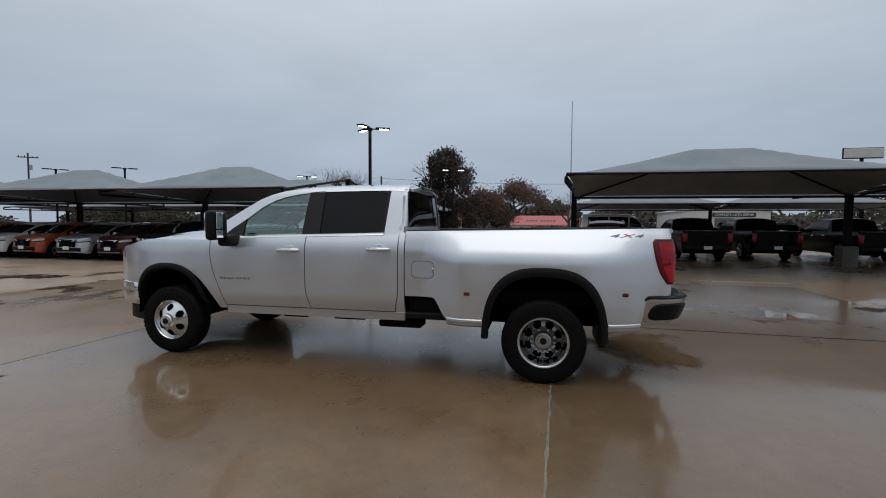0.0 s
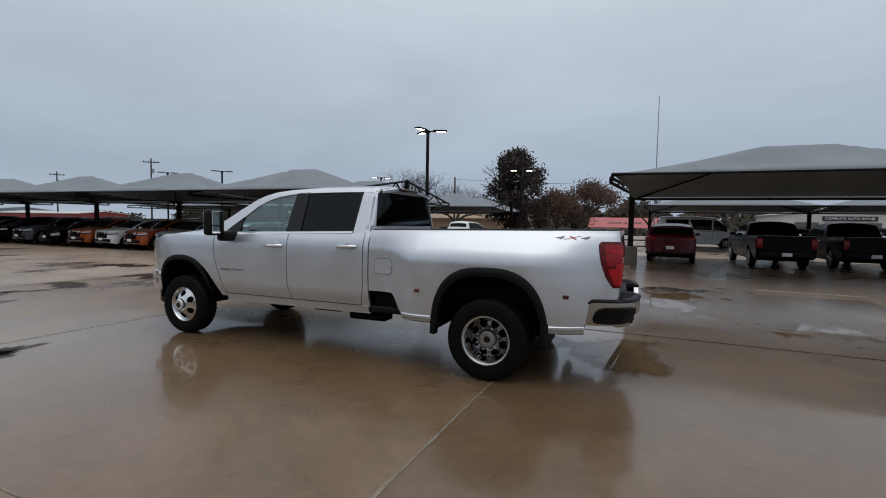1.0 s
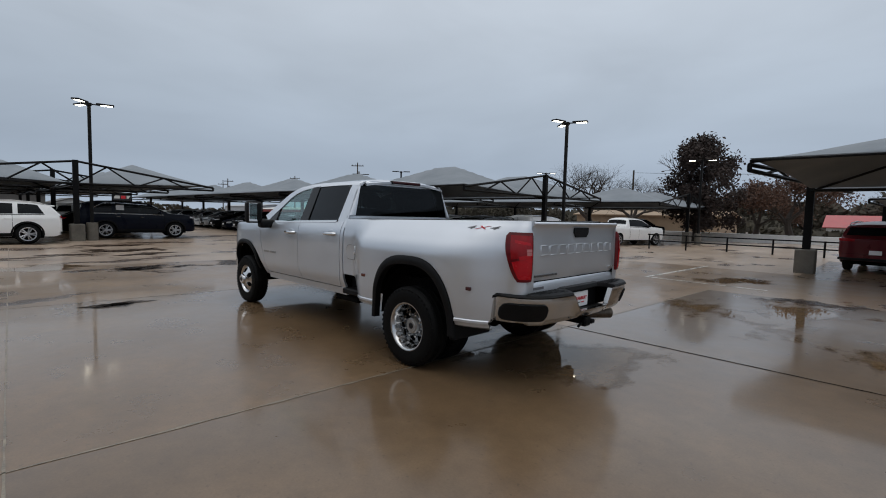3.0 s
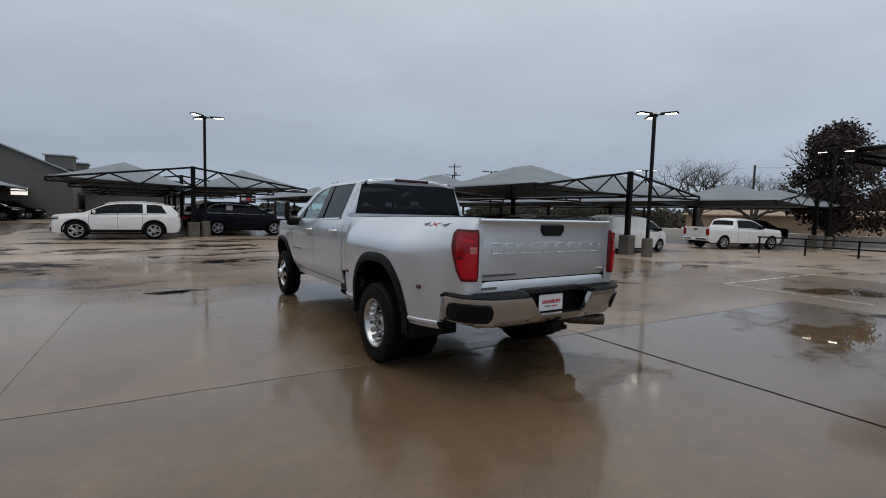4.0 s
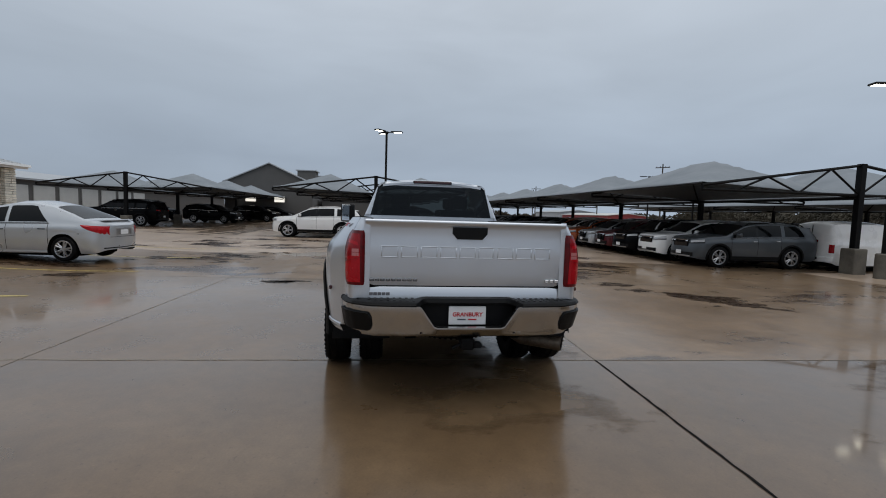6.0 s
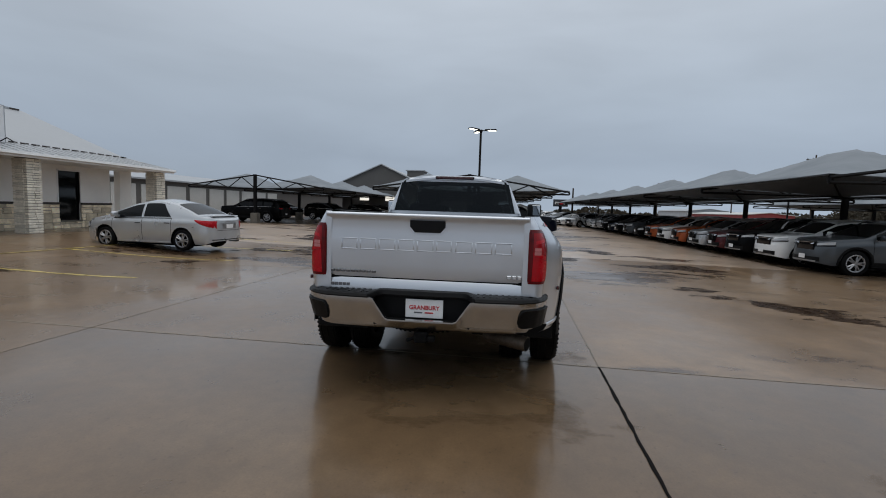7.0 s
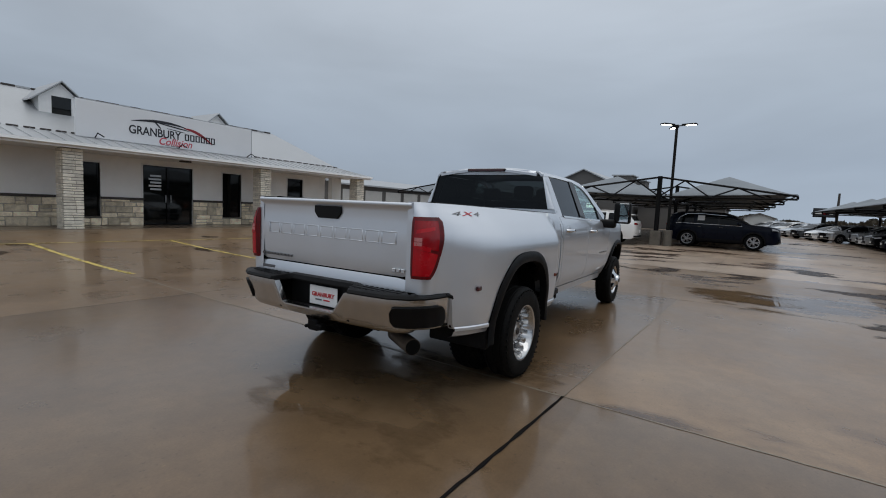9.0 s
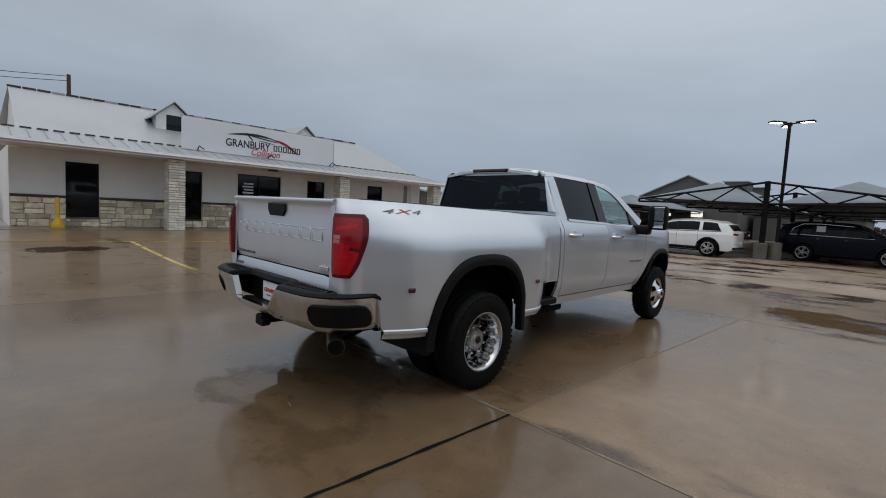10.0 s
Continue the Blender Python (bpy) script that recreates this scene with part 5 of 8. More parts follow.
KINDS = {
    # half width, ends, wheels, lowest edge, belt line and roof line along the car, ends of the two screens, side panes, lean of the sides
    "suv": dict(half=0.985, front=-2.48, rear=2.50, r=0.40, axles=(-1.52, 1.38), low=0.30, tumble=0.30,
                belt=[(-2.48, 0.90), (-2.2, 1.00), (-1.2, 1.11), (0.0, 1.14), (1.5, 1.18), (2.3, 1.19), (2.5, 1.10)],
                top=[(-2.48, 0.97), (-2.40, 1.06), (-2.15, 1.11), (-1.25, 1.20), (-0.45, 1.64), (-0.05, 1.73), (0.6, 1.765), (1.5, 1.725), (2.10, 1.61), (2.40, 1.20), (2.46, 1.12), (2.50, 1.05)],
                screens=((-1.22, -0.47), (2.12, 2.38)), pane=((-0.98, -0.06), (0.03, 0.95), (1.10, 1.92))),
    "crossover": dict(half=0.92, front=-2.30, rear=2.32, r=0.36, axles=(-1.40, 1.30), low=0.27, tumble=0.34,
                      belt=[(-2.30, 0.80), (-2.0, 0.90), (-1.2, 1.00), (0.0, 1.04), (1.4, 1.10), (2.1, 1.12), (2.32, 1.02)],
                      top=[(-2.30, 0.86), (-2.22, 0.95), (-1.95, 1.01), (-1.22, 1.11), (-0.38, 1.55), (0.05, 1.65), (0.6, 1.68), (1.3, 1.63), (1.72, 1.54), (2.14, 1.17), (2.26, 1.10), (2.32, 1.02)],
                      screens=((-1.19, -0.40), (1.74, 2.12)), pane=((-0.92, -0.04), (0.04, 0.90), (1.00, 1.56))),
    "large_suv": dict(half=1.015, front=-2.64, rear=2.66, r=0.41, axles=(-1.56, 1.50), low=0.33, tumble=0.25,
                      belt=[(-2.64, 1.00), (-2.35, 1.12), (-1.2, 1.20), (0.0, 1.22), (1.6, 1.24), (2.4, 1.24), (2.66, 1.16)],
                      top=[(-2.64, 1.08), (-2.56, 1.18), (-2.3, 1.23), (-1.25, 1.31), (-0.50, 1.78), (-0.1, 1.88), (0.8, 1.92), (1.8, 1.89), (2.34, 1.80), (2.56, 1.32), (2.62, 1.22), (2.66, 1.16)],
                      screens=((-1.22, -0.52), (2.36, 2.54)), pane=((-0.98, 0.02), (0.10, 1.10), (1.24, 2.12))),
    "sedan": dict(half=0.85, front=-2.22, rear=2.24, r=0.31, axles=(-1.33, 1.27), low=0.20, tumble=0.40,
                  belt=[(-2.22, 0.66), (-1.9, 0.76), (-1.2, 0.88), (0.0, 0.915), (1.2, 0.945), (1.9, 0.935), (2.24, 0.84)],
                  top=[(-2.22, 0.70), (-2.12, 0.79), (-1.85, 0.86), (-1.30, 0.985), (-0.38, 1.40), (0.05, 1.49), (0.45, 1.505), (0.95, 1.41), (1.40, 1.22), (1.76, 1.045), (2.04, 1.03), (2.17, 0.985), (2.24, 0.90)],
                  screens=((-1.27, -0.40), (0.98, 1.70)), pane=((-1.00, -0.10), (-0.02, 0.94))),
    "pickup": dict(half=1.00, front=-2.90, rear=2.92, r=0.40, axles=(-1.90, 1.72), low=0.38, tumble=0.26,
                   belt=[(-2.90, 1.00), (-2.6, 1.12), (-1.4, 1.20), (0.9, 1.25), (2.92, 1.28)],
                   top=[(-2.90, 1.05), (-2.80, 1.16), (-2.5, 1.21), (-1.45, 1.30), (-0.62, 1.80), (-0.25, 1.89), (0.45, 1.91), (0.84, 1.86), (0.99, 1.30), (1.05, 1.285), (2.86, 1.315), (2.92, 1.30)],
                   screens=((-1.42, -0.64), (0.85, 0.97)), pane=((-1.15, -0.20), (-0.12, 0.72))),
    "van": dict(half=0.865, front=-2.37, rear=2.36, r=0.31, axles=(-1.52, 1.40), low=0.22, tumble=0.14,
                belt=[(-2.37, 0.70), (-2.1, 0.86), (-1.6, 1.02), (0.0, 1.08), (2.36, 1.12)],
                top=[(-2.37, 0.76), (-2.28, 0.88), (-1.80, 1.10), (-0.90, 1.66), (-0.50, 1.79), (0.4, 1.87), (2.0, 1.86), (2.26, 1.80), (2.34, 1.55), (2.36, 1.30)],
                screens=((-1.77, -0.92), None), pane=((-1.40, -0.52),)),
    "bus": dict(half=1.00, front=-2.95, rear=2.95, r=0.36, axles=(-1.95, 1.75), low=0.30, tumble=0.10,
                belt=[(-2.95, 0.85), (-2.7, 1.05), (-2.0, 1.25), (2.95, 1.34)],
                top=[(-2.95, 0.92), (-2.84, 1.08), (-2.35, 1.30), (-1.55, 2.22), (-1.20, 2.40), (0.0, 2.46), (2.6, 2.44), (2.84, 2.36), (2.92, 1.80), (2.95, 1.40)],
                screens=((-2.32, -1.57), None), pane=((-2.00, -1.05), (-0.95, 0.55), (0.70, 2.35))),
}


def plain_wheel(parent, x, y, r, width, rim_mat):
    s = -1 if y < 0 else 1
    w = new("wheel")
    w.parent = parent
    w.matrix_local = pose(x, y, r, 0, 0, 0 if s < 0 else 180)
    h = width / 2
    part("tyre", lathe([(r * 0.66, -h), (r * 0.90, -h), (r * 0.98, -h * 0.8), (r, -h * 0.5), (r, h * 0.5), (r * 0.98, h * 0.8), (r * 0.9, h), (r * 0.5, h)], 28), RUBBER, w, smooth=True)
    bm = bmesh.new()
    n = 5
    for k in range(n):
        for d in (-0.20, 0.20):
            a = 2 * math.pi * k / n + d
            b = 2 * math.pi * k / n + d * 0.9
            add_tube(bm, (r * 0.12 * math.cos(b), -h * 0.90, r * 0.12 * math.sin(b)), (r * 0.62 * math.cos(a), -h * 0.96, r * 0.62 * math.sin(a)), r * 0.075, r * 0.06, 5)
    add_tube(bm, (0, -h * 1.02, 0), (0, -h * 0.6, 0), r * 0.17, n=12)
    ring = lathe([(r * 0.60, -h * 0.6), (r * 0.60, -h * 0.98), (r * 0.67, -h * 1.03), (r * 0.70, -h * 0.98)], 28)
    me = bpy.data.meshes.new("ring")
    ring.to_mesh(me)
    ring.free()
    bm.from_mesh(me)
    bpy.data.meshes.remove(me)
    part("rim", bm, rim_mat, w, "spoked alloy rim", smooth=True)
    part("rim_back", lathe([(r * 0.62, -h * 0.45), (0.01, -h * 0.45)], 20), UNDERBODY, w)


def car(kind, x, y, turn, paint, label, group="parked cars", plate=True, sticker=False):
    """A parked vehicle; its nose points to its own -x. One skin is lofted along the car, glass and trim lie on it."""
    k = KINDS[kind]
    t = thing({"bus": "passenger_van", "van": "cargo_van", "pickup": "pickup_truck", "crossover": "suv", "large_suv": "suv"}.get(kind, kind), pose(x, y, gz(x, y), 0, 0, turn), label, {"suv": "suv", "crossover": "suv", "large_suv": "suv", "sedan": "car", "pickup": "truck"}.get(kind, "van"), group)
    col = PAINTS[paint]
    half, f, r, low, wr = k["half"], k["front"], k["rear"], k["low"], k["r"]
    tall = kind in ("suv", "crossover", "large_suv")
    boxy = kind in ("pickup", "van", "bus")
    nose_len, tail_len = (0.42 if boxy else 0.60), (0.10 if kind == "pickup" else 0.22 if boxy or tall else 0.45)
    p_nose, p_tail = 2.7, (4.0 if boxy or tall else 3.0)

    def plan(px):
        """Half width of the body seen from above."""
        w = half
        if px < f + nose_len:
            w *= max(0.0, 1 - (1 - (px - f) / nose_len) ** p_nose) ** (1 / p_nose)
        if px > r - tail_len:
            w *= max(0.0, 1 - (1 - (r - px) / tail_len) ** p_tail) ** (1 / p_tail)
        return w

    def belt(px):
        return soft_table(k["belt"], px, 0.08)

    def top(px):
        return max(belt(px) + 0.012, soft_table(k["top"], px, 0.05))

    def flank(px, z):
        """Half width of the painted side at a height under the belt."""
        rel = min(1.0, max(0.0, (z - low) / (belt(px) - low)))
        shape = lerp_table([(0.0, 0.925), (0.15, 0.962), (0.40, 0.990), (0.55, 1.0), (0.72, 0.994), (0.80, 1.0), (0.90, 0.985), (1.0, 0.945)], rel)
        return plan(px) * shape

    def edge(px):
        """Half width and height of the roof's or bonnet's edge."""
        b, tp = belt(px), top(px)
        ze = b + (tp - b) * 0.86
        return max(0.0, plan(px) * 0.945 - k["tumble"] * (ze - b)), ze

    def upper(px, v, off=0.0):
        """A point between the belt (0) and the roof's edge (1)."""
        we, ze = edge(px)
        b, wb = belt(px), plan(px) * 0.945
        bow = 0.018 * math.sin(math.pi * v) * min(1.0, (ze - b) / 0.4)
        return px, wb + (we - wb) * v + bow + off, b + (ze - b) * v

    def crown(px, v, off=0.0):
        """A point on the roof, bonnet or screen; v from -1 to 1 across."""
        we, ze = edge(px)
        slope = (top(px + 0.03) - top(px - 0.03)) / 0.06
        nl = math.hypot(1.0, slope)
        return px - off * slope / nl, we * v, ze + (top(px) - ze) * (1 - abs(v) ** 2.6) + off / nl

    def bot(px):
        for ax in k["axles"]:
            a = arch(px, ax, wr + 0.075, wr * 2 + 0.07, wr * 0.6, 2.2)
            if a:
                return max(a, low)
        return low + 0.06 * smoothstep(f + 0.35, f, px) + 0.10 * smoothstep(r - 0.3, r, px)

    # stations: close together at both ends and over the wheels
    xs = [f + nose_len * (i / 10) ** 2 for i in range(10)]
    n = 54
    xs += [f + nose_len + (r - tail_len - f - nose_len) * i / n for i in range(n)]
    xs += [r - tail_len * (1 - i / 8) ** 2 for i in range(9)]
    rows = []
    for px in xs:
        zb, zt = bot(px), belt(px)
        zb = min(zb, zt - 0.02)
        side = []
        for j in range(11):
            z = zb + (zt - zb) * j / 10
            lean = 0.07 * max(0.0, 1 - (px - f) / nose_len) ** 2 * ((z - low) / (zt - low)) ** 3
            side.append((px + lean, -flank(px, z), z))
        lean = 0.07 * max(0.0, 1 - (px - f) / nose_len) ** 2
        up = [upper(px, v) for v in (0.25, 0.5, 0.75, 1.0)]
        side += [(q[0] + lean, -q[1], q[2]) for q in up]
        roof = [crown(px, v) for v in (-0.92, -0.75, -0.45, 0.0, 0.45, 0.75, 0.92)]
        roof = [(q[0] + lean, q[1], q[2]) for q in roof]
        rows.append(side + roof + [(q[0], -q[1], q[2]) for q in side[::-1]])
    part("body", grid_sheet(rows), col, t, smooth=True, angle=42)
    part("underbody", box(f + 0.55, r - (0.30 if boxy else 0.62), -half * 0.84, half * 0.84, low - 0.06, low + 0.36), UNDERBODY, t)
    for ax in k["axles"]:
        part("wheel_housing", box(ax - wr - 0.06, ax + wr + 0.06, -half * 0.86, half * 0.86, low, wr * 2 + 0.05), UNDERBODY, t)

    def nose_x(yy):
        q = min(0.985, abs(yy) / half)
        return f + nose_len * (1 - (1 - q ** p_nose) ** (1 / p_nose))

    def tail_x(yy):
        q = min(0.985, abs(yy) / half)
        return r - tail_len * (1 - (1 - q ** p_tail) ** (1 / p_tail))

    def wrap(ya, yb, z1, z0, out, back=False, rise=0.0):
        """A band laid round the nose or the tail from y = ya to yb, between two heights."""
        rws = []
        for i in range(17):
            yy = ya + (yb - ya) * i / 16
            px = tail_x(yy) if back else nose_x(yy)
            g = -1 if back else 1
            up = rise * i / 16
            sy = math.copysign(out * (abs(yy) / half) ** 2, yy)
            lean = 0.0 if back else 0.05 * max(0.0, 1 - (px - f) / nose_len) ** 2 * max(0.0, (z1 - low) / 0.7) ** 3
            rws.append([(px + lean + g * 0.03, yy * 0.97, z1 + up + 0.004), (px + lean - g * out, yy + sy, z1 + up - 0.010), (px + lean * 0.7 - g * out, yy + sy, z0 + up * 0.4 + 0.010), (px + g * 0.03, yy * 0.97, z0 + up * 0.4 - 0.004)])
        return grid_sheet(rws)

    def lay(fn, u0, u1, v0, v1, nu, nv, name, mat, text=""):
        """A sheet that follows the skin."""
        rws = [[fn(u0 + (u1 - u0) * i / nu, v0 + (v1 - v0) * j / nv) for j in range(nv + 1)] for i in range(nu + 1)]
        return part(name, grid_sheet(rws), mat, t, text, smooth=True)

    # screens
    (wa, wb2), back = k["screens"]
    lay(lambda u, v: crown(u, v, 0.006), wa + 0.02, wb2 - 0.01, -0.93, 0.93, 8, 12, "windscreen", CAR_GLASS, "dark glass")
    if back:
        ba, bb = back
        lay(lambda u, v: crown(u, v, 0.006), ba + 0.02, bb - 0.02, -0.88, 0.88, 8, 12, "rear_window", CAR_GLASS, "dark glass")
    elif kind == "bus":
        part("rear_window", wrap(-half * 0.75, half * 0.75, 2.15, 1.50, 0.008, True), CAR_GLASS, t, "dark glass", smooth=True)
    ga = k["pane"]
    hi = ga[-1][1]
    for s in (-1, 1):
        # one black band behind the panes, then the panes
        for i_p, (x0, x1) in enumerate(ga):
            last = i_p == len(ga) - 1 and len(ga) > 1
            rws = []
            for i in range(11):
                u = x0 + (x1 - x0) * i / 10
                row = []
                for j in range(7):
                    v = 0.10 + 0.80 * j / 6
                    cut = 0.0
                    if last:
                        cut = -(0.42 if kind == "sedan" else 0.30) * (i / 10) ** 2 * v if not boxy else 0.0
                    px, w, z = upper(u + cut * (x1 - x0), v, 0.005)
                    row.append((px, s * w, z))
                rws.append(row)
            part("side_window", grid_sheet(rws), CAR_GLASS, t, "dark glass", smooth=True)
        if len(ga) > 1 and kind not in ("bus", "sedan"):
            x0, x1 = ga[0][1], ga[1][0]
            rws = [[(lambda q: (q[0], s * q[1], q[2]))(upper(u, 0.08 + 0.84 * j / 4, 0.004)) for j in range(5)] for u in (x0 - 0.01, (x0 + x1) / 2, x1 + 0.01)]
            part("door_pillar", grid_sheet(rws), GLOSS_BLACK, t)
        # bright or black line along the belt
        rws = []
        for i in range(21):
            u = ga[0][0] - 0.04 + (hi + 0.03 - ga[0][0]) * i / 20
            w0, z0 = plan(u) * 0.945, belt(u)
            rws.append([(u, s * (w0 + 0.002), z0 + 0.022), (u, s * (w0 + 0.012), z0 + 0.016), (u, s * (w0 + 0.012), z0 + 0.002), (u, s * (w0 + 0.002), z0 - 0.004)])
        part("belt_trim", grid_sheet(rws), GLOSS_BLACK if paint in ("white", "silver", "orange") or boxy else CHROME, t, smooth=True)
        # door gaps
        sill = 0.15 if tall else 0.06
        cuts = (ga[0][0] - 0.08, (ga[0][1] + ga[1][0]) / 2, ga[1][1] - 0.02) if len(ga) > 1 else (ga[0][0] - 0.10, ga[0][1] + 0.08)
        for cut in cuts:
            z0, z1 = max(low + sill + 0.02, bot(cut)), belt(cut) - 0.005
            zs = [z0 + (z1 - z0) * i / 8 for i in range(9)]
            part("door_gap", grid_sheet([[(cut - 0.006, s * (flank(cut, z) + 0.003), z), (cut + 0.006, s * (flank(cut, z) + 0.003), z)] for z in zs]), UNDERBODY, t)
        # cladding: sill and wheel arches
        rws = []
        a0, a1 = k["axles"][0] + wr + 0.08, k["axles"][1] - wr - 0.08
        for i in range(13):
            u = a0 + (a1 - a0) * i / 12
            rws.append([(u, s * (flank(u, low + sill) + 0.003), low + sill), (u, s * (flank(u, low + sill * 0.6) + 0.014), low + sill * 0.75), (u, s * (flank(u, low) + 0.016), low + 0.01), (u, s * (flank(u, low) - 0.08), low - 0.02)])
        part("sill_trim", grid_sheet(rws), BLACK_PLASTIC if tall else col, t, smooth=True)
        if tall:
            for ax2 in k["axles"]:
                rws = []
                for i in range(19):
                    a = math.pi * (i / 18 * 1.10 - 0.05)
                    row = []
                    for rad, o in ((wr + 0.118, 0.004), (wr + 0.112, 0.016), (wr + 0.055, 0.016), (wr + 0.045, -0.06)):
                        px, pz = ax2 - rad * math.cos(a), wr + rad * math.sin(a)
                        row.append((px, s * (flank(px, max(pz, low)) + o), pz))
                    rws.append(row)
                part("arch_trim", grid_sheet(rws), BLACK_PLASTIC, t, smooth=True)
            rail = [upper(u, 1.0) for u in (ga[0][1] - 0.40, ga[0][1] - 0.25, (ga[0][1] + hi) / 2, hi - 0.15, hi)]
            rail = [(q[0], s * (q[1] - 0.02), q[2] + h) for q, h in zip(rail, (0.01, 0.065, 0.075, 0.065, 0.01))]
            part("roof_rail", add_path(bmesh.new(), rail, 0.020, 6), BLACK_PLASTIC if paint in ("black", "navy", "grey") else DULL_ALLOY, t, smooth=True)
        # mirrors, handles, lamps, wheels
        mx = ga[0][0] + 0.12
        mz = belt(mx) + 0.05
        wm = plan(mx) * 0.96
        bm = box(mx - 0.06, mx + 0.06, s * (wm + 0.13) - 0.10, s * (wm + 0.13) + 0.10, mz, mz + 0.15, 0.04, 2)
        add_box(bm, mx - 0.03, mx + 0.03, s * wm - 0.05, s * wm + 0.05, mz - 0.02, mz + 0.05, 0.01)
        part("door_mirror", bm, col if paint != "white" or tall else BLACK_PLASTIC, t, smooth=True, angle=50)
        for cut in ((cuts[1] - 0.22, cuts[2] - 0.22) if len(cuts) > 2 else (cuts[1] - 0.22,)):
            hz = belt(cut) - 0.13
            hw = flank(cut, hz)
            part("door_handle", add_path(bmesh.new(), [(cut, s * (hw - 0.004), hz), (cut + 0.02, s * (hw + 0.024), hz), (cut + 0.15, s * (hw + 0.024), hz), (cut + 0.17, s * (hw - 0.004), hz)], 0.013, 6), BLACK_PLASTIC if kind == "sedan" else CHROME if paint in ("navy", "grey", "black") else col, t, smooth=True)
        zt = soft_table(k["top"], f + 0.10, 0.03) - 0.05
        drop = 0.10 if tall else 0.15
        part("headlight", wrap(s * half * 0.56, s * half * 0.965, zt - 0.03, zt - drop - 0.02, 0.008, rise=0.03 if boxy else 0.06), HEADLIGHT, t, "clear headlight", smooth=True)
        part("headlight_rim", wrap(s * half * 0.50, s * half * 0.97, zt - drop - 0.005, zt - drop - 0.035, 0.012, rise=0.05), GLOSS_BLACK, t, smooth=True)
        zl = belt(r - 0.12)
        if kind == "sedan":
            rws = []
            for i in range(11):
                g = i / 10
                u = r - 0.56 + g * 0.52
                z1 = 0.925 - 0.03 * g
                z0 = z1 - 0.02 - 0.23 * g ** 0.7
                rws.append([(u, s * (max(flank(u, z1), flank(u, z0)) + 0.012 - 0.03 * (j in (0, 4))), z1 + (z0 - z1) * j / 4) for j in range(5)])
            part("tail_light", grid_sheet(rws), BRIGHT_RED, t, "red wedge-shaped tail light", smooth=True)
        elif kind == "pickup":
            part("tail_light", box(r - 0.12, r + 0.02, s * half * 0.88 - 0.10, s * half * 0.88 + 0.10, zl - 0.46, zl - 0.06, 0.03, 2), MID_RED, t, "red tail light", smooth=True)
        else:
            z1, z0 = (zl - 0.12, zl - 0.45) if boxy else (zl - 0.03, zl - 0.12)
            part("tail_light", wrap(s * half * (0.80 if boxy else 0.55), s * half * 0.98, z1, z0, 0.012, True, 0.0 if boxy else 0.03), MID_RED, t, "red tail light", smooth=True)
        for axx in k["axles"]:
            plain_wheel(t, axx, s * (half - 0.125), wr, 0.22, WHEEL_ALLOY)
    zt = soft_table(k["top"], f + 0.10, 0.03) - 0.05
    gl = 0.56 if tall or kind == "pickup" else 0.48
    part("grille", wrap(-half * 0.46, half * 0.46, zt - 0.02, gl, 0.010), GLOSS_BLACK, t, "dark grille", smooth=True)
    if tall or kind == "pickup":
        part("grille_surround", wrap(-half * 0.50, half * 0.50, zt + 0.01, zt - 0.025, 0.016), CHROME, t, smooth=True)
        for s in (-1, 1):
            part("grille_bar", wrap(s * half * 0.30, s * half * 0.44, zt - 0.05, zt - 0.085, 0.018, rise=0.03), CHROME, t, smooth=True)
    part("lower_grille", wrap(-half * (0.70 if tall else 0.60), half * (0.70 if tall else 0.60), 0.545 if tall else 0.44, low + 0.09, 0.010), BLACK_PLASTIC, t, smooth=True)
    if tall:
        part("skid_trim", wrap(-half * 0.60, half * 0.60, low + 0.13, low + 0.07, 0.020), DULL_ALLOY, t, smooth=True)
        part("rear_cladding", wrap(-half * 0.98, half * 0.98, 0.50, low + 0.10, 0.014, True), BLACK_PLASTIC, t, smooth=True)
        part("tailgate_gap", wrap(-half * 0.90, half * 0.90, 0.635, 0.622, 0.004, True), UNDERBODY, t)
        if back:
            px, w, z = upper(back[0], 1.0)
            part("roof_spoiler", box(px - 0.10, px + 0.13, -w * 0.93, w * 0.93, z + 0.0, z + 0.055, 0.02, 2), col, t, smooth=True, angle=50)
    elif kind == "pickup":
        part("rear_bumper", box(r - 0.10, r + 0.13, -half * 0.93, half * 0.93, 0.48, 0.68, 0.04, 2), CHROME if paint == "white" else BLACK_PLASTIC, t, smooth=True, angle=50)
        # dark sheet on the closed deck stands in for the bed's dark inside
        part("bed_liner", grid_sheet([[crown(u, v, 0.008) for v in (-0.86, 0.0, 0.86)] for u in (1.12, 1.8, 2.4, r - 0.10)]), UNDERBODY, t, "black bed liner")
        part("tailgate_gap", wrap(-half * 0.80, half * 0.80, 0.76, 0.745, 0.004, True), UNDERBODY, t)
        part("gate_handle", box(r - 0.01, r + 0.02, -0.14, 0.14, 1.12, 1.20, 0.01), BLACK_PLASTIC, t)
    elif kind == "sedan":
        part("boot_spoiler", moved(box(-0.13, 0.10, -half * 0.70, half * 0.70, 0.0, 0.03, 0.012, 2), pose(r - 0.20, 0, 1.022, 0, -6, 0)), col, t, "small boot-lid spoiler", smooth=True, angle=50)
        part("boot_gap", wrap(-half * 0.62, half * 0.62, 0.625, 0.613, 0.004, True), UNDERBODY, t)
        part("plate_recess", wrap(-0.32, 0.32, 0.83, 0.66, 0.004, True), DULL_ALLOY, t, smooth=True)
        part("badge_plate", box(r + 0.004, r + 0.012, -0.16, 0.16, 0.68, 0.80, 0.003), PLATE_WHITE, t, "pale plate in the boot lid")
        part("garnish", wrap(-0.30, 0.30, 0.855, 0.837, 0.014, True), CHROME, t)
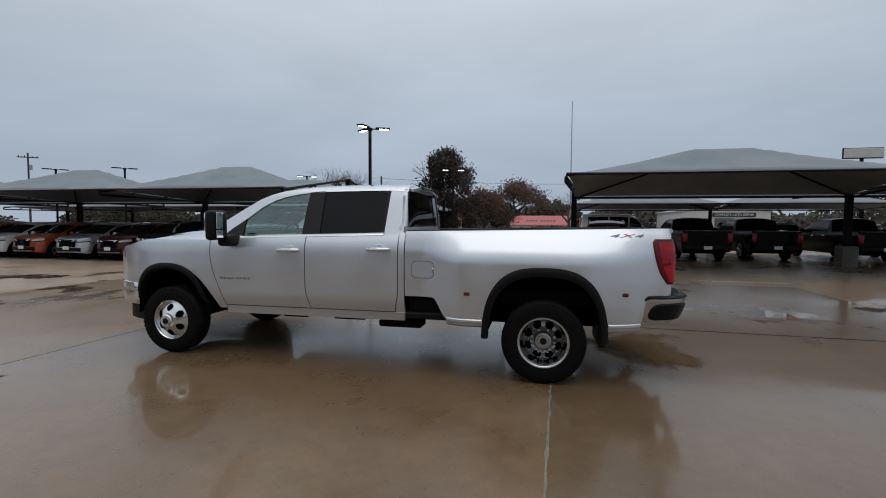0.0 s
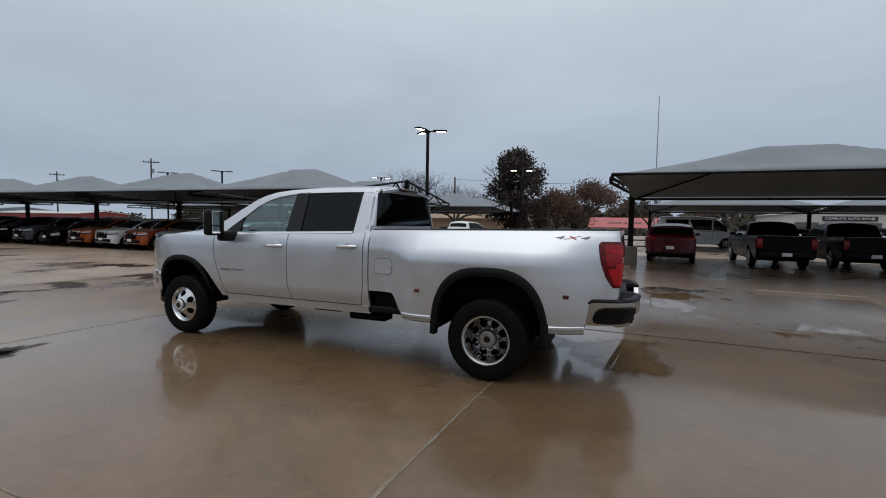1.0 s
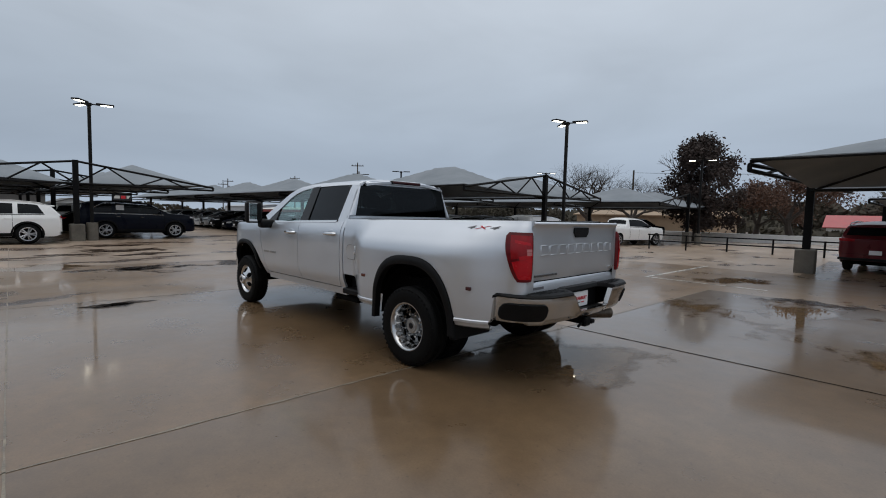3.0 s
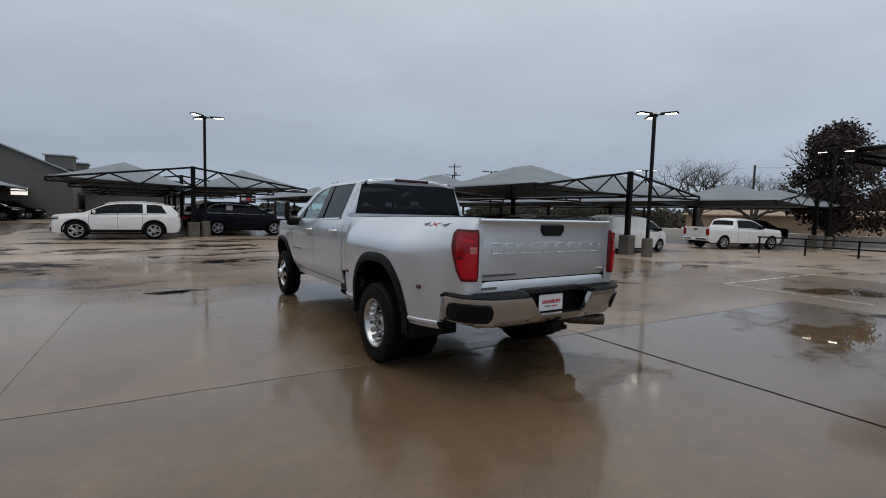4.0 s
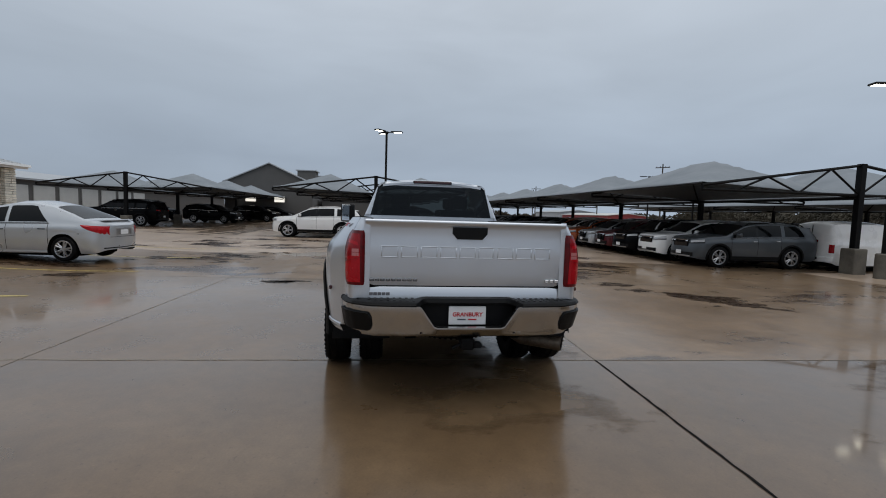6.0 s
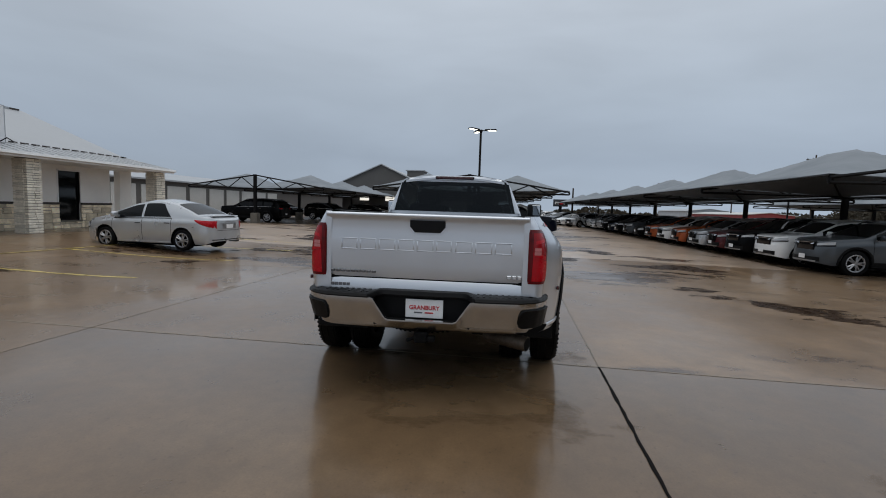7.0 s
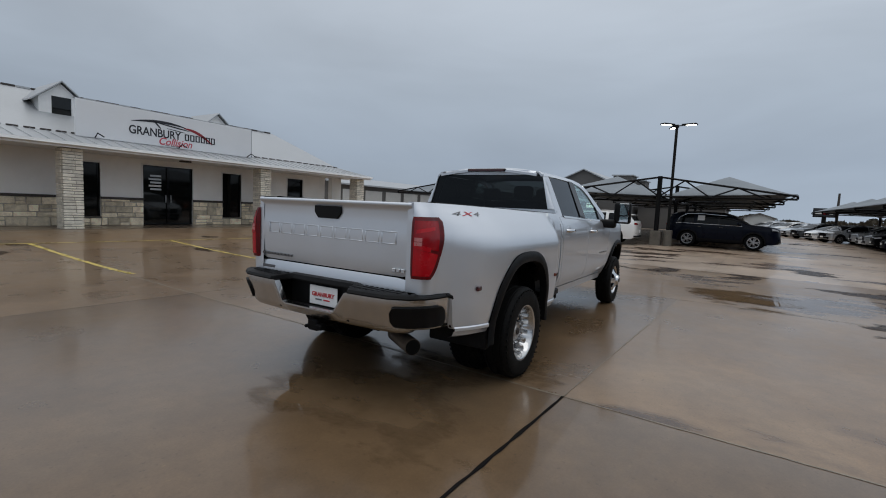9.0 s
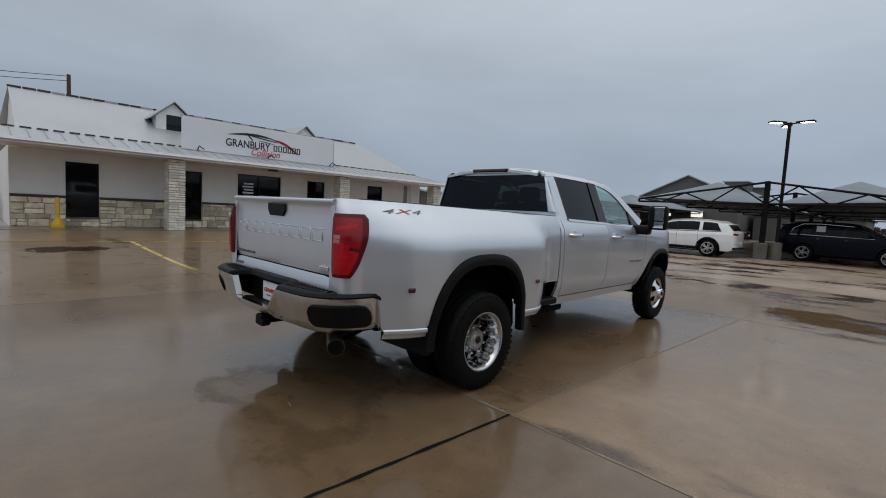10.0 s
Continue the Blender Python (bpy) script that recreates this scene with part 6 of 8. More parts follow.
        part("rear_lower", wrap(-half * 0.80, half * 0.80, 0.36, 0.32, 0.006, True), BLACK_PLASTIC, t)
    else:
        part("rear_bumper", wrap(-half * 0.96, half * 0.96, 0.52, low + 0.12, 0.05, True), col if kind == "van" else BLACK_PLASTIC, t, smooth=True)
        part("door_split", box(r - 0.02, r + 0.004, -0.008, 0.008, 0.55, top(r - 0.15) - 0.10), UNDERBODY, t)
    if plate:
        part("dealer_plate", box(f - 0.030, f - 0.018, -0.16, 0.16, 0.46, 0.60, 0.004), PLATE_WHITE, t, "white dealer plate")
        pz = 0.62 if kind != "pickup" else 0.52
        po = 0.02 if kind != "pickup" else 0.135
        part("rear_plate", box(r + po, r + po + 0.012, -0.16, 0.16, pz, pz + 0.14, 0.004), PLATE_WHITE, t, "white dealer plate")
    if sticker:
        for s in (-1, 1):
            rws = [[(lambda q: (q[0], s * q[1], q[2]))(upper(u, v, 0.010)) for v in (0.34, 0.56, 0.78)] for u in (0.72, 0.90, 1.06)]
            part("window_sticker", grid_sheet(rws), STICKER, t, "white price sticker in the window")
            rim = [upper(u, v, 0.010) for u, v in ((ga[0][0] + 0.12, 0.06), (0.9, 0.06), (ga[2][1] - 0.06, 0.08), (ga[2][1] - 0.18, 0.60), (ga[2][0] + 0.35, 0.93), (0.9, 0.95), (ga[0][1] - 0.3, 0.95))]
            part("window_moulding", add_path(bmesh.new(), [(q[0], s * q[1], q[2]) for q in rim], 0.013, 5), CHROME, t, "chrome window moulding")
    return t


NOSE_S = 90   # nose to the south (-y)
NOSE_N = -90  # nose to the north (+y)

car("sedan", -8.42, -3.35, NOSE_S - 4, "silver", "wet silver four-door sedan parked by the shop", plate=False)
car("suv", -22.1, 2.22, NOSE_S, "white", "white three-row suv with dark windows beside a canopy post")
car("large_suv", -25.5, 8.35, NOSE_N - 6, "navy", "dark navy full-size suv with a window sticker", sticker=True)
row_a = [("suv", -11.25, "grey", "dark grey suv under the shade canopy"), ("suv", -13.45, "white", "white suv with a dark grille under the canopy"), ("suv", -15.75, "black", "black suv under the shade canopy"),
         ("crossover", -17.95, "red", "dark red suv under the shade canopy"), ("crossover", -20.2, "silver", "silver compact suv under the shade canopy"), ("crossover", -22.55, "orange", "orange compact suv under the shade canopy"),
         ("crossover", -24.9, "white", "white compact suv under the shade canopy"), ("crossover", -27.25, "orange", "orange compact suv under the shade canopy")]
for k, (kind, cx, paint, text) in enumerate(row_a):
    car(kind, cx, 19.45 + 0.15 * (k == 0), NOSE_S + (k * 37 % 5 - 2), paint, text, "cars under the north canopy")
for k in range(9):
    paint = ("black", "grey", "black", "navy", "black", "silver", "white", "silver", "white")[k]
    car("crossover" if k % 3 else "sedan", -29.8 - 2.6 * k, 19.4, NOSE_S + (k * 31 % 5 - 2), paint, "%s car parked in the row under the canopy" % paint, "cars under the north canopy")
for k, cx in enumerate((-13.2, -16.0, -20.2, -23.4, -27.0, -30.6, -35.0, -39.5)):
    paint = ("black", "silver", "black", "white", "grey", "black", "red", "silver")[k]
    car("crossover" if k % 2 else "suv", cx, 25.6, NOSE_N + (k * 29 % 5 - 2), paint, "%s car on the far side under the canopy" % paint, "cars under the north canopy")
car("van", -10.62, 24.5, NOSE_N, "white", "small white cargo van parked behind a canopy post", plate=False)
car("pickup", -10.05, 34.35, NOSE_N - 18, "white", "white crew-cab pickup parked past the canopy")
car("pickup", -13.2, 43.8, NOSE_N - 18, "black", "black pickup parked past the canopy")
car("suv", 3.45, 25.35, NOSE_N - 6, "red", "dark red suv seen from behind under the canopy")
for cx, cy in ((7.15, 25.0), (10.15, 25.8), (13.9, 25.4), (17.2, 25.2)):
    car("pickup", cx, cy, NOSE_N, "black", "black pickup seen from behind under the canopy", "dark trucks under the canopy")
car("bus", 6.7, 43.6, 180, "white", "white passenger van parked under the far canopy")
car("pickup", 13.0, 34.5, 180, "silver", "silver pickup parked behind the canopy")
car("suv", 12.2, 41.5, NOSE_N, "grey", "grey suv parked under the far canopy")
car("suv", 17.5, 40.5, NOSE_N, "black", "black suv parked under the far canopy")
car("large_suv", -31.2, -12.5, NOSE_S, "black", "black boxy suv parked under the shop-side canopy", "cars by the shop canopy")
for cx, cy, kind in ((-41.3, -9.8, "suv"), (-49.6, -7.9, "suv"), (-55.0, -7.0, "crossover"), (-44.5, -16.5, "suv")):
    car(kind, cx, cy, NOSE_N - 12, "black", "black suv parked under the shop-side canopy", "cars by the shop canopy")
car("pickup", -50.5, -19.5, NOSE_S - 70, "white", "white pickup parked by the garage", "cars by the shop canopy")
car("crossover", -58.5, -4.2, NOSE_N - 12, "red", "dark red suv parked by the showroom", "cars by the shop canopy")
for k in range(5):
    car("suv" if k % 2 else "sedan", -31.5 - 2.9 * k, 7.6, NOSE_N, ("black", "white", "grey", "silver", "black")[k], "car parked under the middle canopy", "cars under the middle canopy")
for k in range(8):
    car("sedan" if k % 2 else "crossover", -50.0 - 3.4 * k, 17.4 - 0.75 * k, NOSE_S + 30, ("silver", "white", "grey", "silver", "white", "navy", "silver", "white")[k], "car parked in the far row of the lot", "cars in the far row")

# ---------------------------------------------------------------- the shop with the stone base
STUCCO = surface("cream_stucco", (0.88, 0.865, 0.83), 0.85, vary=0.05, scale=1.2, fine=70, bump=0.25)
WHITE_TRIM = surface("white_trim", (0.82, 0.82, 0.81), 0.5, vary=0.07, scale=3)
ROOF_METAL = surface("galvanised_roof", (0.40, 0.415, 0.43), 0.42, metal=0.25, vary=0.07, scale=0.8, fine=20)
DARK_BAND = surface("dark_brown_band", (0.045, 0.035, 0.030), 0.5, vary=0.25)
LIMESTONE = surface("limestone", (0.78, 0.67, 0.50), 0.85, vary=0.30, scale=4, fine=45, bump=0.7, random_tone=0.42)
CREAM_STONE = surface("split_limestone", (0.78, 0.73, 0.63), 0.85, vary=0.16, scale=6, fine=45, bump=0.8, random_tone=0.18)
MORTAR = surface("mortar", (0.42, 0.38, 0.33), 0.9, vary=0.2, scale=8, bump=0.4)
DARK_MORTAR = surface("dark_mortar", (0.20, 0.185, 0.16), 0.9, vary=0.2, scale=8)
STORE_GLASS = surface("store_glass", (0.004, 0.005, 0.005), 0.05, vary=0.2, spread=0.02, spec=0.4)
SIGN_WHITE = surface("sign_white", (0.76, 0.77, 0.785), 0.45, vary=0.03, scale=0.8)
SIGN_BLACK = surface("sign_black", (0.015, 0.016, 0.022), 0.4, vary=0.1)
SIGN_RED = surface("sign_red", (0.28, 0.015, 0.025), 0.4, vary=0.1)
SCRIPT_RED = surface("script_red", (0.55, 0.06, 0.09), 0.4, vary=0.1)
FLOOR_Z = 0.25
WALL_Y = -10.40


def stone_mesh(w, h, d, seed):
    """One rough-faced stone, w wide along x and h high, its face at y = d."""
    rnd = random.Random(seed)
    bm = box(-w / 2, w / 2, 0, d, -h / 2, h / 2, min(0.014, h * 0.12))
    for v in bm.verts:
        v.co += Vector((rnd.uniform(-1, 1) * 0.016, rnd.uniform(-1, 1) * 0.012 if v.co.y > 0.01 else 0, rnd.uniform(-1, 1) * 0.014))
    return bm


def build_shop():
    shop = thing("shop_building", pose(0, 0, 0), "single-storey cream shop with limestone base and metal roof", "building")
    opens = [(-0.14, 0.79, 0.57, 2.46), (-3.54, -2.62, 0.57, 2.50), (-6.90, -4.97, 0.27, 2.58), (-9.16, -8.24, 0.57, 2.53), (-12.74, -11.76, 0.57, 2.57)]
    west, east = -14.30, 2.20
    right = east
    for x0, x1, z0, z1 in opens:
        part("wall_panel", box(x1, right, WALL_Y - 0.2, WALL_Y, FLOOR_Z - 0.1, 2.80), STUCCO, shop)
        part("wall_head", box(x0, x1, WALL_Y - 0.2, WALL_Y, z1, 2.80), STUCCO, shop)
        if z0 > 0.4:
            part("wall_apron", box(x0, x1, WALL_Y - 0.2, WALL_Y, FLOOR_Z - 0.1, z0), STUCCO, shop)
        right = x0
    part("wall_panel", box(west, right, WALL_Y - 0.2, WALL_Y, FLOOR_Z - 0.1, 2.80), STUCCO, shop)
    part("east_wall", box(east - 0.2, east, -16.0, WALL_Y - 0.2, FLOOR_Z - 0.2, 2.85), STUCCO, shop)
    part("west_wall", box(west, west + 0.2, -16.0, WALL_Y - 0.2, FLOOR_Z - 0.2, 2.85), STUCCO, shop)
    part("back_wall", box(west, east, -16.2, -16.0, FLOOR_Z - 0.2, 2.85), STUCCO, shop)
    # added black panel in place of the unlit room behind the glass
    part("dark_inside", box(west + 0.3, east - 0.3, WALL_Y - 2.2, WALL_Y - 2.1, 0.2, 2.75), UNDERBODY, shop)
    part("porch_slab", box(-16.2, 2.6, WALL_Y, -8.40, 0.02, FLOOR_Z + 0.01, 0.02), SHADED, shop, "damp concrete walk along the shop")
    for x0, x1, z0, z1 in opens:
        door = z0 < 0.4
        w = new("shop_door" if door else "shop_window")
        w.parent = shop
        part("glass", box(x0, x1, WALL_Y - 0.10, WALL_Y - 0.088, z0, z1), STORE_GLASS, w, "dark store glass")
        bm = bmesh.new()
        fw = 0.055
        add_box(bm, x0, x1, WALL_Y - 0.13, WALL_Y - 0.05, z1 - fw, z1)
        add_box(bm, x0, x1, WALL_Y - 0.13, WALL_Y - 0.05, z0, z0 + fw)
        add_box(bm, x0, x0 + fw, WALL_Y - 0.13, WALL_Y - 0.05, z0 + fw, z1 - fw)
        add_box(bm, x1 - fw, x1, WALL_Y - 0.13, WALL_Y - 0.05, z0 + fw, z1 - fw)
        part("frame", bm, GLOSS_BLACK, w)
        if door:
            xm = (x0 + x1) / 2
            part("mullion", box(xm - 0.05, xm + 0.05, WALL_Y - 0.14, WALL_Y - 0.04, z0 + fw, z1 - fw), GLOSS_BLACK, w)
            for s in (-1, 1):
                part("pull_handle", box(xm + s * 0.10 - 0.012, xm + s * 0.10 + 0.012, WALL_Y - 0.05, WALL_Y - 0.02, 1.15, 1.45), DULL_ALLOY, w)
            for k in range(5):
                part("notice_bar", box(x1 - 0.72, x1 - 0.30 + 0.05 * (k % 2), WALL_Y - 0.086, WALL_Y - 0.083, 2.15 - 0.13 * k, 2.22 - 0.13 * k), STICKER if k == 3 else DULL_ALLOY, w)
        for sx in (x0 - 0.05, x1):
            part("casing", box(sx, sx + 0.05, WALL_Y - 0.05, WALL_Y + 0.022, max(z0, 1.30), z1 + 0.05), WHITE_TRIM, w)
        part("casing_head", box(x0 - 0.05, x1 + 0.05, WALL_Y - 0.05, WALL_Y + 0.024, z1, z1 + 0.06), WHITE_TRIM, w)
    # limestone base between the openings, with a dark band on top
    spans = []
    right = east
    for x0, x1, z0, z1 in opens:
        spans.append((x1, right, FLOOR_Z, 1.22))
        if z0 > 0.4:
            spans.append((x0, x1, FLOOR_Z, z0 - 0.04))
        right = x0
    spans.append((west, right, FLOOR_Z, 1.22))
    for a, b, z0, z1 in spans:
        base = part("stone_base", box(a, b, WALL_Y + 0.001, WALL_Y + 0.03, z0, z1), MORTAR, shop, "rough limestone base")
        if z1 > 1.0:
            part("band", box(a, b, WALL_Y, WALL_Y + 0.10, 1.22, 1.30, 0.01), DARK_BAND, shop, "dark ledge over the stone")
        else:
            part("sill", box(a, b, WALL_Y, WALL_Y + 0.10, z1, z1 + 0.05, 0.008), BLOCK, shop)
        rnd = random.Random(int(a * 100))
        z = z0
        seed = 0
        while z < z1 - 0.03:
            h = min(rnd.choice((0.17, 0.24, 0.30, 0.36)), z1 - z)
            if z1 - (z + h) < 0.06:
                h = z1 - z
            x = a
            while x < b - 0.02:
                w = min(rnd.uniform(0.26, 0.66), b - x)
                if b - (x + w) < 0.09:
                    w = b - x
                seed += 1
                if h > 0.2 and rnd.random() < 0.40 and w > 0.2:
                    q = rnd.uniform(0.35, 0.65)
                    cuts = ((z, h * q), (z + h * q, h * (1 - q)))
                else:
                    cuts = ((z, h),)
                for zz, hh in cuts:
                    bm = stone_mesh(w - 0.034, hh - 0.030, rnd.uniform(0.045, 0.075), seed + int(zz * 999))
                    bm.transform(Matrix.Translation((x + w / 2, WALL_Y + 0.004, zz + hh / 2)))
                    part("stone", bm, LIMESTONE, base)
                x += w
            z += h
    # columns of split limestone
    for x0, x1 in ((-2.43, -1.88), (-9.51, -8.97), (-15.62, -15.05)):
        y0, y1 = -9.25, -8.70
        col = part("porch_column", box(x0 + 0.05, x1 - 0.05, y0 + 0.05, y1 - 0.05, FLOOR_Z - 0.02, 2.80), DARK_MORTAR, shop, "square column of split limestone")
        z = FLOOR_Z
        rnd = random.Random(int(x0 * 50))
        while z < 2.76:
            h = rnd.choice((0.075, 0.095, 0.115))
            h = min(h, 2.78 - z)
            cut = rnd.uniform(0.35, 0.65) * (x1 - x0)
            for a, b in ((x0, x0 + cut), (x0 + cut, x1)):
                bm = box(a + 0.004, b - 0.004, y1 - 0.14, y1 + rnd.uniform(-0.012, 0.012), z + 0.008, z + h - 0.008, 0.010)
                part("stone", bm, CREAM_STONE, col)
            for xa, xb in ((x0 + rnd.uniform(-0.012, 0.01), x0 + 0.14), (x1 - 0.14, x1 + rnd.uniform(-0.01, 0.012))):
                bm = box(xa, xb, y0, y1 - 0.146, z + 0.004, z + h - 0.004, 0.006)
                part("stone", bm, CREAM_STONE, col)
            z += h
    # white post and rail of the porch end
    part("porch_post", box(-15.45, -14.75, -10.6, -10.3, FLOOR_Z, 2.80, 0.01), STUCCO, shop)
    # eave, gutter, lower roof with standing seams
    ey, wx, ex = -8.42, -15.85, 5.6
    part("soffit", box(wx, ex, -10.38, ey - 0.02, 2.80, 2.83), WHITE_TRIM, shop)
    part("fascia", box(wx, ex, ey - 0.02, ey + 0.02, 2.78, 2.95, 0.005), WHITE_TRIM, shop)
    bm = bmesh.new()
    add_prism(bm, [(0, 0), (0, 0.11), (0.10, 0.11), (0.12, 0.02), (0.05, 0.0)], wx, ex)
    bm.transform(Matrix.Translation((0, ey + 0.02, 2.84)) @ Matrix(((0, 1, 0, 0), (1, 0, 0, 0), (0, 0, 1, 0), (0, 0, 0, 1))))
    part("gutter", bm, WHITE_TRIM, shop, "white metal gutter")
    by, bz = -9.95, 3.36
    rows = [[(wx - 0.05, ey + 0.06, 2.955), (ex, ey + 0.06, 2.955)], [(wx + 1.2, by, bz), (ex, by, bz)]]
    part("lower_roof", flange(grid_sheet(rows), Vector((0, 0, -0.03))), ROOF_METAL, shop, "wet grey metal porch roof")
    k = 0
    x = ex - 0.1
    while x > wx + 0.1:
        xt = max(x, wx + 1.25)
        bm = bmesh.new()
        add_tube(bm, (x, ey + 0.07, 2.975), (xt, by, bz + 0.02), 0.011, n=4)
        part("roof_seam", bm, ROOF_METAL, shop)
        # dark box in place of the shadow at the seam's upper end
        part("seam_shadow", box(xt - 0.14, xt + 0.14, by - 0.02, by + 0.03, bz + 0.005, bz + 0.05), DARK_BAND, shop)
        x -= 0.41
    ry, rz = -13.0, 5.06
    rows = [[(-14.75, by - 0.01, bz), (2.05, by - 0.01, bz)], [(-12.8, ry, rz), (2.05, ry, rz)]]
    part("upper_roof", flange(grid_sheet(rows), Vector((0, 0, -0.05))), ROOF_METAL, shop, "pale metal main roof")
    part("back_roof", grid_sheet([[(-12.8, ry, rz), (2.05, ry, rz)], [(-15.5, -16.6, 2.85), (2.4, -16.6, 2.85)]]), ROOF_METAL, shop)
    bm = bmesh.new()
    a, b, c, d = [bm.verts.new(q) for q in ((-12.8, ry, rz), (-14.75, by - 0.01, bz), (-15.9, -10.6, 2.86), (-15.5, -16.6, 2.85))]
    bm.faces.new((a, b, c, d))
    part("hip_roof", bm, ROOF_METAL, shop)
    bm = bmesh.new()
    bm.faces.new([bm.verts.new(q) for q in ((2.0, by, bz - 0.6), (2.0, by, bz), (2.0, ry, rz), (2.0, -16.4, 2.85))])
    part("gable", bm, STUCCO, shop)
    x = 1.9
    while x > -12.7:
        # dark and roof-coloured dashes along the ridge, where the seams end
        part("ridge_dash", box(x - 0.20, x + 0.17, ry - 0.08, ry + 0.06, rz - 0.02, rz + 0.045), DARK_BAND if int(x * 10) % 3 else ROOF_METAL, shop)
        x -= 0.41
    # dormers
    for cx in (-2.75, -8.55):
        d = new("dormer")
        d.parent = shop
        fy = -11.30
        bm = bmesh.new()
        add_prism(bm, [(cx - 0.62, 3.62), (cx - 0.62, 4.62), (cx, 5.17), (cx + 0.62, 4.62), (cx + 0.62, 3.62)], fy - 1.6, fy)
        part("cheek", bm, WHITE_TRIM, d, "white dormer front")
        for s in (-1, 1):
            rows = [[(cx, fy + 0.16, 5.25), (cx, -13.4, 5.25)], [(cx + s * 0.86, fy + 0.16, 4.50), (cx + s * 0.86, -12.6, 4.50)]]
            part("dormer_roof", flange(grid_sheet(rows), Vector((0, 0, -0.05))), ROOF_METAL, d)
        part("dormer_window", box(cx - 0.30, cx + 0.26, fy - 0.05, fy + 0.012, 3.76, 4.70), STORE_GLASS, d, "dark dormer window")
    # long sign on the roof
    sy = -9.58
    sign = part("sign_board", box(-9.10, -2.56, sy - 0.10, sy, 3.28, 4.50, 0.01), SIGN_WHITE, shop, "long white sign board with dark lettering")
    part("sign_edge", box(-9.13, -2.53, sy - 0.11, sy - 0.012, 4.50, 4.53), DULL_ALLOY, sign)
    part("sign_edge", box(-9.135, -9.102, sy - 0.11, sy - 0.012, 3.28, 4.50), DULL_ALLOY, sign)

    def lettering(text, size, cx, cz, wide, mat, shear=0.0, bold=0.0):
        bm = text_mesh(text, size, 0.004, shear, bold)
        bm.verts.ensure_lookup_table()
        xs = [v.co.x for v in bm.verts]
        scaled(bm, wide / (max(xs) - min(xs)), 1, 1)
        bm.transform(Matrix.Translation((cx, sy + 0.006, cz)) @ Matrix.Rotation(math.pi, 4, "Z"))
        part("lettering", bm, mat, sign)

    lettering("GRANBURY", 0.42, -5.06, 3.745, 1.84, SIGN_BLACK, 0.0, 0.006)
    for k in range(6):
        x1 = -6.14 - 0.215 * k
        bm = bmesh.new()
        for xa, xb, za, zb in ((x1 - 0.045, x1, 3.62, 3.87), (x1 - 0.17, x1 - 0.125, 3.62, 3.87), (x1 - 0.125, x1 - 0.045, 3.62, 3.655), (x1 - 0.125, x1 - 0.045, 3.835, 3.87)):
            add_box(bm, xa, xb, sy, sy + 0.010, za, zb)
        part("brand_bar", bm, SIGN_BLACK, sign)
    lettering("Collision", 0.38, -5.78, 3.47, 1.25, SCRIPT_RED, 0.3, 0.004)
    for k in range(3):
        part("phone_bar", box(-5.55 - 0.20 * k, -5.40 - 0.20 * k, sy, sy + 0.010, 3.315, 3.355), DULL_ALLOY, sign)

    def swoosh(pts, wide, mat):
        bm = bmesh.new()
        top, bot = [], []
        n = len(pts)
        for i, (x, z) in enumerate(pts):
            t = wide * math.sin(math.pi * (i + 0.35) / (n + 0.1)) ** 0.8
            top.append(bm.verts.new((x, sy + 0.010, z + t / 2)))
            bot.append(bm.verts.new((x, sy + 0.010, z - t / 2)))
        for i in range(n - 1):
            bm.faces.new((top[i], top[i + 1], bot[i + 1], bot[i]))
        part("emblem_stroke", bm, mat, sign)

    swoosh([(-4.22 - 0.14 * i, 4.00 + 0.27 * math.sin(0.13 * i + 0.25) - 0.010 * i) for i in range(15)], 0.10, SIGN_BLACK)
    swoosh([(-4.95 - 0.05 * i, 4.23 - 0.05 * i) for i in range(7)], 0.08, SIGN_BLACK)
    swoosh([(-5.05 - 0.16 * i, 4.14 - 0.018 * i) for i in range(9)], 0.05, SIGN_BLACK)
    swoosh([(-6.10 - 0.13 * i, 4.08 - 0.006 * i * i) for i in range(10)], 0.12, SIGN_RED)
    swoosh([(-5.45 - 0.12 * i, 3.98 - 0.012 * i) for i in range(7)], 0.03, SIGN_BLACK)
    for x in (-3.1, -5.9, -8.9):
        bm = bmesh.new()
        add_path(bm, [(x, sy + 0.02, 3.30), (x + 0.05, sy + 0.35, 3.42), (x - 0.1, sy + 0.45, 3.30)], 0.02, 6)
        part("sign_lamp_arm", bm, BLACK_STEEL, sign)
    part("porch_light", box(-6.1, -5.7, -9.2, -9.0, 2.74, 2.80, 0.02), DARK_BAND, shop)
    return shop


build_shop()


BOLLARD_YELLOW = surface("bollard_yellow", (0.78, 0.50, 0.045), 0.4, vary=0.15, scale=3, fine=30)


def yellow_bollard(x, y):
    b = thing("bollard", pose(x, y, FLOOR_Z + 0.01), "yellow steel bollard on a flared yellow base", "bollard")
    part("post", lathe([(0.0, 0.98), (0.05, 0.97), (0.068, 0.93), (0.068, 0.2)], 16, "z"), BOLLARD_YELLOW, b, smooth=True)
    part("base", lathe([(0.066, 0.34), (0.085, 0.28), (0.15, 0.14), (0.20, 0.10), (0.20, 0.0)], 20, "z"), BOLLARD_YELLOW, b, smooth=True)


yellow_bollard(1.08, -9.75)

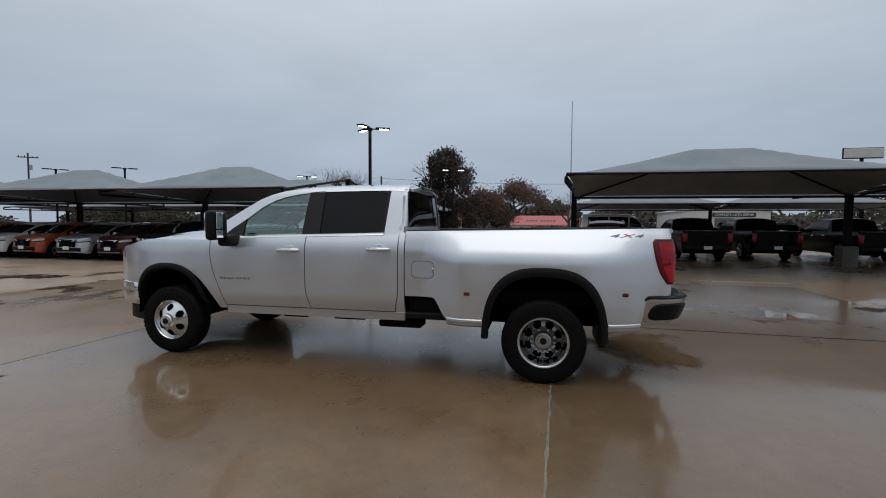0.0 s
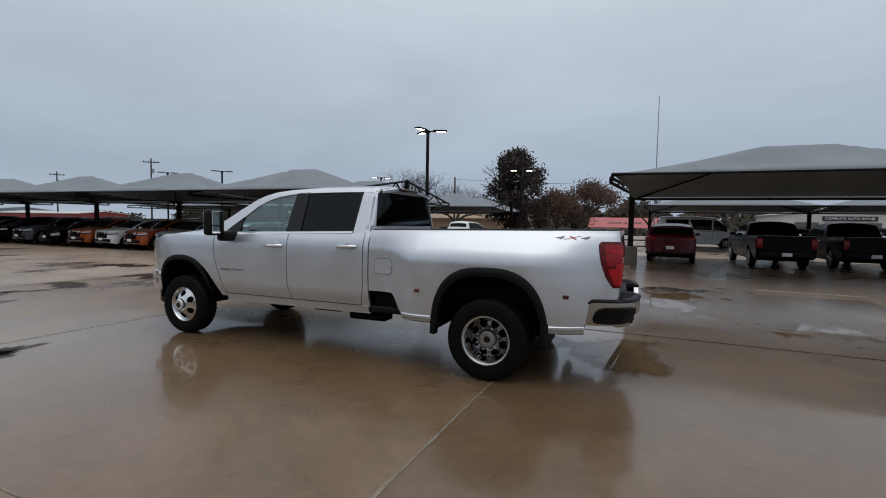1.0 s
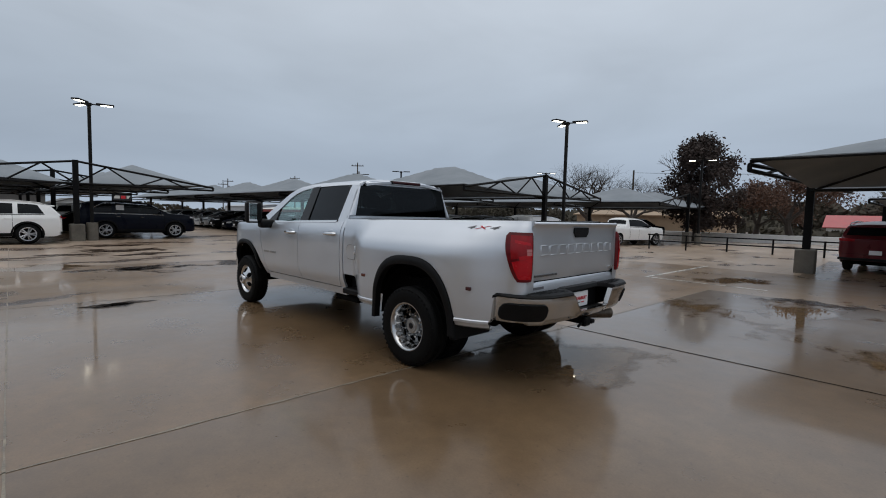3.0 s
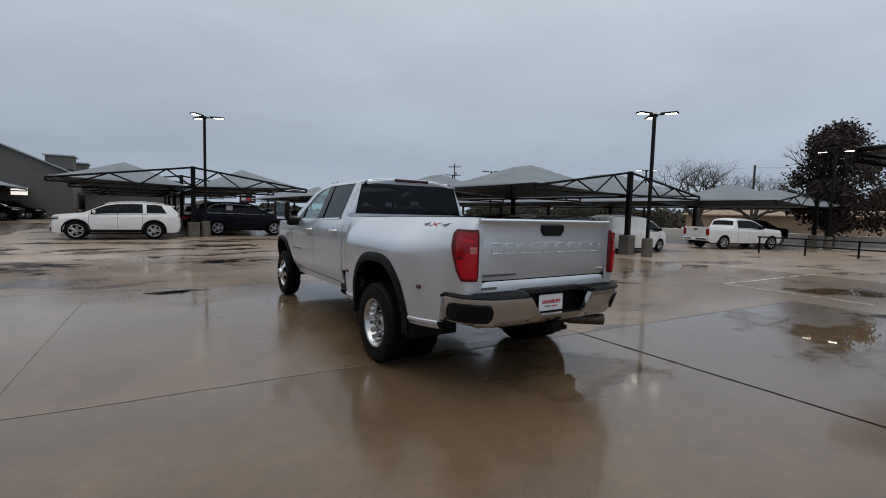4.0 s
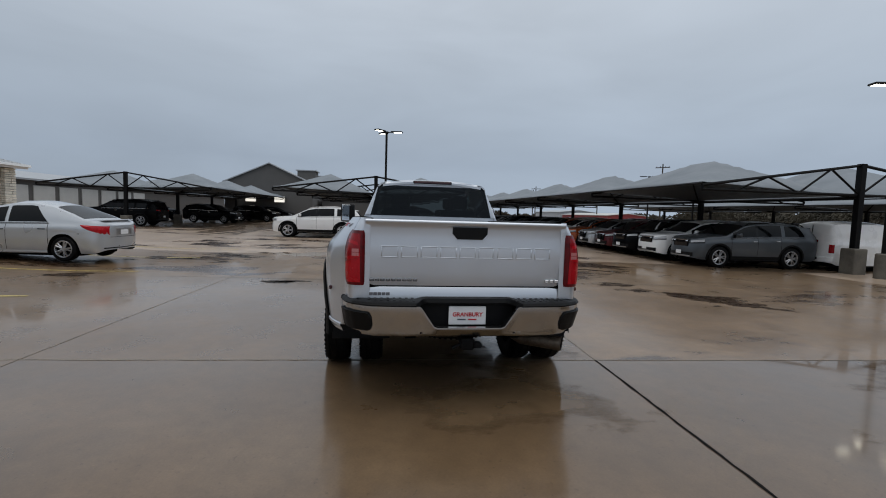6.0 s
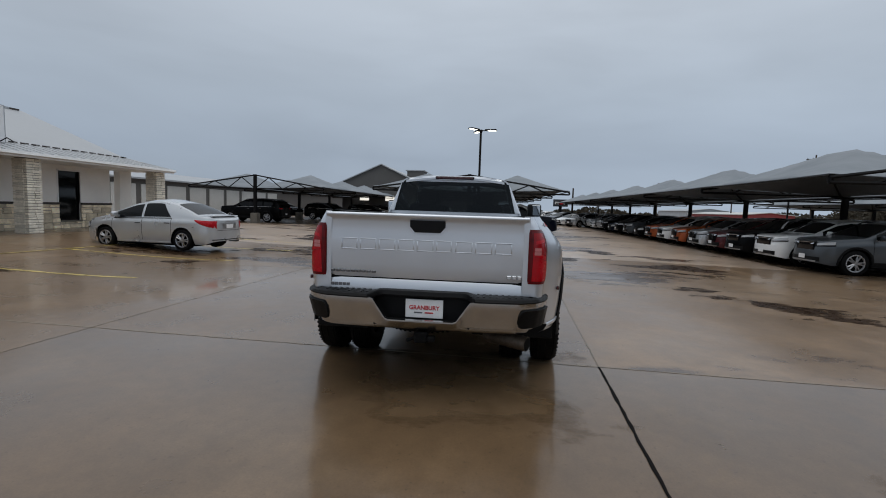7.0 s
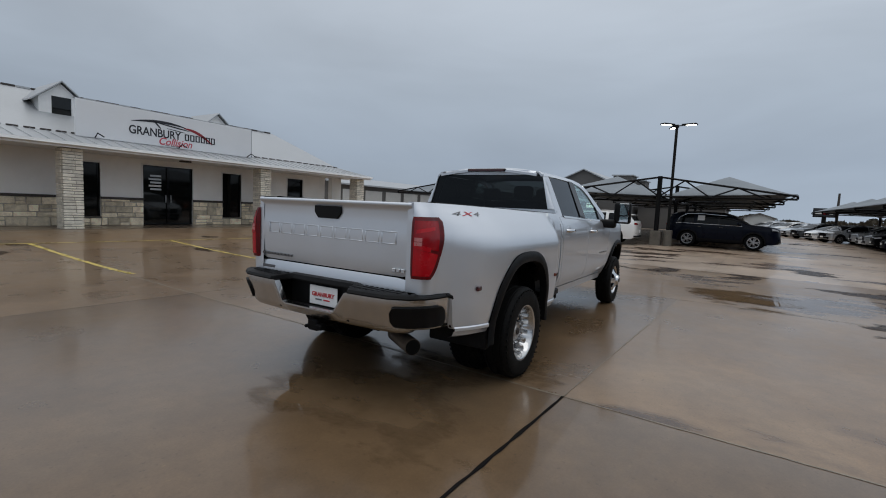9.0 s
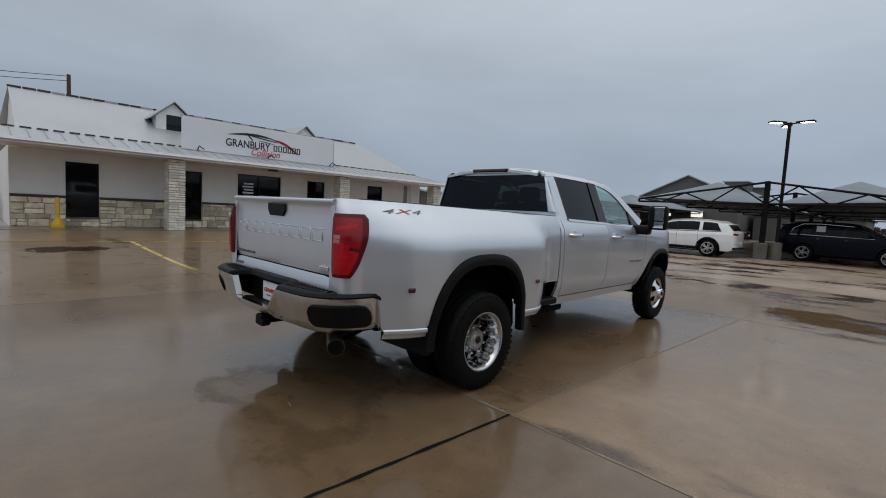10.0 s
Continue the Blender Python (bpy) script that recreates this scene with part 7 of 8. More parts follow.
# ---------------------------------------------------------------- trees, poles and what lies beyond the lot
BARK = surface("dark_bark", (0.055, 0.045, 0.038), 0.9, vary=0.3, scale=6, bump=0.5)
LEAF_OAK = surface("russet_oak_leaves", (0.030, 0.018, 0.014), 0.8, vary=0.45, scale=3, fine=20)
LEAF_BROWN = surface("dry_brown_leaves", (0.085, 0.042, 0.026), 0.85, vary=0.4, scale=3, fine=20)
LEAF_GREY = surface("winter_scrub", (0.052, 0.045, 0.031), 0.9, vary=0.45, scale=0.4, fine=6)
RED_ROOF = surface("red_metal_roof", (0.42, 0.09, 0.09), 0.45, vary=0.12, scale=1)
TAN_WALL = surface("tan_siding", (0.34, 0.25, 0.17), 0.8, vary=0.12, scale=1)
OFF_WHITE = surface("pale_siding", (0.55, 0.55, 0.53), 0.7, vary=0.08, scale=1)
GREY_SIDING = surface("grey_siding", (0.115, 0.11, 0.105), 0.8, vary=0.1, scale=1)
POLE_WOOD = surface("pole_wood", (0.06, 0.05, 0.042), 0.9, vary=0.2, scale=4)
LIT_PANEL = glow("lit_window", (1.0, 0.95, 0.85), 0.9)


def grow(bm, base, direction, length, radius, depth, rnd, tips, spread, shrink):
    pts = [base]
    d = direction.normalized()
    p = base.copy()
    for k in range(3):
        d = (d + Vector((rnd.uniform(-1, 1), rnd.uniform(-1, 1), rnd.uniform(-0.4, 0.8))) * 0.14).normalized()
        p = p + d * length / 3
        pts.append(p.copy())
    sides = 7 if depth > 4 else (5 if depth > 2 else 3)
    add_path(bm, pts, [radius, radius * 0.85, radius * 0.70, radius * 0.55], sides)
    if depth == 0:
        tips.append((p, d))
        return
    if depth <= 2:
        tips.append((p, d))
    n = 3 if depth > 3 else rnd.choice((2, 3))
    for i in range(n):
        a = 2 * math.pi * (i + rnd.random() * 0.7) / n
        q = d.orthogonal().normalized()
        q.rotate(Matrix.Rotation(a, 3, d))
        nd = (d + q * rnd.uniform(0.55, 1.05) * spread + Vector((0, 0, 0.10))).normalized()
        start = pts[-1] if i == 0 or depth < 3 else pts[-1].lerp(pts[-2], rnd.random() * 0.8)
        grow(bm, start, nd, length * rnd.uniform(shrink - 0.08, shrink + 0.08), radius * 0.54, depth - 1, rnd, tips, spread, shrink)


def leaf_cloud(points, count, size, rnd, reach):
    """Many small folded leaves round the given twigs."""
    bm = bmesh.new()
    for _ in range(count):
        c, d = rnd.choice(points)
        p = c + Vector((rnd.gauss(0, 1), rnd.gauss(0, 1), rnd.gauss(0, 0.8))) * reach
        u = Vector((rnd.uniform(-1, 1), rnd.uniform(-1, 1), rnd.uniform(-1, 1))).normalized()
        v = u.orthogonal().normalized()
        s = size * rnd.uniform(0.6, 1.4)
        a, b, e, f = bm.verts.new(p - u * s), bm.verts.new(p + v * s * 0.5), bm.verts.new(p + u * s), bm.verts.new(p - v * s * 0.5 + Vector((0, 0, s * 0.2)))
        bm.faces.new((a, b, e, f))
    return bm


def tree(x, y, height, label, seed, trunk=0.2, spread=0.75, depth=5, shrink=0.72, first=0.32, leaves=0, leaf_mat=None, leaf=0.14, reach=0.35, squeeze=1.0, clumps=0, crown_r=3.0):
    rnd = random.Random(seed)
    t = thing("tree", pose(x, y, gz(x, y) - 0.05), label, "tree")
    bm = bmesh.new()
    tips = []
    grow(bm, Vector((0, 0, 0)), Vector((0, 0, 1)), height * first, trunk, depth, rnd, tips, spread, shrink)
    top = max(v.co.z for v in bm.verts)
    k = height / top
    m = Matrix.Diagonal((k * squeeze, k * squeeze, k, 1))
    bm.transform(m)
    part("trunk", bm, BARK, t, "bare branching trunk and limbs", smooth=True)
    if leaves:
        pts = [(m @ c, d) for c, d in tips]
        if clumps:
            # an ovoid crown of ragged clumps with gaps between them
            pts = []
            for _ in range(clumps):
                zz = rnd.random()
                rad = crown_r * (math.sin(math.pi * min(0.98, 0.16 + 0.80 * zz)) ** 0.75) * (1.05 - 0.25 * zz)
                a = rnd.uniform(0, 2 * math.pi)
                rad *= 0.80 + 0.22 * math.sin(3 * a + 7 * zz) + 0.14 * math.sin(5 * a - 11 * zz)
                q = rad * rnd.random() ** 0.42
                pts.append((Vector((q * math.cos(a), q * math.sin(a), height * (0.17 + 0.80 * zz))), None))
        part("crown", leaf_cloud(pts, leaves, leaf, rnd, reach), leaf_mat, t, "thinning autumn leaves")
    return t


tree(-9.3, 47.5, 9.2, "tall oak holding dark russet winter leaves", 11, 0.24, 0.62, 5, 0.74, 0.20, 13500, LEAF_OAK, 0.15, 0.40, 0.95, clumps=105, crown_r=3.8)
tree(-2.8, 50.0, 6.0, "low spreading tree with thin brown leaves", 4, 0.20, 0.95, 5, 0.72, 0.22, 7000, LEAF_BROWN, 0.11, 0.42, 1.2)
tree(-6.2, 55.0, 5.4, "low tree with dry brown leaves", 9, 0.18, 0.9, 5, 0.72, 0.22, 6000, LEAF_BROWN, 0.11, 0.42, 1.15)
tree(-24.2, 57.0, 9.0, "broad bare winter tree behind the lot", 7, 0.26, 0.95, 7, 0.78, 0.16, squeeze=1.35)
tree(-20.0, 60.0, 7.6, "bare winter tree behind the lot", 21, 0.22, 0.95, 7, 0.78, 0.16, squeeze=1.3)
tree(3.8, 62.0, 6.2, "small bare tree behind the far canopy", 5, 0.18, 0.9, 6, 0.72, 0.25, squeeze=1.1)
tree(9.5, 66.0, 5.4, "small bare tree with brown tufts", 15, 0.18, 0.9, 5, 0.72, 0.25, 900, LEAF_BROWN, 0.15, 0.4, 1.1)
tree(15.5, 78.0, 7.6, "bare tree near the repair shop", 25, 0.2, 0.9, 6, 0.72, 0.25, squeeze=1.2)
tree(-30.0, -38.0, 6.5, "bare tree past the shop", 31, 0.2, 0.9, 6, 0.72, 0.25, squeeze=1.2)
tree(-36.0, -42.0, 6.8, "bare tree past the shop", 33, 0.2, 0.9, 6, 0.72, 0.25, squeeze=1.2)


def far_woods():
    """Scrub and woods along the far side of the road."""
    rnd = random.Random(77)
    bm = bmesh.new()
    for k in range(15000):
        f = rnd.random()
        x = -95 + 190 * f
        y = 84 + rnd.uniform(0, 14)
        wave = 3.3 + 1.5 * math.sin(x * 0.13) + 0.9 * math.sin(x * 0.37 + 1) + 0.5 * math.sin(x * 0.9) + 1.1 * smoothstep(20, 45, x) - 1.1 * smoothstep(-20, -50, x)
        wave *= 1 - 0.85 * smoothstep(-9.5, -7.0, x) * (1 - smoothstep(8.0, 10.5, x))
        z = rnd.random() ** 0.8 * wave * (0.9 + 0.25 * rnd.random())
        s = rnd.uniform(0.25, 0.75)
        u = Vector((rnd.uniform(-1, 1), rnd.uniform(-0.5, 0.5), rnd.uniform(-1, 1))).normalized() * s
        v = u.orthogonal().normalized() * s * 0.7
        p = Vector((x, y, z))
        bm.faces.new([bm.verts.new(q) for q in (p - u, p - v, p + u, p + v)])
    ob = link_mesh("far_woods", bm, LEAF_GREY)
    tagged(ob, "grey-brown winter scrub and woods beyond the lot", "woods", kind="stuff")


far_woods()


def ridge_woods():
    """Taller dark woods far behind the red roof."""
    rnd = random.Random(19)
    bm = bmesh.new()
    for k in range(9000):
        x = -44 + 74 * rnd.random()
        y = 146 + rnd.uniform(0, 12)
        wave = (7.4 + 1.3 * math.sin(x * 0.21) + 0.9 * math.sin(x * 0.55 + 1) + 0.5 * math.sin(x * 1.3)) * (1 - 0.55 * smoothstep(6, 16, x))
        z = rnd.random() ** 0.8 * wave * (0.9 + 0.2 * rnd.random())
        s = rnd.uniform(0.35, 0.95)
        u = Vector((rnd.uniform(-1, 1), rnd.uniform(-0.5, 0.5), rnd.uniform(-1, 1))).normalized() * s
        v = u.orthogonal().normalized() * s * 0.7
        p = Vector((x, y, z))
        bm.faces.new([bm.verts.new(q) for q in (p - u, p - v, p + u, p + v)])
    ob = link_mesh("ridge_woods", bm, LEAF_GREY)
    tagged(ob, "dark winter woods far behind a red-roofed building", "woods", kind="stuff")


ridge_woods()


def pipe_rail():
    fence = thing("pipe_rail", pose(-7.0, 30.6, gz(0, 30) + 0.0), "low black steel pipe rail at the edge of the lot", "fence")
    for k in range(6):
        x = 2.05 * k
        part("rail_post", add_tube(bmesh.new(), (x, 0, -0.1), (x, 0, 0.80), 0.045, n=8), BLACK_STEEL, fence, smooth=True)
    for z in (0.40, 0.76):
        part("rail", add_tube(bmesh.new(), (-0.1, 0, z), (10.35, 0, z), 0.035, n=8), BLACK_STEEL, fence, smooth=True)


pipe_rail()


def low_hedge():
    rnd = random.Random(5)
    bm = bmesh.new()
    for k in range(26000):
        x = -64 + 37 * rnd.random()
        y = 52 + rnd.uniform(0, 3)
        z = rnd.random() ** 0.85 * (2.75 + 0.35 * math.sin(x * 0.31) + 0.25 * math.sin(x * 0.9) + 0.15 * math.sin(x * 2.3))
        s = rnd.uniform(0.08, 0.20)
        u = Vector((rnd.uniform(-1, 1), rnd.uniform(-0.5, 0.5), rnd.uniform(-1, 1))).normalized() * s
        v = u.orthogonal().normalized() * s * 0.7
        p = Vector((x, y, z))
        bm.faces.new([bm.verts.new(q) for q in (p - u, p - v, p + u, p + v)])
    ob = link_mesh("scrub_hedge", bm, LEAF_GREY)
    tagged(ob, "dull brown winter scrub along the lot's edge", "hedge", kind="stuff")


low_hedge()


def utility_pole(x, y, height, arm=True, turn=0.0, label="wooden utility pole with a crossarm"):
    p = thing("utility_pole", pose(x, y, -0.1, 0, 0, turn), label, "pole", "utility poles")
    part("pole", add_tube(bmesh.new(), (0, 0, 0), (0, 0, height), 0.16, 0.11, 8), POLE_WOOD, p, smooth=True)
    if arm:
        part("crossarm", box(-1.3, 1.3, -0.06, 0.06, height - 0.75, height - 0.60), POLE_WOOD, p)
        for k in (-1.1, -0.4, 0.5, 1.1):
            part("insulator", add_tube(bmesh.new(), (k, 0, height - 0.60), (k, 0, height - 0.42), 0.05, n=6), BLACK_STEEL, p)
        part("transformer", add_tube(bmesh.new(), (0.3, 0, height - 2.6), (0.3, 0, height - 1.8), 0.22, n=10), DULL_ALLOY, p, smooth=True)


utility_pole(-77.0, 58.5, 12.1, True, 40)
utility_pole(-118.0, 48.0, 9.6, True, 60)
utility_pole(-132.0, 52.0, 9.5, True, 60)
utility_pole(-110.0, 62.0, 11.0, True, 60)
utility_pole(-21.0, 61.5, 8.0, False, 0, "plain wooden pole beside bare trees")
utility_pole(-1.75, -30.0, 9.2, False, 0, "wooden service pole behind the shop")
utility_pole(-66.0, 18.6, 5.2, False, 0, "thin pole at the end of the lot")


def wire(name, a, b, sag, label):
    pts = []
    a, b = Vector(a), Vector(b)
    for i in range(13):
        f = i / 12
        q = a.lerp(b, f)
        q.z -= sag * 4 * f * (1 - f)
        pts.append(q)
    ob = link_mesh(name, add_path(bmesh.new(), pts, 0.018, 4), BLACK_STEEL)
    tagged(ob, label, "wire")


wire("power_wire", (-1.75, -30, 9.0), (28, -38, 9.6), 0.9, "black power wire running from the service pole")
wire("power_wire", (-1.75, -30, 8.7), (28, -38, 9.2), 1.0, "black power wire running from the service pole")
wire("power_wire", (-21.0, 61.5, 7.6), (30, 66, 7.4), 0.8, "black power wire along the far road")


def mast():
    m = thing("radio_mast", pose(5.3, 81.0, 0), "thin pale radio mast beyond the lot", "mast")
    part("mast_pole", add_tube(bmesh.new(), (0, 0, 0), (0, 0, 21.7), 0.12, 0.06, 8), DULL_ALLOY, m, smooth=True)
    part("mast_base", box(-0.3, 0.3, -0.3, 0.3, -0.1, 0.4, 0.03), BLOCK, m)


mast()


def gabled_house(name, x0, x1, y0, y1, z_eave, z_ridge, wall, roof, label, along="x", over=0.3):
    """A plain gabled building; the ridge runs along x or y."""
    h = thing(name, pose(0, 0, 0), label, "building")
    part("wall_block", box(x0, x1, y0, y1, -0.2, z_eave), wall, h)
    if along == "x":
        ym = (y0 + y1) / 2
        for x in (x0, x1):
            bm = bmesh.new()
            bm.faces.new([bm.verts.new(q) for q in ((x, y0, z_eave), (x, y1, z_eave), (x, ym, z_ridge))])
            part("gable", bm, wall, h)
        for s, ye in ((-1, y0 - over), (1, y1 + over)):
            drop = (z_ridge - z_eave) * over / (ym - y0)
            part("roof_slope", flange(grid_sheet([[(x0 - over, ym, z_ridge + 0.06), (x1 + over, ym, z_ridge + 0.06)], [(x0 - over, ye, z_eave - drop + 0.06), (x1 + over, ye, z_eave - drop + 0.06)]]), Vector((0, 0, -0.14))), roof, h)
    else:
        xm = (x0 + x1) / 2
        for y in (y0, y1):
            bm = bmesh.new()
            bm.faces.new([bm.verts.new(q) for q in ((x0, y, z_eave), (x1, y, z_eave), (xm, y, z_ridge))])
            part("gable", bm, wall, h)
        for s, xe in ((-1, x0 - over), (1, x1 + over)):
            drop = (z_ridge - z_eave) * over / (xm - x0)
            part("roof_slope", flange(grid_sheet([[(xm, y0 - over, z_ridge + 0.06), (xm, y1 + over, z_ridge + 0.06)], [(xe, y0 - over, z_eave - drop + 0.06), (xe, y1 + over, z_eave - drop + 0.06)]]), Vector((0, 0, -0.14))), roof, h)
    return h


barn = gabled_house("showroom", -78.0, -55.0, -13.0, -2.6, 4.65, 7.0, GREY_SIDING, ROOF_METAL, "grey-sided gabled showroom with a pale roof", "x", 0.25)
for y in (-10.6, -7.2):
    part("lit_window", box(-54.99, -54.95, y, y + 1.2, 2.25, 2.95), LIT_PANEL, barn, "lit window")
for k, x in enumerate((-61.0, -66.0)):
    part("roof_monitor", box(x - 1.6, x + 1.6, -5.2 + 0.5 * k, -2.9 + 0.8 * k, 5.2, 6.55 - 0.35 * k), GREY_SIDING, barn)
    part("monitor_roof", box(x - 1.8, x + 1.8, -5.4 + 0.5 * k, -2.7 + 0.8 * k, 6.56 - 0.35 * k, 6.68 - 0.35 * k), ROOF_METAL, barn)

garage = gabled_house("service_garage", -84.0, -27.0, -31.0, -22.0, 3.3, 4.1, GREY_SIDING, ROOF_METAL, "long low service garage with white doors", "x", 0.5)
for k in range(9):
    part("garage_door", box(-29.9 - 3.1 * k, -27.4 - 3.1 * k, -21.99, -21.93, 0.0, 2.75), OFF_WHITE, garage, "white roll-up door")
red_house = gabled_house("red_roof_house", -7.5, 8.5, 128.0, 138.0, 1.4, 3.7, OFF_WHITE, RED_ROOF, "low building with a red metal roof", "x", 0.6)
for k in range(9):
    x0 = -3.2 + 0.85 * k + (0.5 if k > 3 else 0.0)
    part("roof_letter_bar", moved(box(x0, x0 + 0.55, -0.02, 0.02, -0.32, 0.32), pose(0, 129.8, 2.40, -65, 0, 0)), DARK_BAND, red_house)
gabled_house("tan_warehouse", -30.0, -11.5, 64.0, 72.0, 2.3, 2.9, TAN_WALL, TAN_WALL, "long low tan metal warehouse", "x", 0.4)
repair = gabled_house("repair_shop", 19.5, 30.4, 70.0, 84.0, 3.4, 4.3, OFF_WHITE, ROOF_METAL, "white metal repair shop with a dark sign band", "y", 0.2)
band = part("sign_band", box(23.3, 28.6, 69.90, 69.98, 2.60, 3.15), SIGN_BLACK, repair, "dark sign band with white letters")
bm = text_mesh("COMPLETE AUTO REPAIR", 0.5, 0.01)
xs = [v.co.x for v in bm.verts]
scaled(bm, 4.8 / (max(xs) - min(xs)), 1, 0.8)
bm.transform(Matrix.Translation((25.95, 69.87, 2.87)))
part("lettering", bm, STICKER, band)
for x in (20.6, 23.6, 26.6):
    part("bay_door", box(x, x + 2.4, 69.93, 69.98, 0.0, 2.4), GREY_SIDING, repair)

wall = thing("concrete_barrier", pose(0, 0, 0), "low pale concrete barrier along the lot's edge", "barrier")
part("barrier_wall", box(-45.0, 1.5, 49.6, 49.9, -0.2, 0.62, 0.03), WHITE_TRIM, wall)


def billboard(x, y, z, wide, high, mat, label, turn=0.0):
    b = thing("billboard", pose(x, y, 0, 0, 0, turn), label, "billboard")
    part("panel", box(-wide / 2, wide / 2, -0.2, 0.2, z, z + high, 0.03), mat, b)
    part("panel_frame", box(-wide / 2 - 0.15, wide / 2 + 0.15, 0.2, 0.35, z - 0.15, z + high + 0.15), BLACK_STEEL, b)
    part("mast_pole", add_tube(bmesh.new(), (0, 0.5, 0), (0, 0.5, z + high * 0.5), 0.3, n=10), BLACK_STEEL, b)
    return b


billboard(58.2, 100.0, 13.9, 6.2, 1.7, OFF_WHITE, "pale billboard high beyond the canopies")
road_sign = billboard(-92.0, 20.5, 2.75, 2.6, 1.15, SIGN_BLACK, "dark roadside sign with red and white panels on a pole", 80)
for x0, x1, mat in ((-1.1, -0.3, OFF_WHITE), (-0.15, 0.5, PLATE_RED), (0.65, 1.15, OFF_WHITE)):
    for yy in (-0.22, 0.36):
        part("sign_bar", box(x0, x1, yy - 0.01, yy + 0.01, 3.05, 3.55), mat, road_sign)
BLUE_GREY = surface("pale_blue_siding", (0.42, 0.45, 0.48), 0.7, vary=0.1, scale=1)
RED_SIDING = surface("red_siding", (0.30, 0.05, 0.05), 0.6, vary=0.15, scale=1)
gabled_house("red_storefront", -128.0, -100.0, 60.0, 70.0, 2.2, 2.7, RED_SIDING, OFF_WHITE, "low red and white storefront across the road", "x", 0.4)
gabled_house("white_warehouse", -152.0, -130.0, 60.0, 72.0, 2.9, 3.6, BLUE_GREY, ROOF_METAL, "pale metal warehouse across the road", "x", 0.3)
gabled_house("service_building", -82.0, -60.0, -2.0, 7.6, 2.9, 3.3, GREY_SIDING, GREY_SIDING, "long dark service building behind the middle canopy", "x", 0.3)
gabled_house("cream_office", -84.0, -74.0, 9.6, 13.2, 2.0, 2.6, OFF_WHITE, GREY_SIDING, "low cream office at the end of the lot", "x", 0.3)


def west_woods():
    """Low trees and clutter on the western skyline."""
    rnd = random.Random(41)
    bm = bmesh.new()
    for k in range(9000):
        y = -60 + 190 * rnd.random()
        x = -185 + rnd.uniform(-8, 8)
        z = rnd.random() ** 0.8 * (2.4 + 0.9 * math.sin(y * 0.17) + 0.6 * math.sin(y * 0.6))
        s = rnd.uniform(0.25, 0.7)
        u = Vector((rnd.uniform(-0.5, 0.5), rnd.uniform(-1, 1), rnd.uniform(-1, 1))).normalized() * s
        v = u.orthogonal().normalized() * s * 0.7
        p = Vector((x, y, z))
        bm.faces.new([bm.verts.new(q) for q in (p - u, p - v, p + u, p + v)])
    ob = link_mesh("far_woods", bm, LEAF_GREY)
    tagged(ob, "low grey winter trees on the western skyline", "woods", kind="stuff")


west_woods()
car("pickup", 5.6, -15.5, 0, "red", "dark red pickup parked past the shop", "parked cars", plate=False)

# ---------------------------------------------------------------- paving slabs, joints and painted lines
SLAB_X, SLAB_Y = 5.85, 5.95
LEAN_A = -0.045


def lot(u, v):
    """Lot coordinates, in slabs from the crossing by the rear axle, to the world."""
    x, y = u * SLAB_X, v * SLAB_Y
    return 0.38 + x - LEAN_A * y, 8.01 + y + LEAN_A * x


def slab(u, v):
    gap = 0.0025
    n = 8
    bm = bmesh.new()
    gx, gy = gap / SLAB_X, gap / SLAB_Y
    rows = []
    for j in range(n + 1):
        row = []
        for i in range(n + 1):
            x, y = lot(u + gx + (1 - 2 * gx) * i / n, v + gy + (1 - 2 * gy) * j / n)
            row.append((x, y, gz(x, y)))
        rows.append(row)
    bm = grid_sheet(rows)
    es = [e for e in bm.edges if len(e.link_faces) == 1]
    r = bmesh.ops.extrude_edge_only(bm, edges=es)
    for g in r["geom"]:
        if isinstance(g, bmesh.types.BMVert):
            g.co.z -= 0.04
    me = bpy.data.meshes.new("slab")
    bmesh.ops.recalc_face_normals(bm, faces=bm.faces)
    for f in bm.faces:
        f.smooth = abs(f.normal.z) > 0.5
    for e in bm.edges:
        if e.calc_face_angle(0.0) > 0.8:
            e.smooth = False
    bm.to_mesh(me)
    bm.free()
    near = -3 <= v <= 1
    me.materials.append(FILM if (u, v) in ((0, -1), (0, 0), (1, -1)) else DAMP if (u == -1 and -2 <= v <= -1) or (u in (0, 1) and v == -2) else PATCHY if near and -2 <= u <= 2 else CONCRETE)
    ob = new("slab", me)
    ob.parent = GROUND


for u in range(-6, 4):
    for v in range(-3, 4):
        slab(u, v)


def strip(name, pts, width, mat, lift=0.003, jag=0.0):
    """A painted or sealed line on the ground through the given points."""
    rnd = random.Random(len(pts) * 7 + int(pts[0][0] * 13))
    fine = []
    for (xa, ya), (xb, yb) in zip(pts, pts[1:]):
        n = max(2, int(math.hypot(xb - xa, yb - ya) / 0.12))
        fine += [(xa + (xb - xa) * i / n, ya + (yb - ya) * i / n) for i in range(n)]
    fine.append(pts[-1])
    dx, dy = pts[-1][0] - pts[0][0], pts[-1][1] - pts[0][1]
    d = math.hypot(dx, dy)
    nx, ny = -dy / d, dx / d
    rows = []
    for x, y in fine:
        a = width / 2 * (1 + jag * rnd.uniform(-1, 1))
        b = width / 2 * (1 + jag * rnd.uniform(-1, 1))
        rows.append([(x + nx * a, y + ny * a, gz(x, y) + lift), (x - nx * b, y - ny * b, gz(x, y) + lift)])
    ob = link_mesh(name, grid_sheet(rows), mat)
    ob.parent = GROUND
    return ob


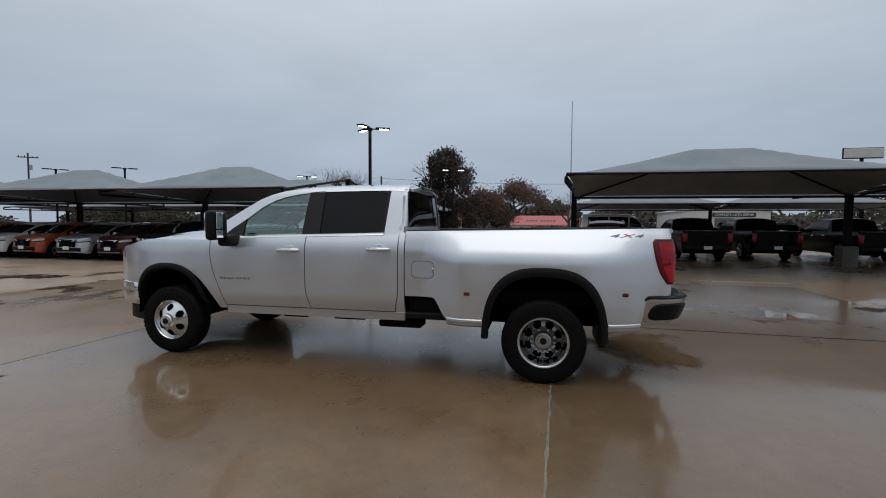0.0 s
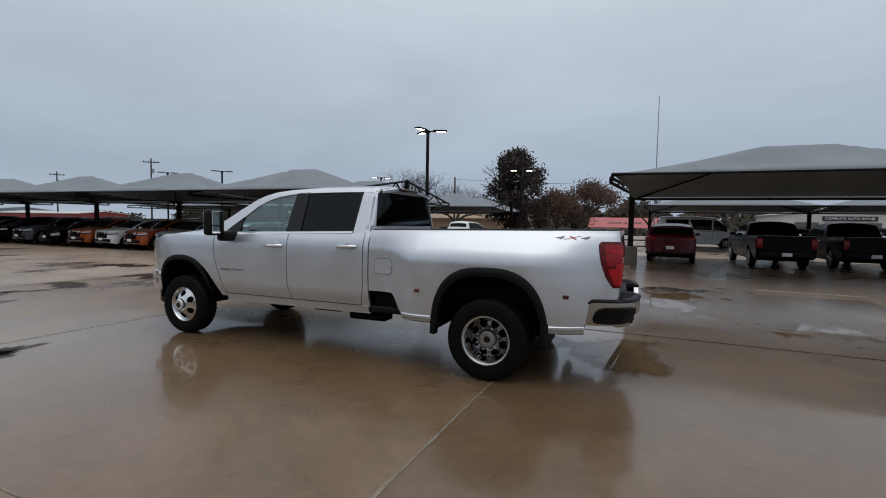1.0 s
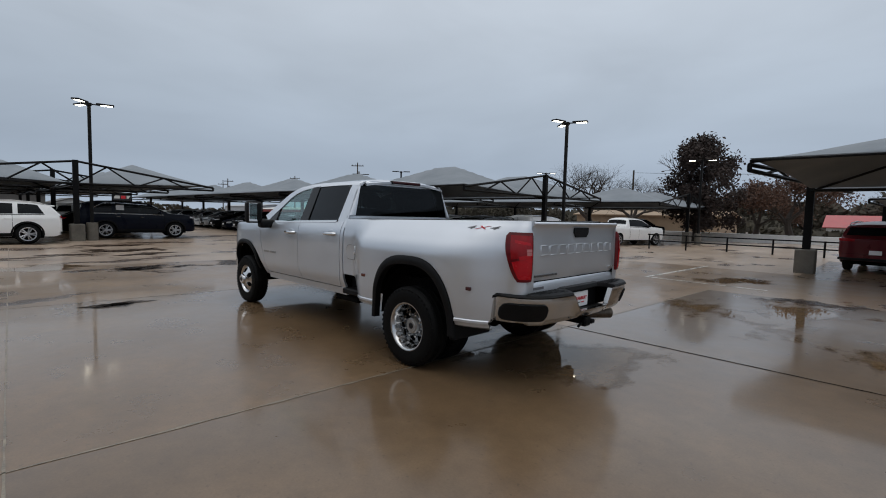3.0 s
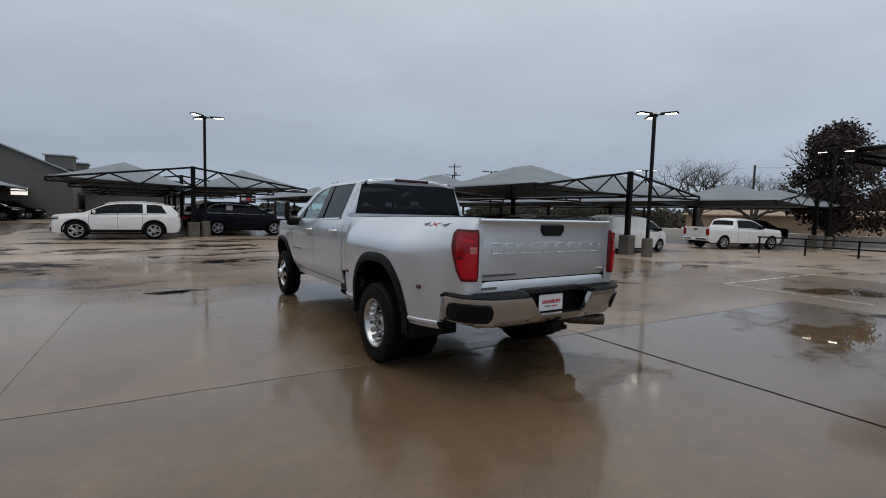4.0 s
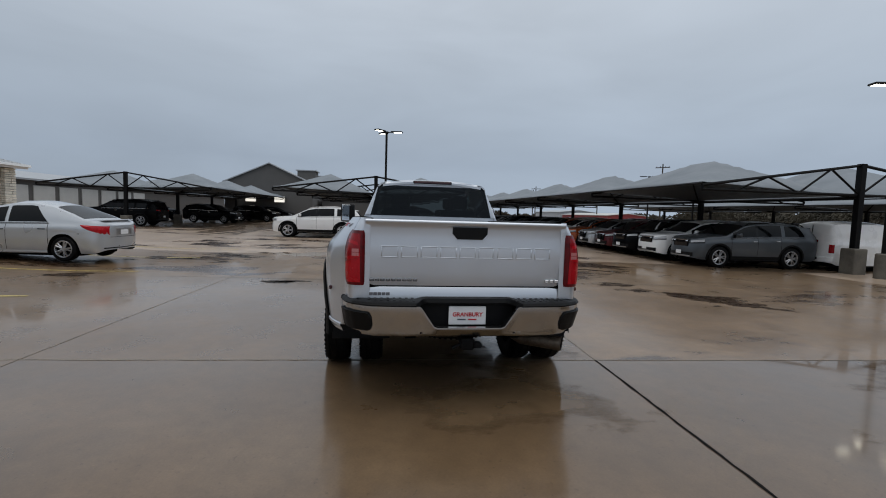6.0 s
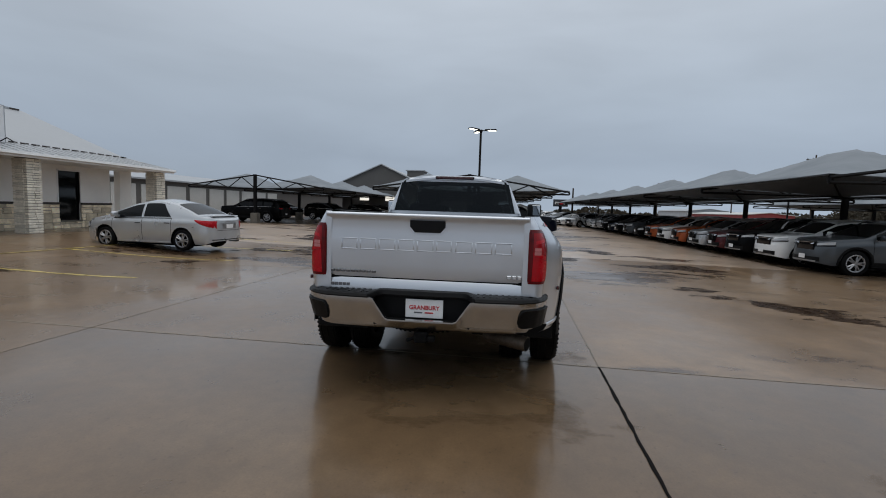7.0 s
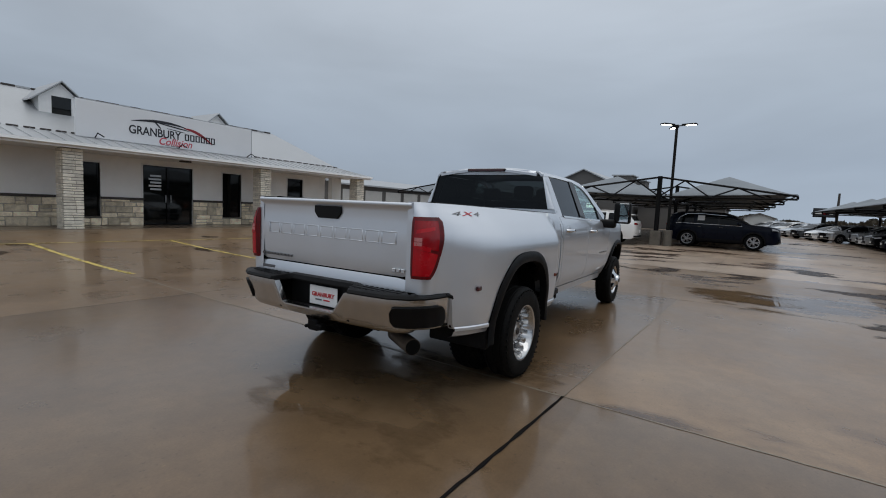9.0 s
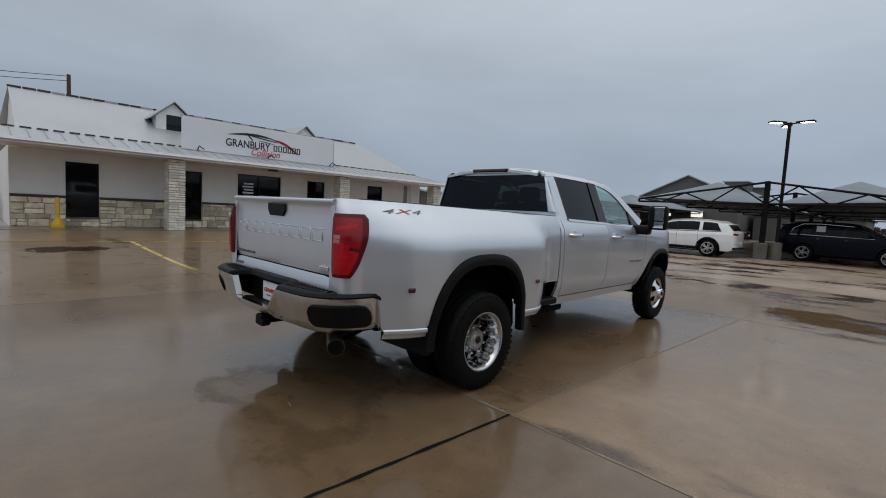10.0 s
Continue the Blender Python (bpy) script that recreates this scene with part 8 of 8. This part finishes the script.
# open black joint and paler sealed joints
strip("open_joint", [lot(0.0, 0.0), lot(3.0, 0.0)], 0.026, JOINT_DARK, jag=0.5)
strip("joint", [lot(-5.0, 0.0), lot(0.0, 0.0)], 0.012, JOINT_PALE, jag=0.6)
strip("joint", [lot(0.0, -3.0), lot(0.0, -0.0)], 0.022, JOINT_PALE, jag=0.7)
strip("joint", [lot(0.0, 0.0), lot(0.0, 3.0)], 0.016, JOINT_PALE, jag=0.7)
strip("joint", [lot(-1.0, -3.0), lot(-1.0, 3.0)], 0.016, JOINT_PALE, jag=0.7)
strip("joint", [lot(-4.0, -1.0), lot(2.0, -1.0)], 0.012, JOINT_PALE, jag=0.7)
# parking lines by the shop and by the canopy
strip("yellow_line", [(4.5, -5.55), (-14.0, -3.95)], 0.10, YELLOW, 0.005, jag=0.25)
for k in range(5):
    x = 0.0 - 3.12 * k
    strip("yellow_line", [(x, -5.10 + 0.27 * k), (x - 0.12 - 0.08 * k, -0.35 + 0.2 * k)], 0.10, YELLOW, 0.005, jag=0.3)
strip("white_line", [(-1.25, 15.2), (1.6, 15.0)], 0.10, WHITE_LINE, 0.005, jag=0.4)
strip("white_line", [(-1.25, 15.2), (-1.1, 20.5)], 0.10, WHITE_LINE, 0.005, jag=0.4)
strip("white_line", [(4.5, 14.6), (6.8, 14.5)], 0.10, WHITE_LINE, 0.005, jag=0.4)


def wet_shade_patch(x, y, rx, ry, name="wet_shade_patch", mat=SOAKED_SHADE):
    """A soaked or shade-dark patch, or a shallow puddle; its material breaks it up."""
    bm = bmesh.new()
    n = 48
    rings = []
    for f in (1.0, 0.5):
        ring = []
        for i in range(n):
            a = 2 * math.pi * i / n
            px, py = x + 1.5 * rx * f * math.cos(a), y + 1.5 * ry * f * math.sin(a)
            ring.append(bm.verts.new((px, py, gz(px, py) + 0.0025)))
        rings.append(ring)
    mid = bm.verts.new((x, y, gz(x, y) + 0.0025))
    for i in range(n):
        j = (i + 1) % n
        bm.faces.new((rings[0][i], rings[0][j], rings[1][j], rings[1][i]))
        bm.faces.new((rings[1][i], rings[1][j], mid))
    ob = link_mesh(name, bm, mat)
    ob.parent = GROUND


# soaked patches; two paint the shade under the sedan and the white suv
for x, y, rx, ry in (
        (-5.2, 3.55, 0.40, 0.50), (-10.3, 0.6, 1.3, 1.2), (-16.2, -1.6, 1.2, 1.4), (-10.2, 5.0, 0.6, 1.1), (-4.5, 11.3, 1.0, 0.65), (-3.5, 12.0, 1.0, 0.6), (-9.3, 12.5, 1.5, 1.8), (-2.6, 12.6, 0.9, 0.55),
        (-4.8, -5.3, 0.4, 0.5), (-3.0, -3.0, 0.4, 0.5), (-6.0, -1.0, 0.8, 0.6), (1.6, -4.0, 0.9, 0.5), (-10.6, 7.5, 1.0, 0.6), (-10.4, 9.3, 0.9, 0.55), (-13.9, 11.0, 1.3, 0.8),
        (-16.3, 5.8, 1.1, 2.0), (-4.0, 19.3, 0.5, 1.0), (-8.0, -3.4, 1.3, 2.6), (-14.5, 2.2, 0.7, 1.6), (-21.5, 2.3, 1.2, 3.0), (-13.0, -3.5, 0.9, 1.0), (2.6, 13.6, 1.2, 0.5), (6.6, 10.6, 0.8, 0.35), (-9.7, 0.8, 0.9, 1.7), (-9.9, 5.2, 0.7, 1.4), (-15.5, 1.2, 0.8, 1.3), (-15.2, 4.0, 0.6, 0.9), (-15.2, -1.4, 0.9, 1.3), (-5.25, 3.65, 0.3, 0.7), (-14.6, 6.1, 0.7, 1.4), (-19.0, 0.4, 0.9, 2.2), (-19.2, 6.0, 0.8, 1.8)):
    wet_shade_patch(x, y, rx, ry)
for x, y, rx, ry in ((2.2, 11.8, 1.5, 2.6), (0.9, 6.9, 1.5, 1.3), (4.6, 9.6, 1.2, 1.1), (-6.5, 9.4, 1.6, 1.2), (-11.5, 3.0, 1.4, 1.6), (0.5, 16.5, 1.6, 1.1)):
    wet_shade_patch(x, y, rx, ry, "puddle", POOL)


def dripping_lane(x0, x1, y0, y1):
    """A dark sheet laid under a canopy: the canopy's shade put into the ground's colour."""
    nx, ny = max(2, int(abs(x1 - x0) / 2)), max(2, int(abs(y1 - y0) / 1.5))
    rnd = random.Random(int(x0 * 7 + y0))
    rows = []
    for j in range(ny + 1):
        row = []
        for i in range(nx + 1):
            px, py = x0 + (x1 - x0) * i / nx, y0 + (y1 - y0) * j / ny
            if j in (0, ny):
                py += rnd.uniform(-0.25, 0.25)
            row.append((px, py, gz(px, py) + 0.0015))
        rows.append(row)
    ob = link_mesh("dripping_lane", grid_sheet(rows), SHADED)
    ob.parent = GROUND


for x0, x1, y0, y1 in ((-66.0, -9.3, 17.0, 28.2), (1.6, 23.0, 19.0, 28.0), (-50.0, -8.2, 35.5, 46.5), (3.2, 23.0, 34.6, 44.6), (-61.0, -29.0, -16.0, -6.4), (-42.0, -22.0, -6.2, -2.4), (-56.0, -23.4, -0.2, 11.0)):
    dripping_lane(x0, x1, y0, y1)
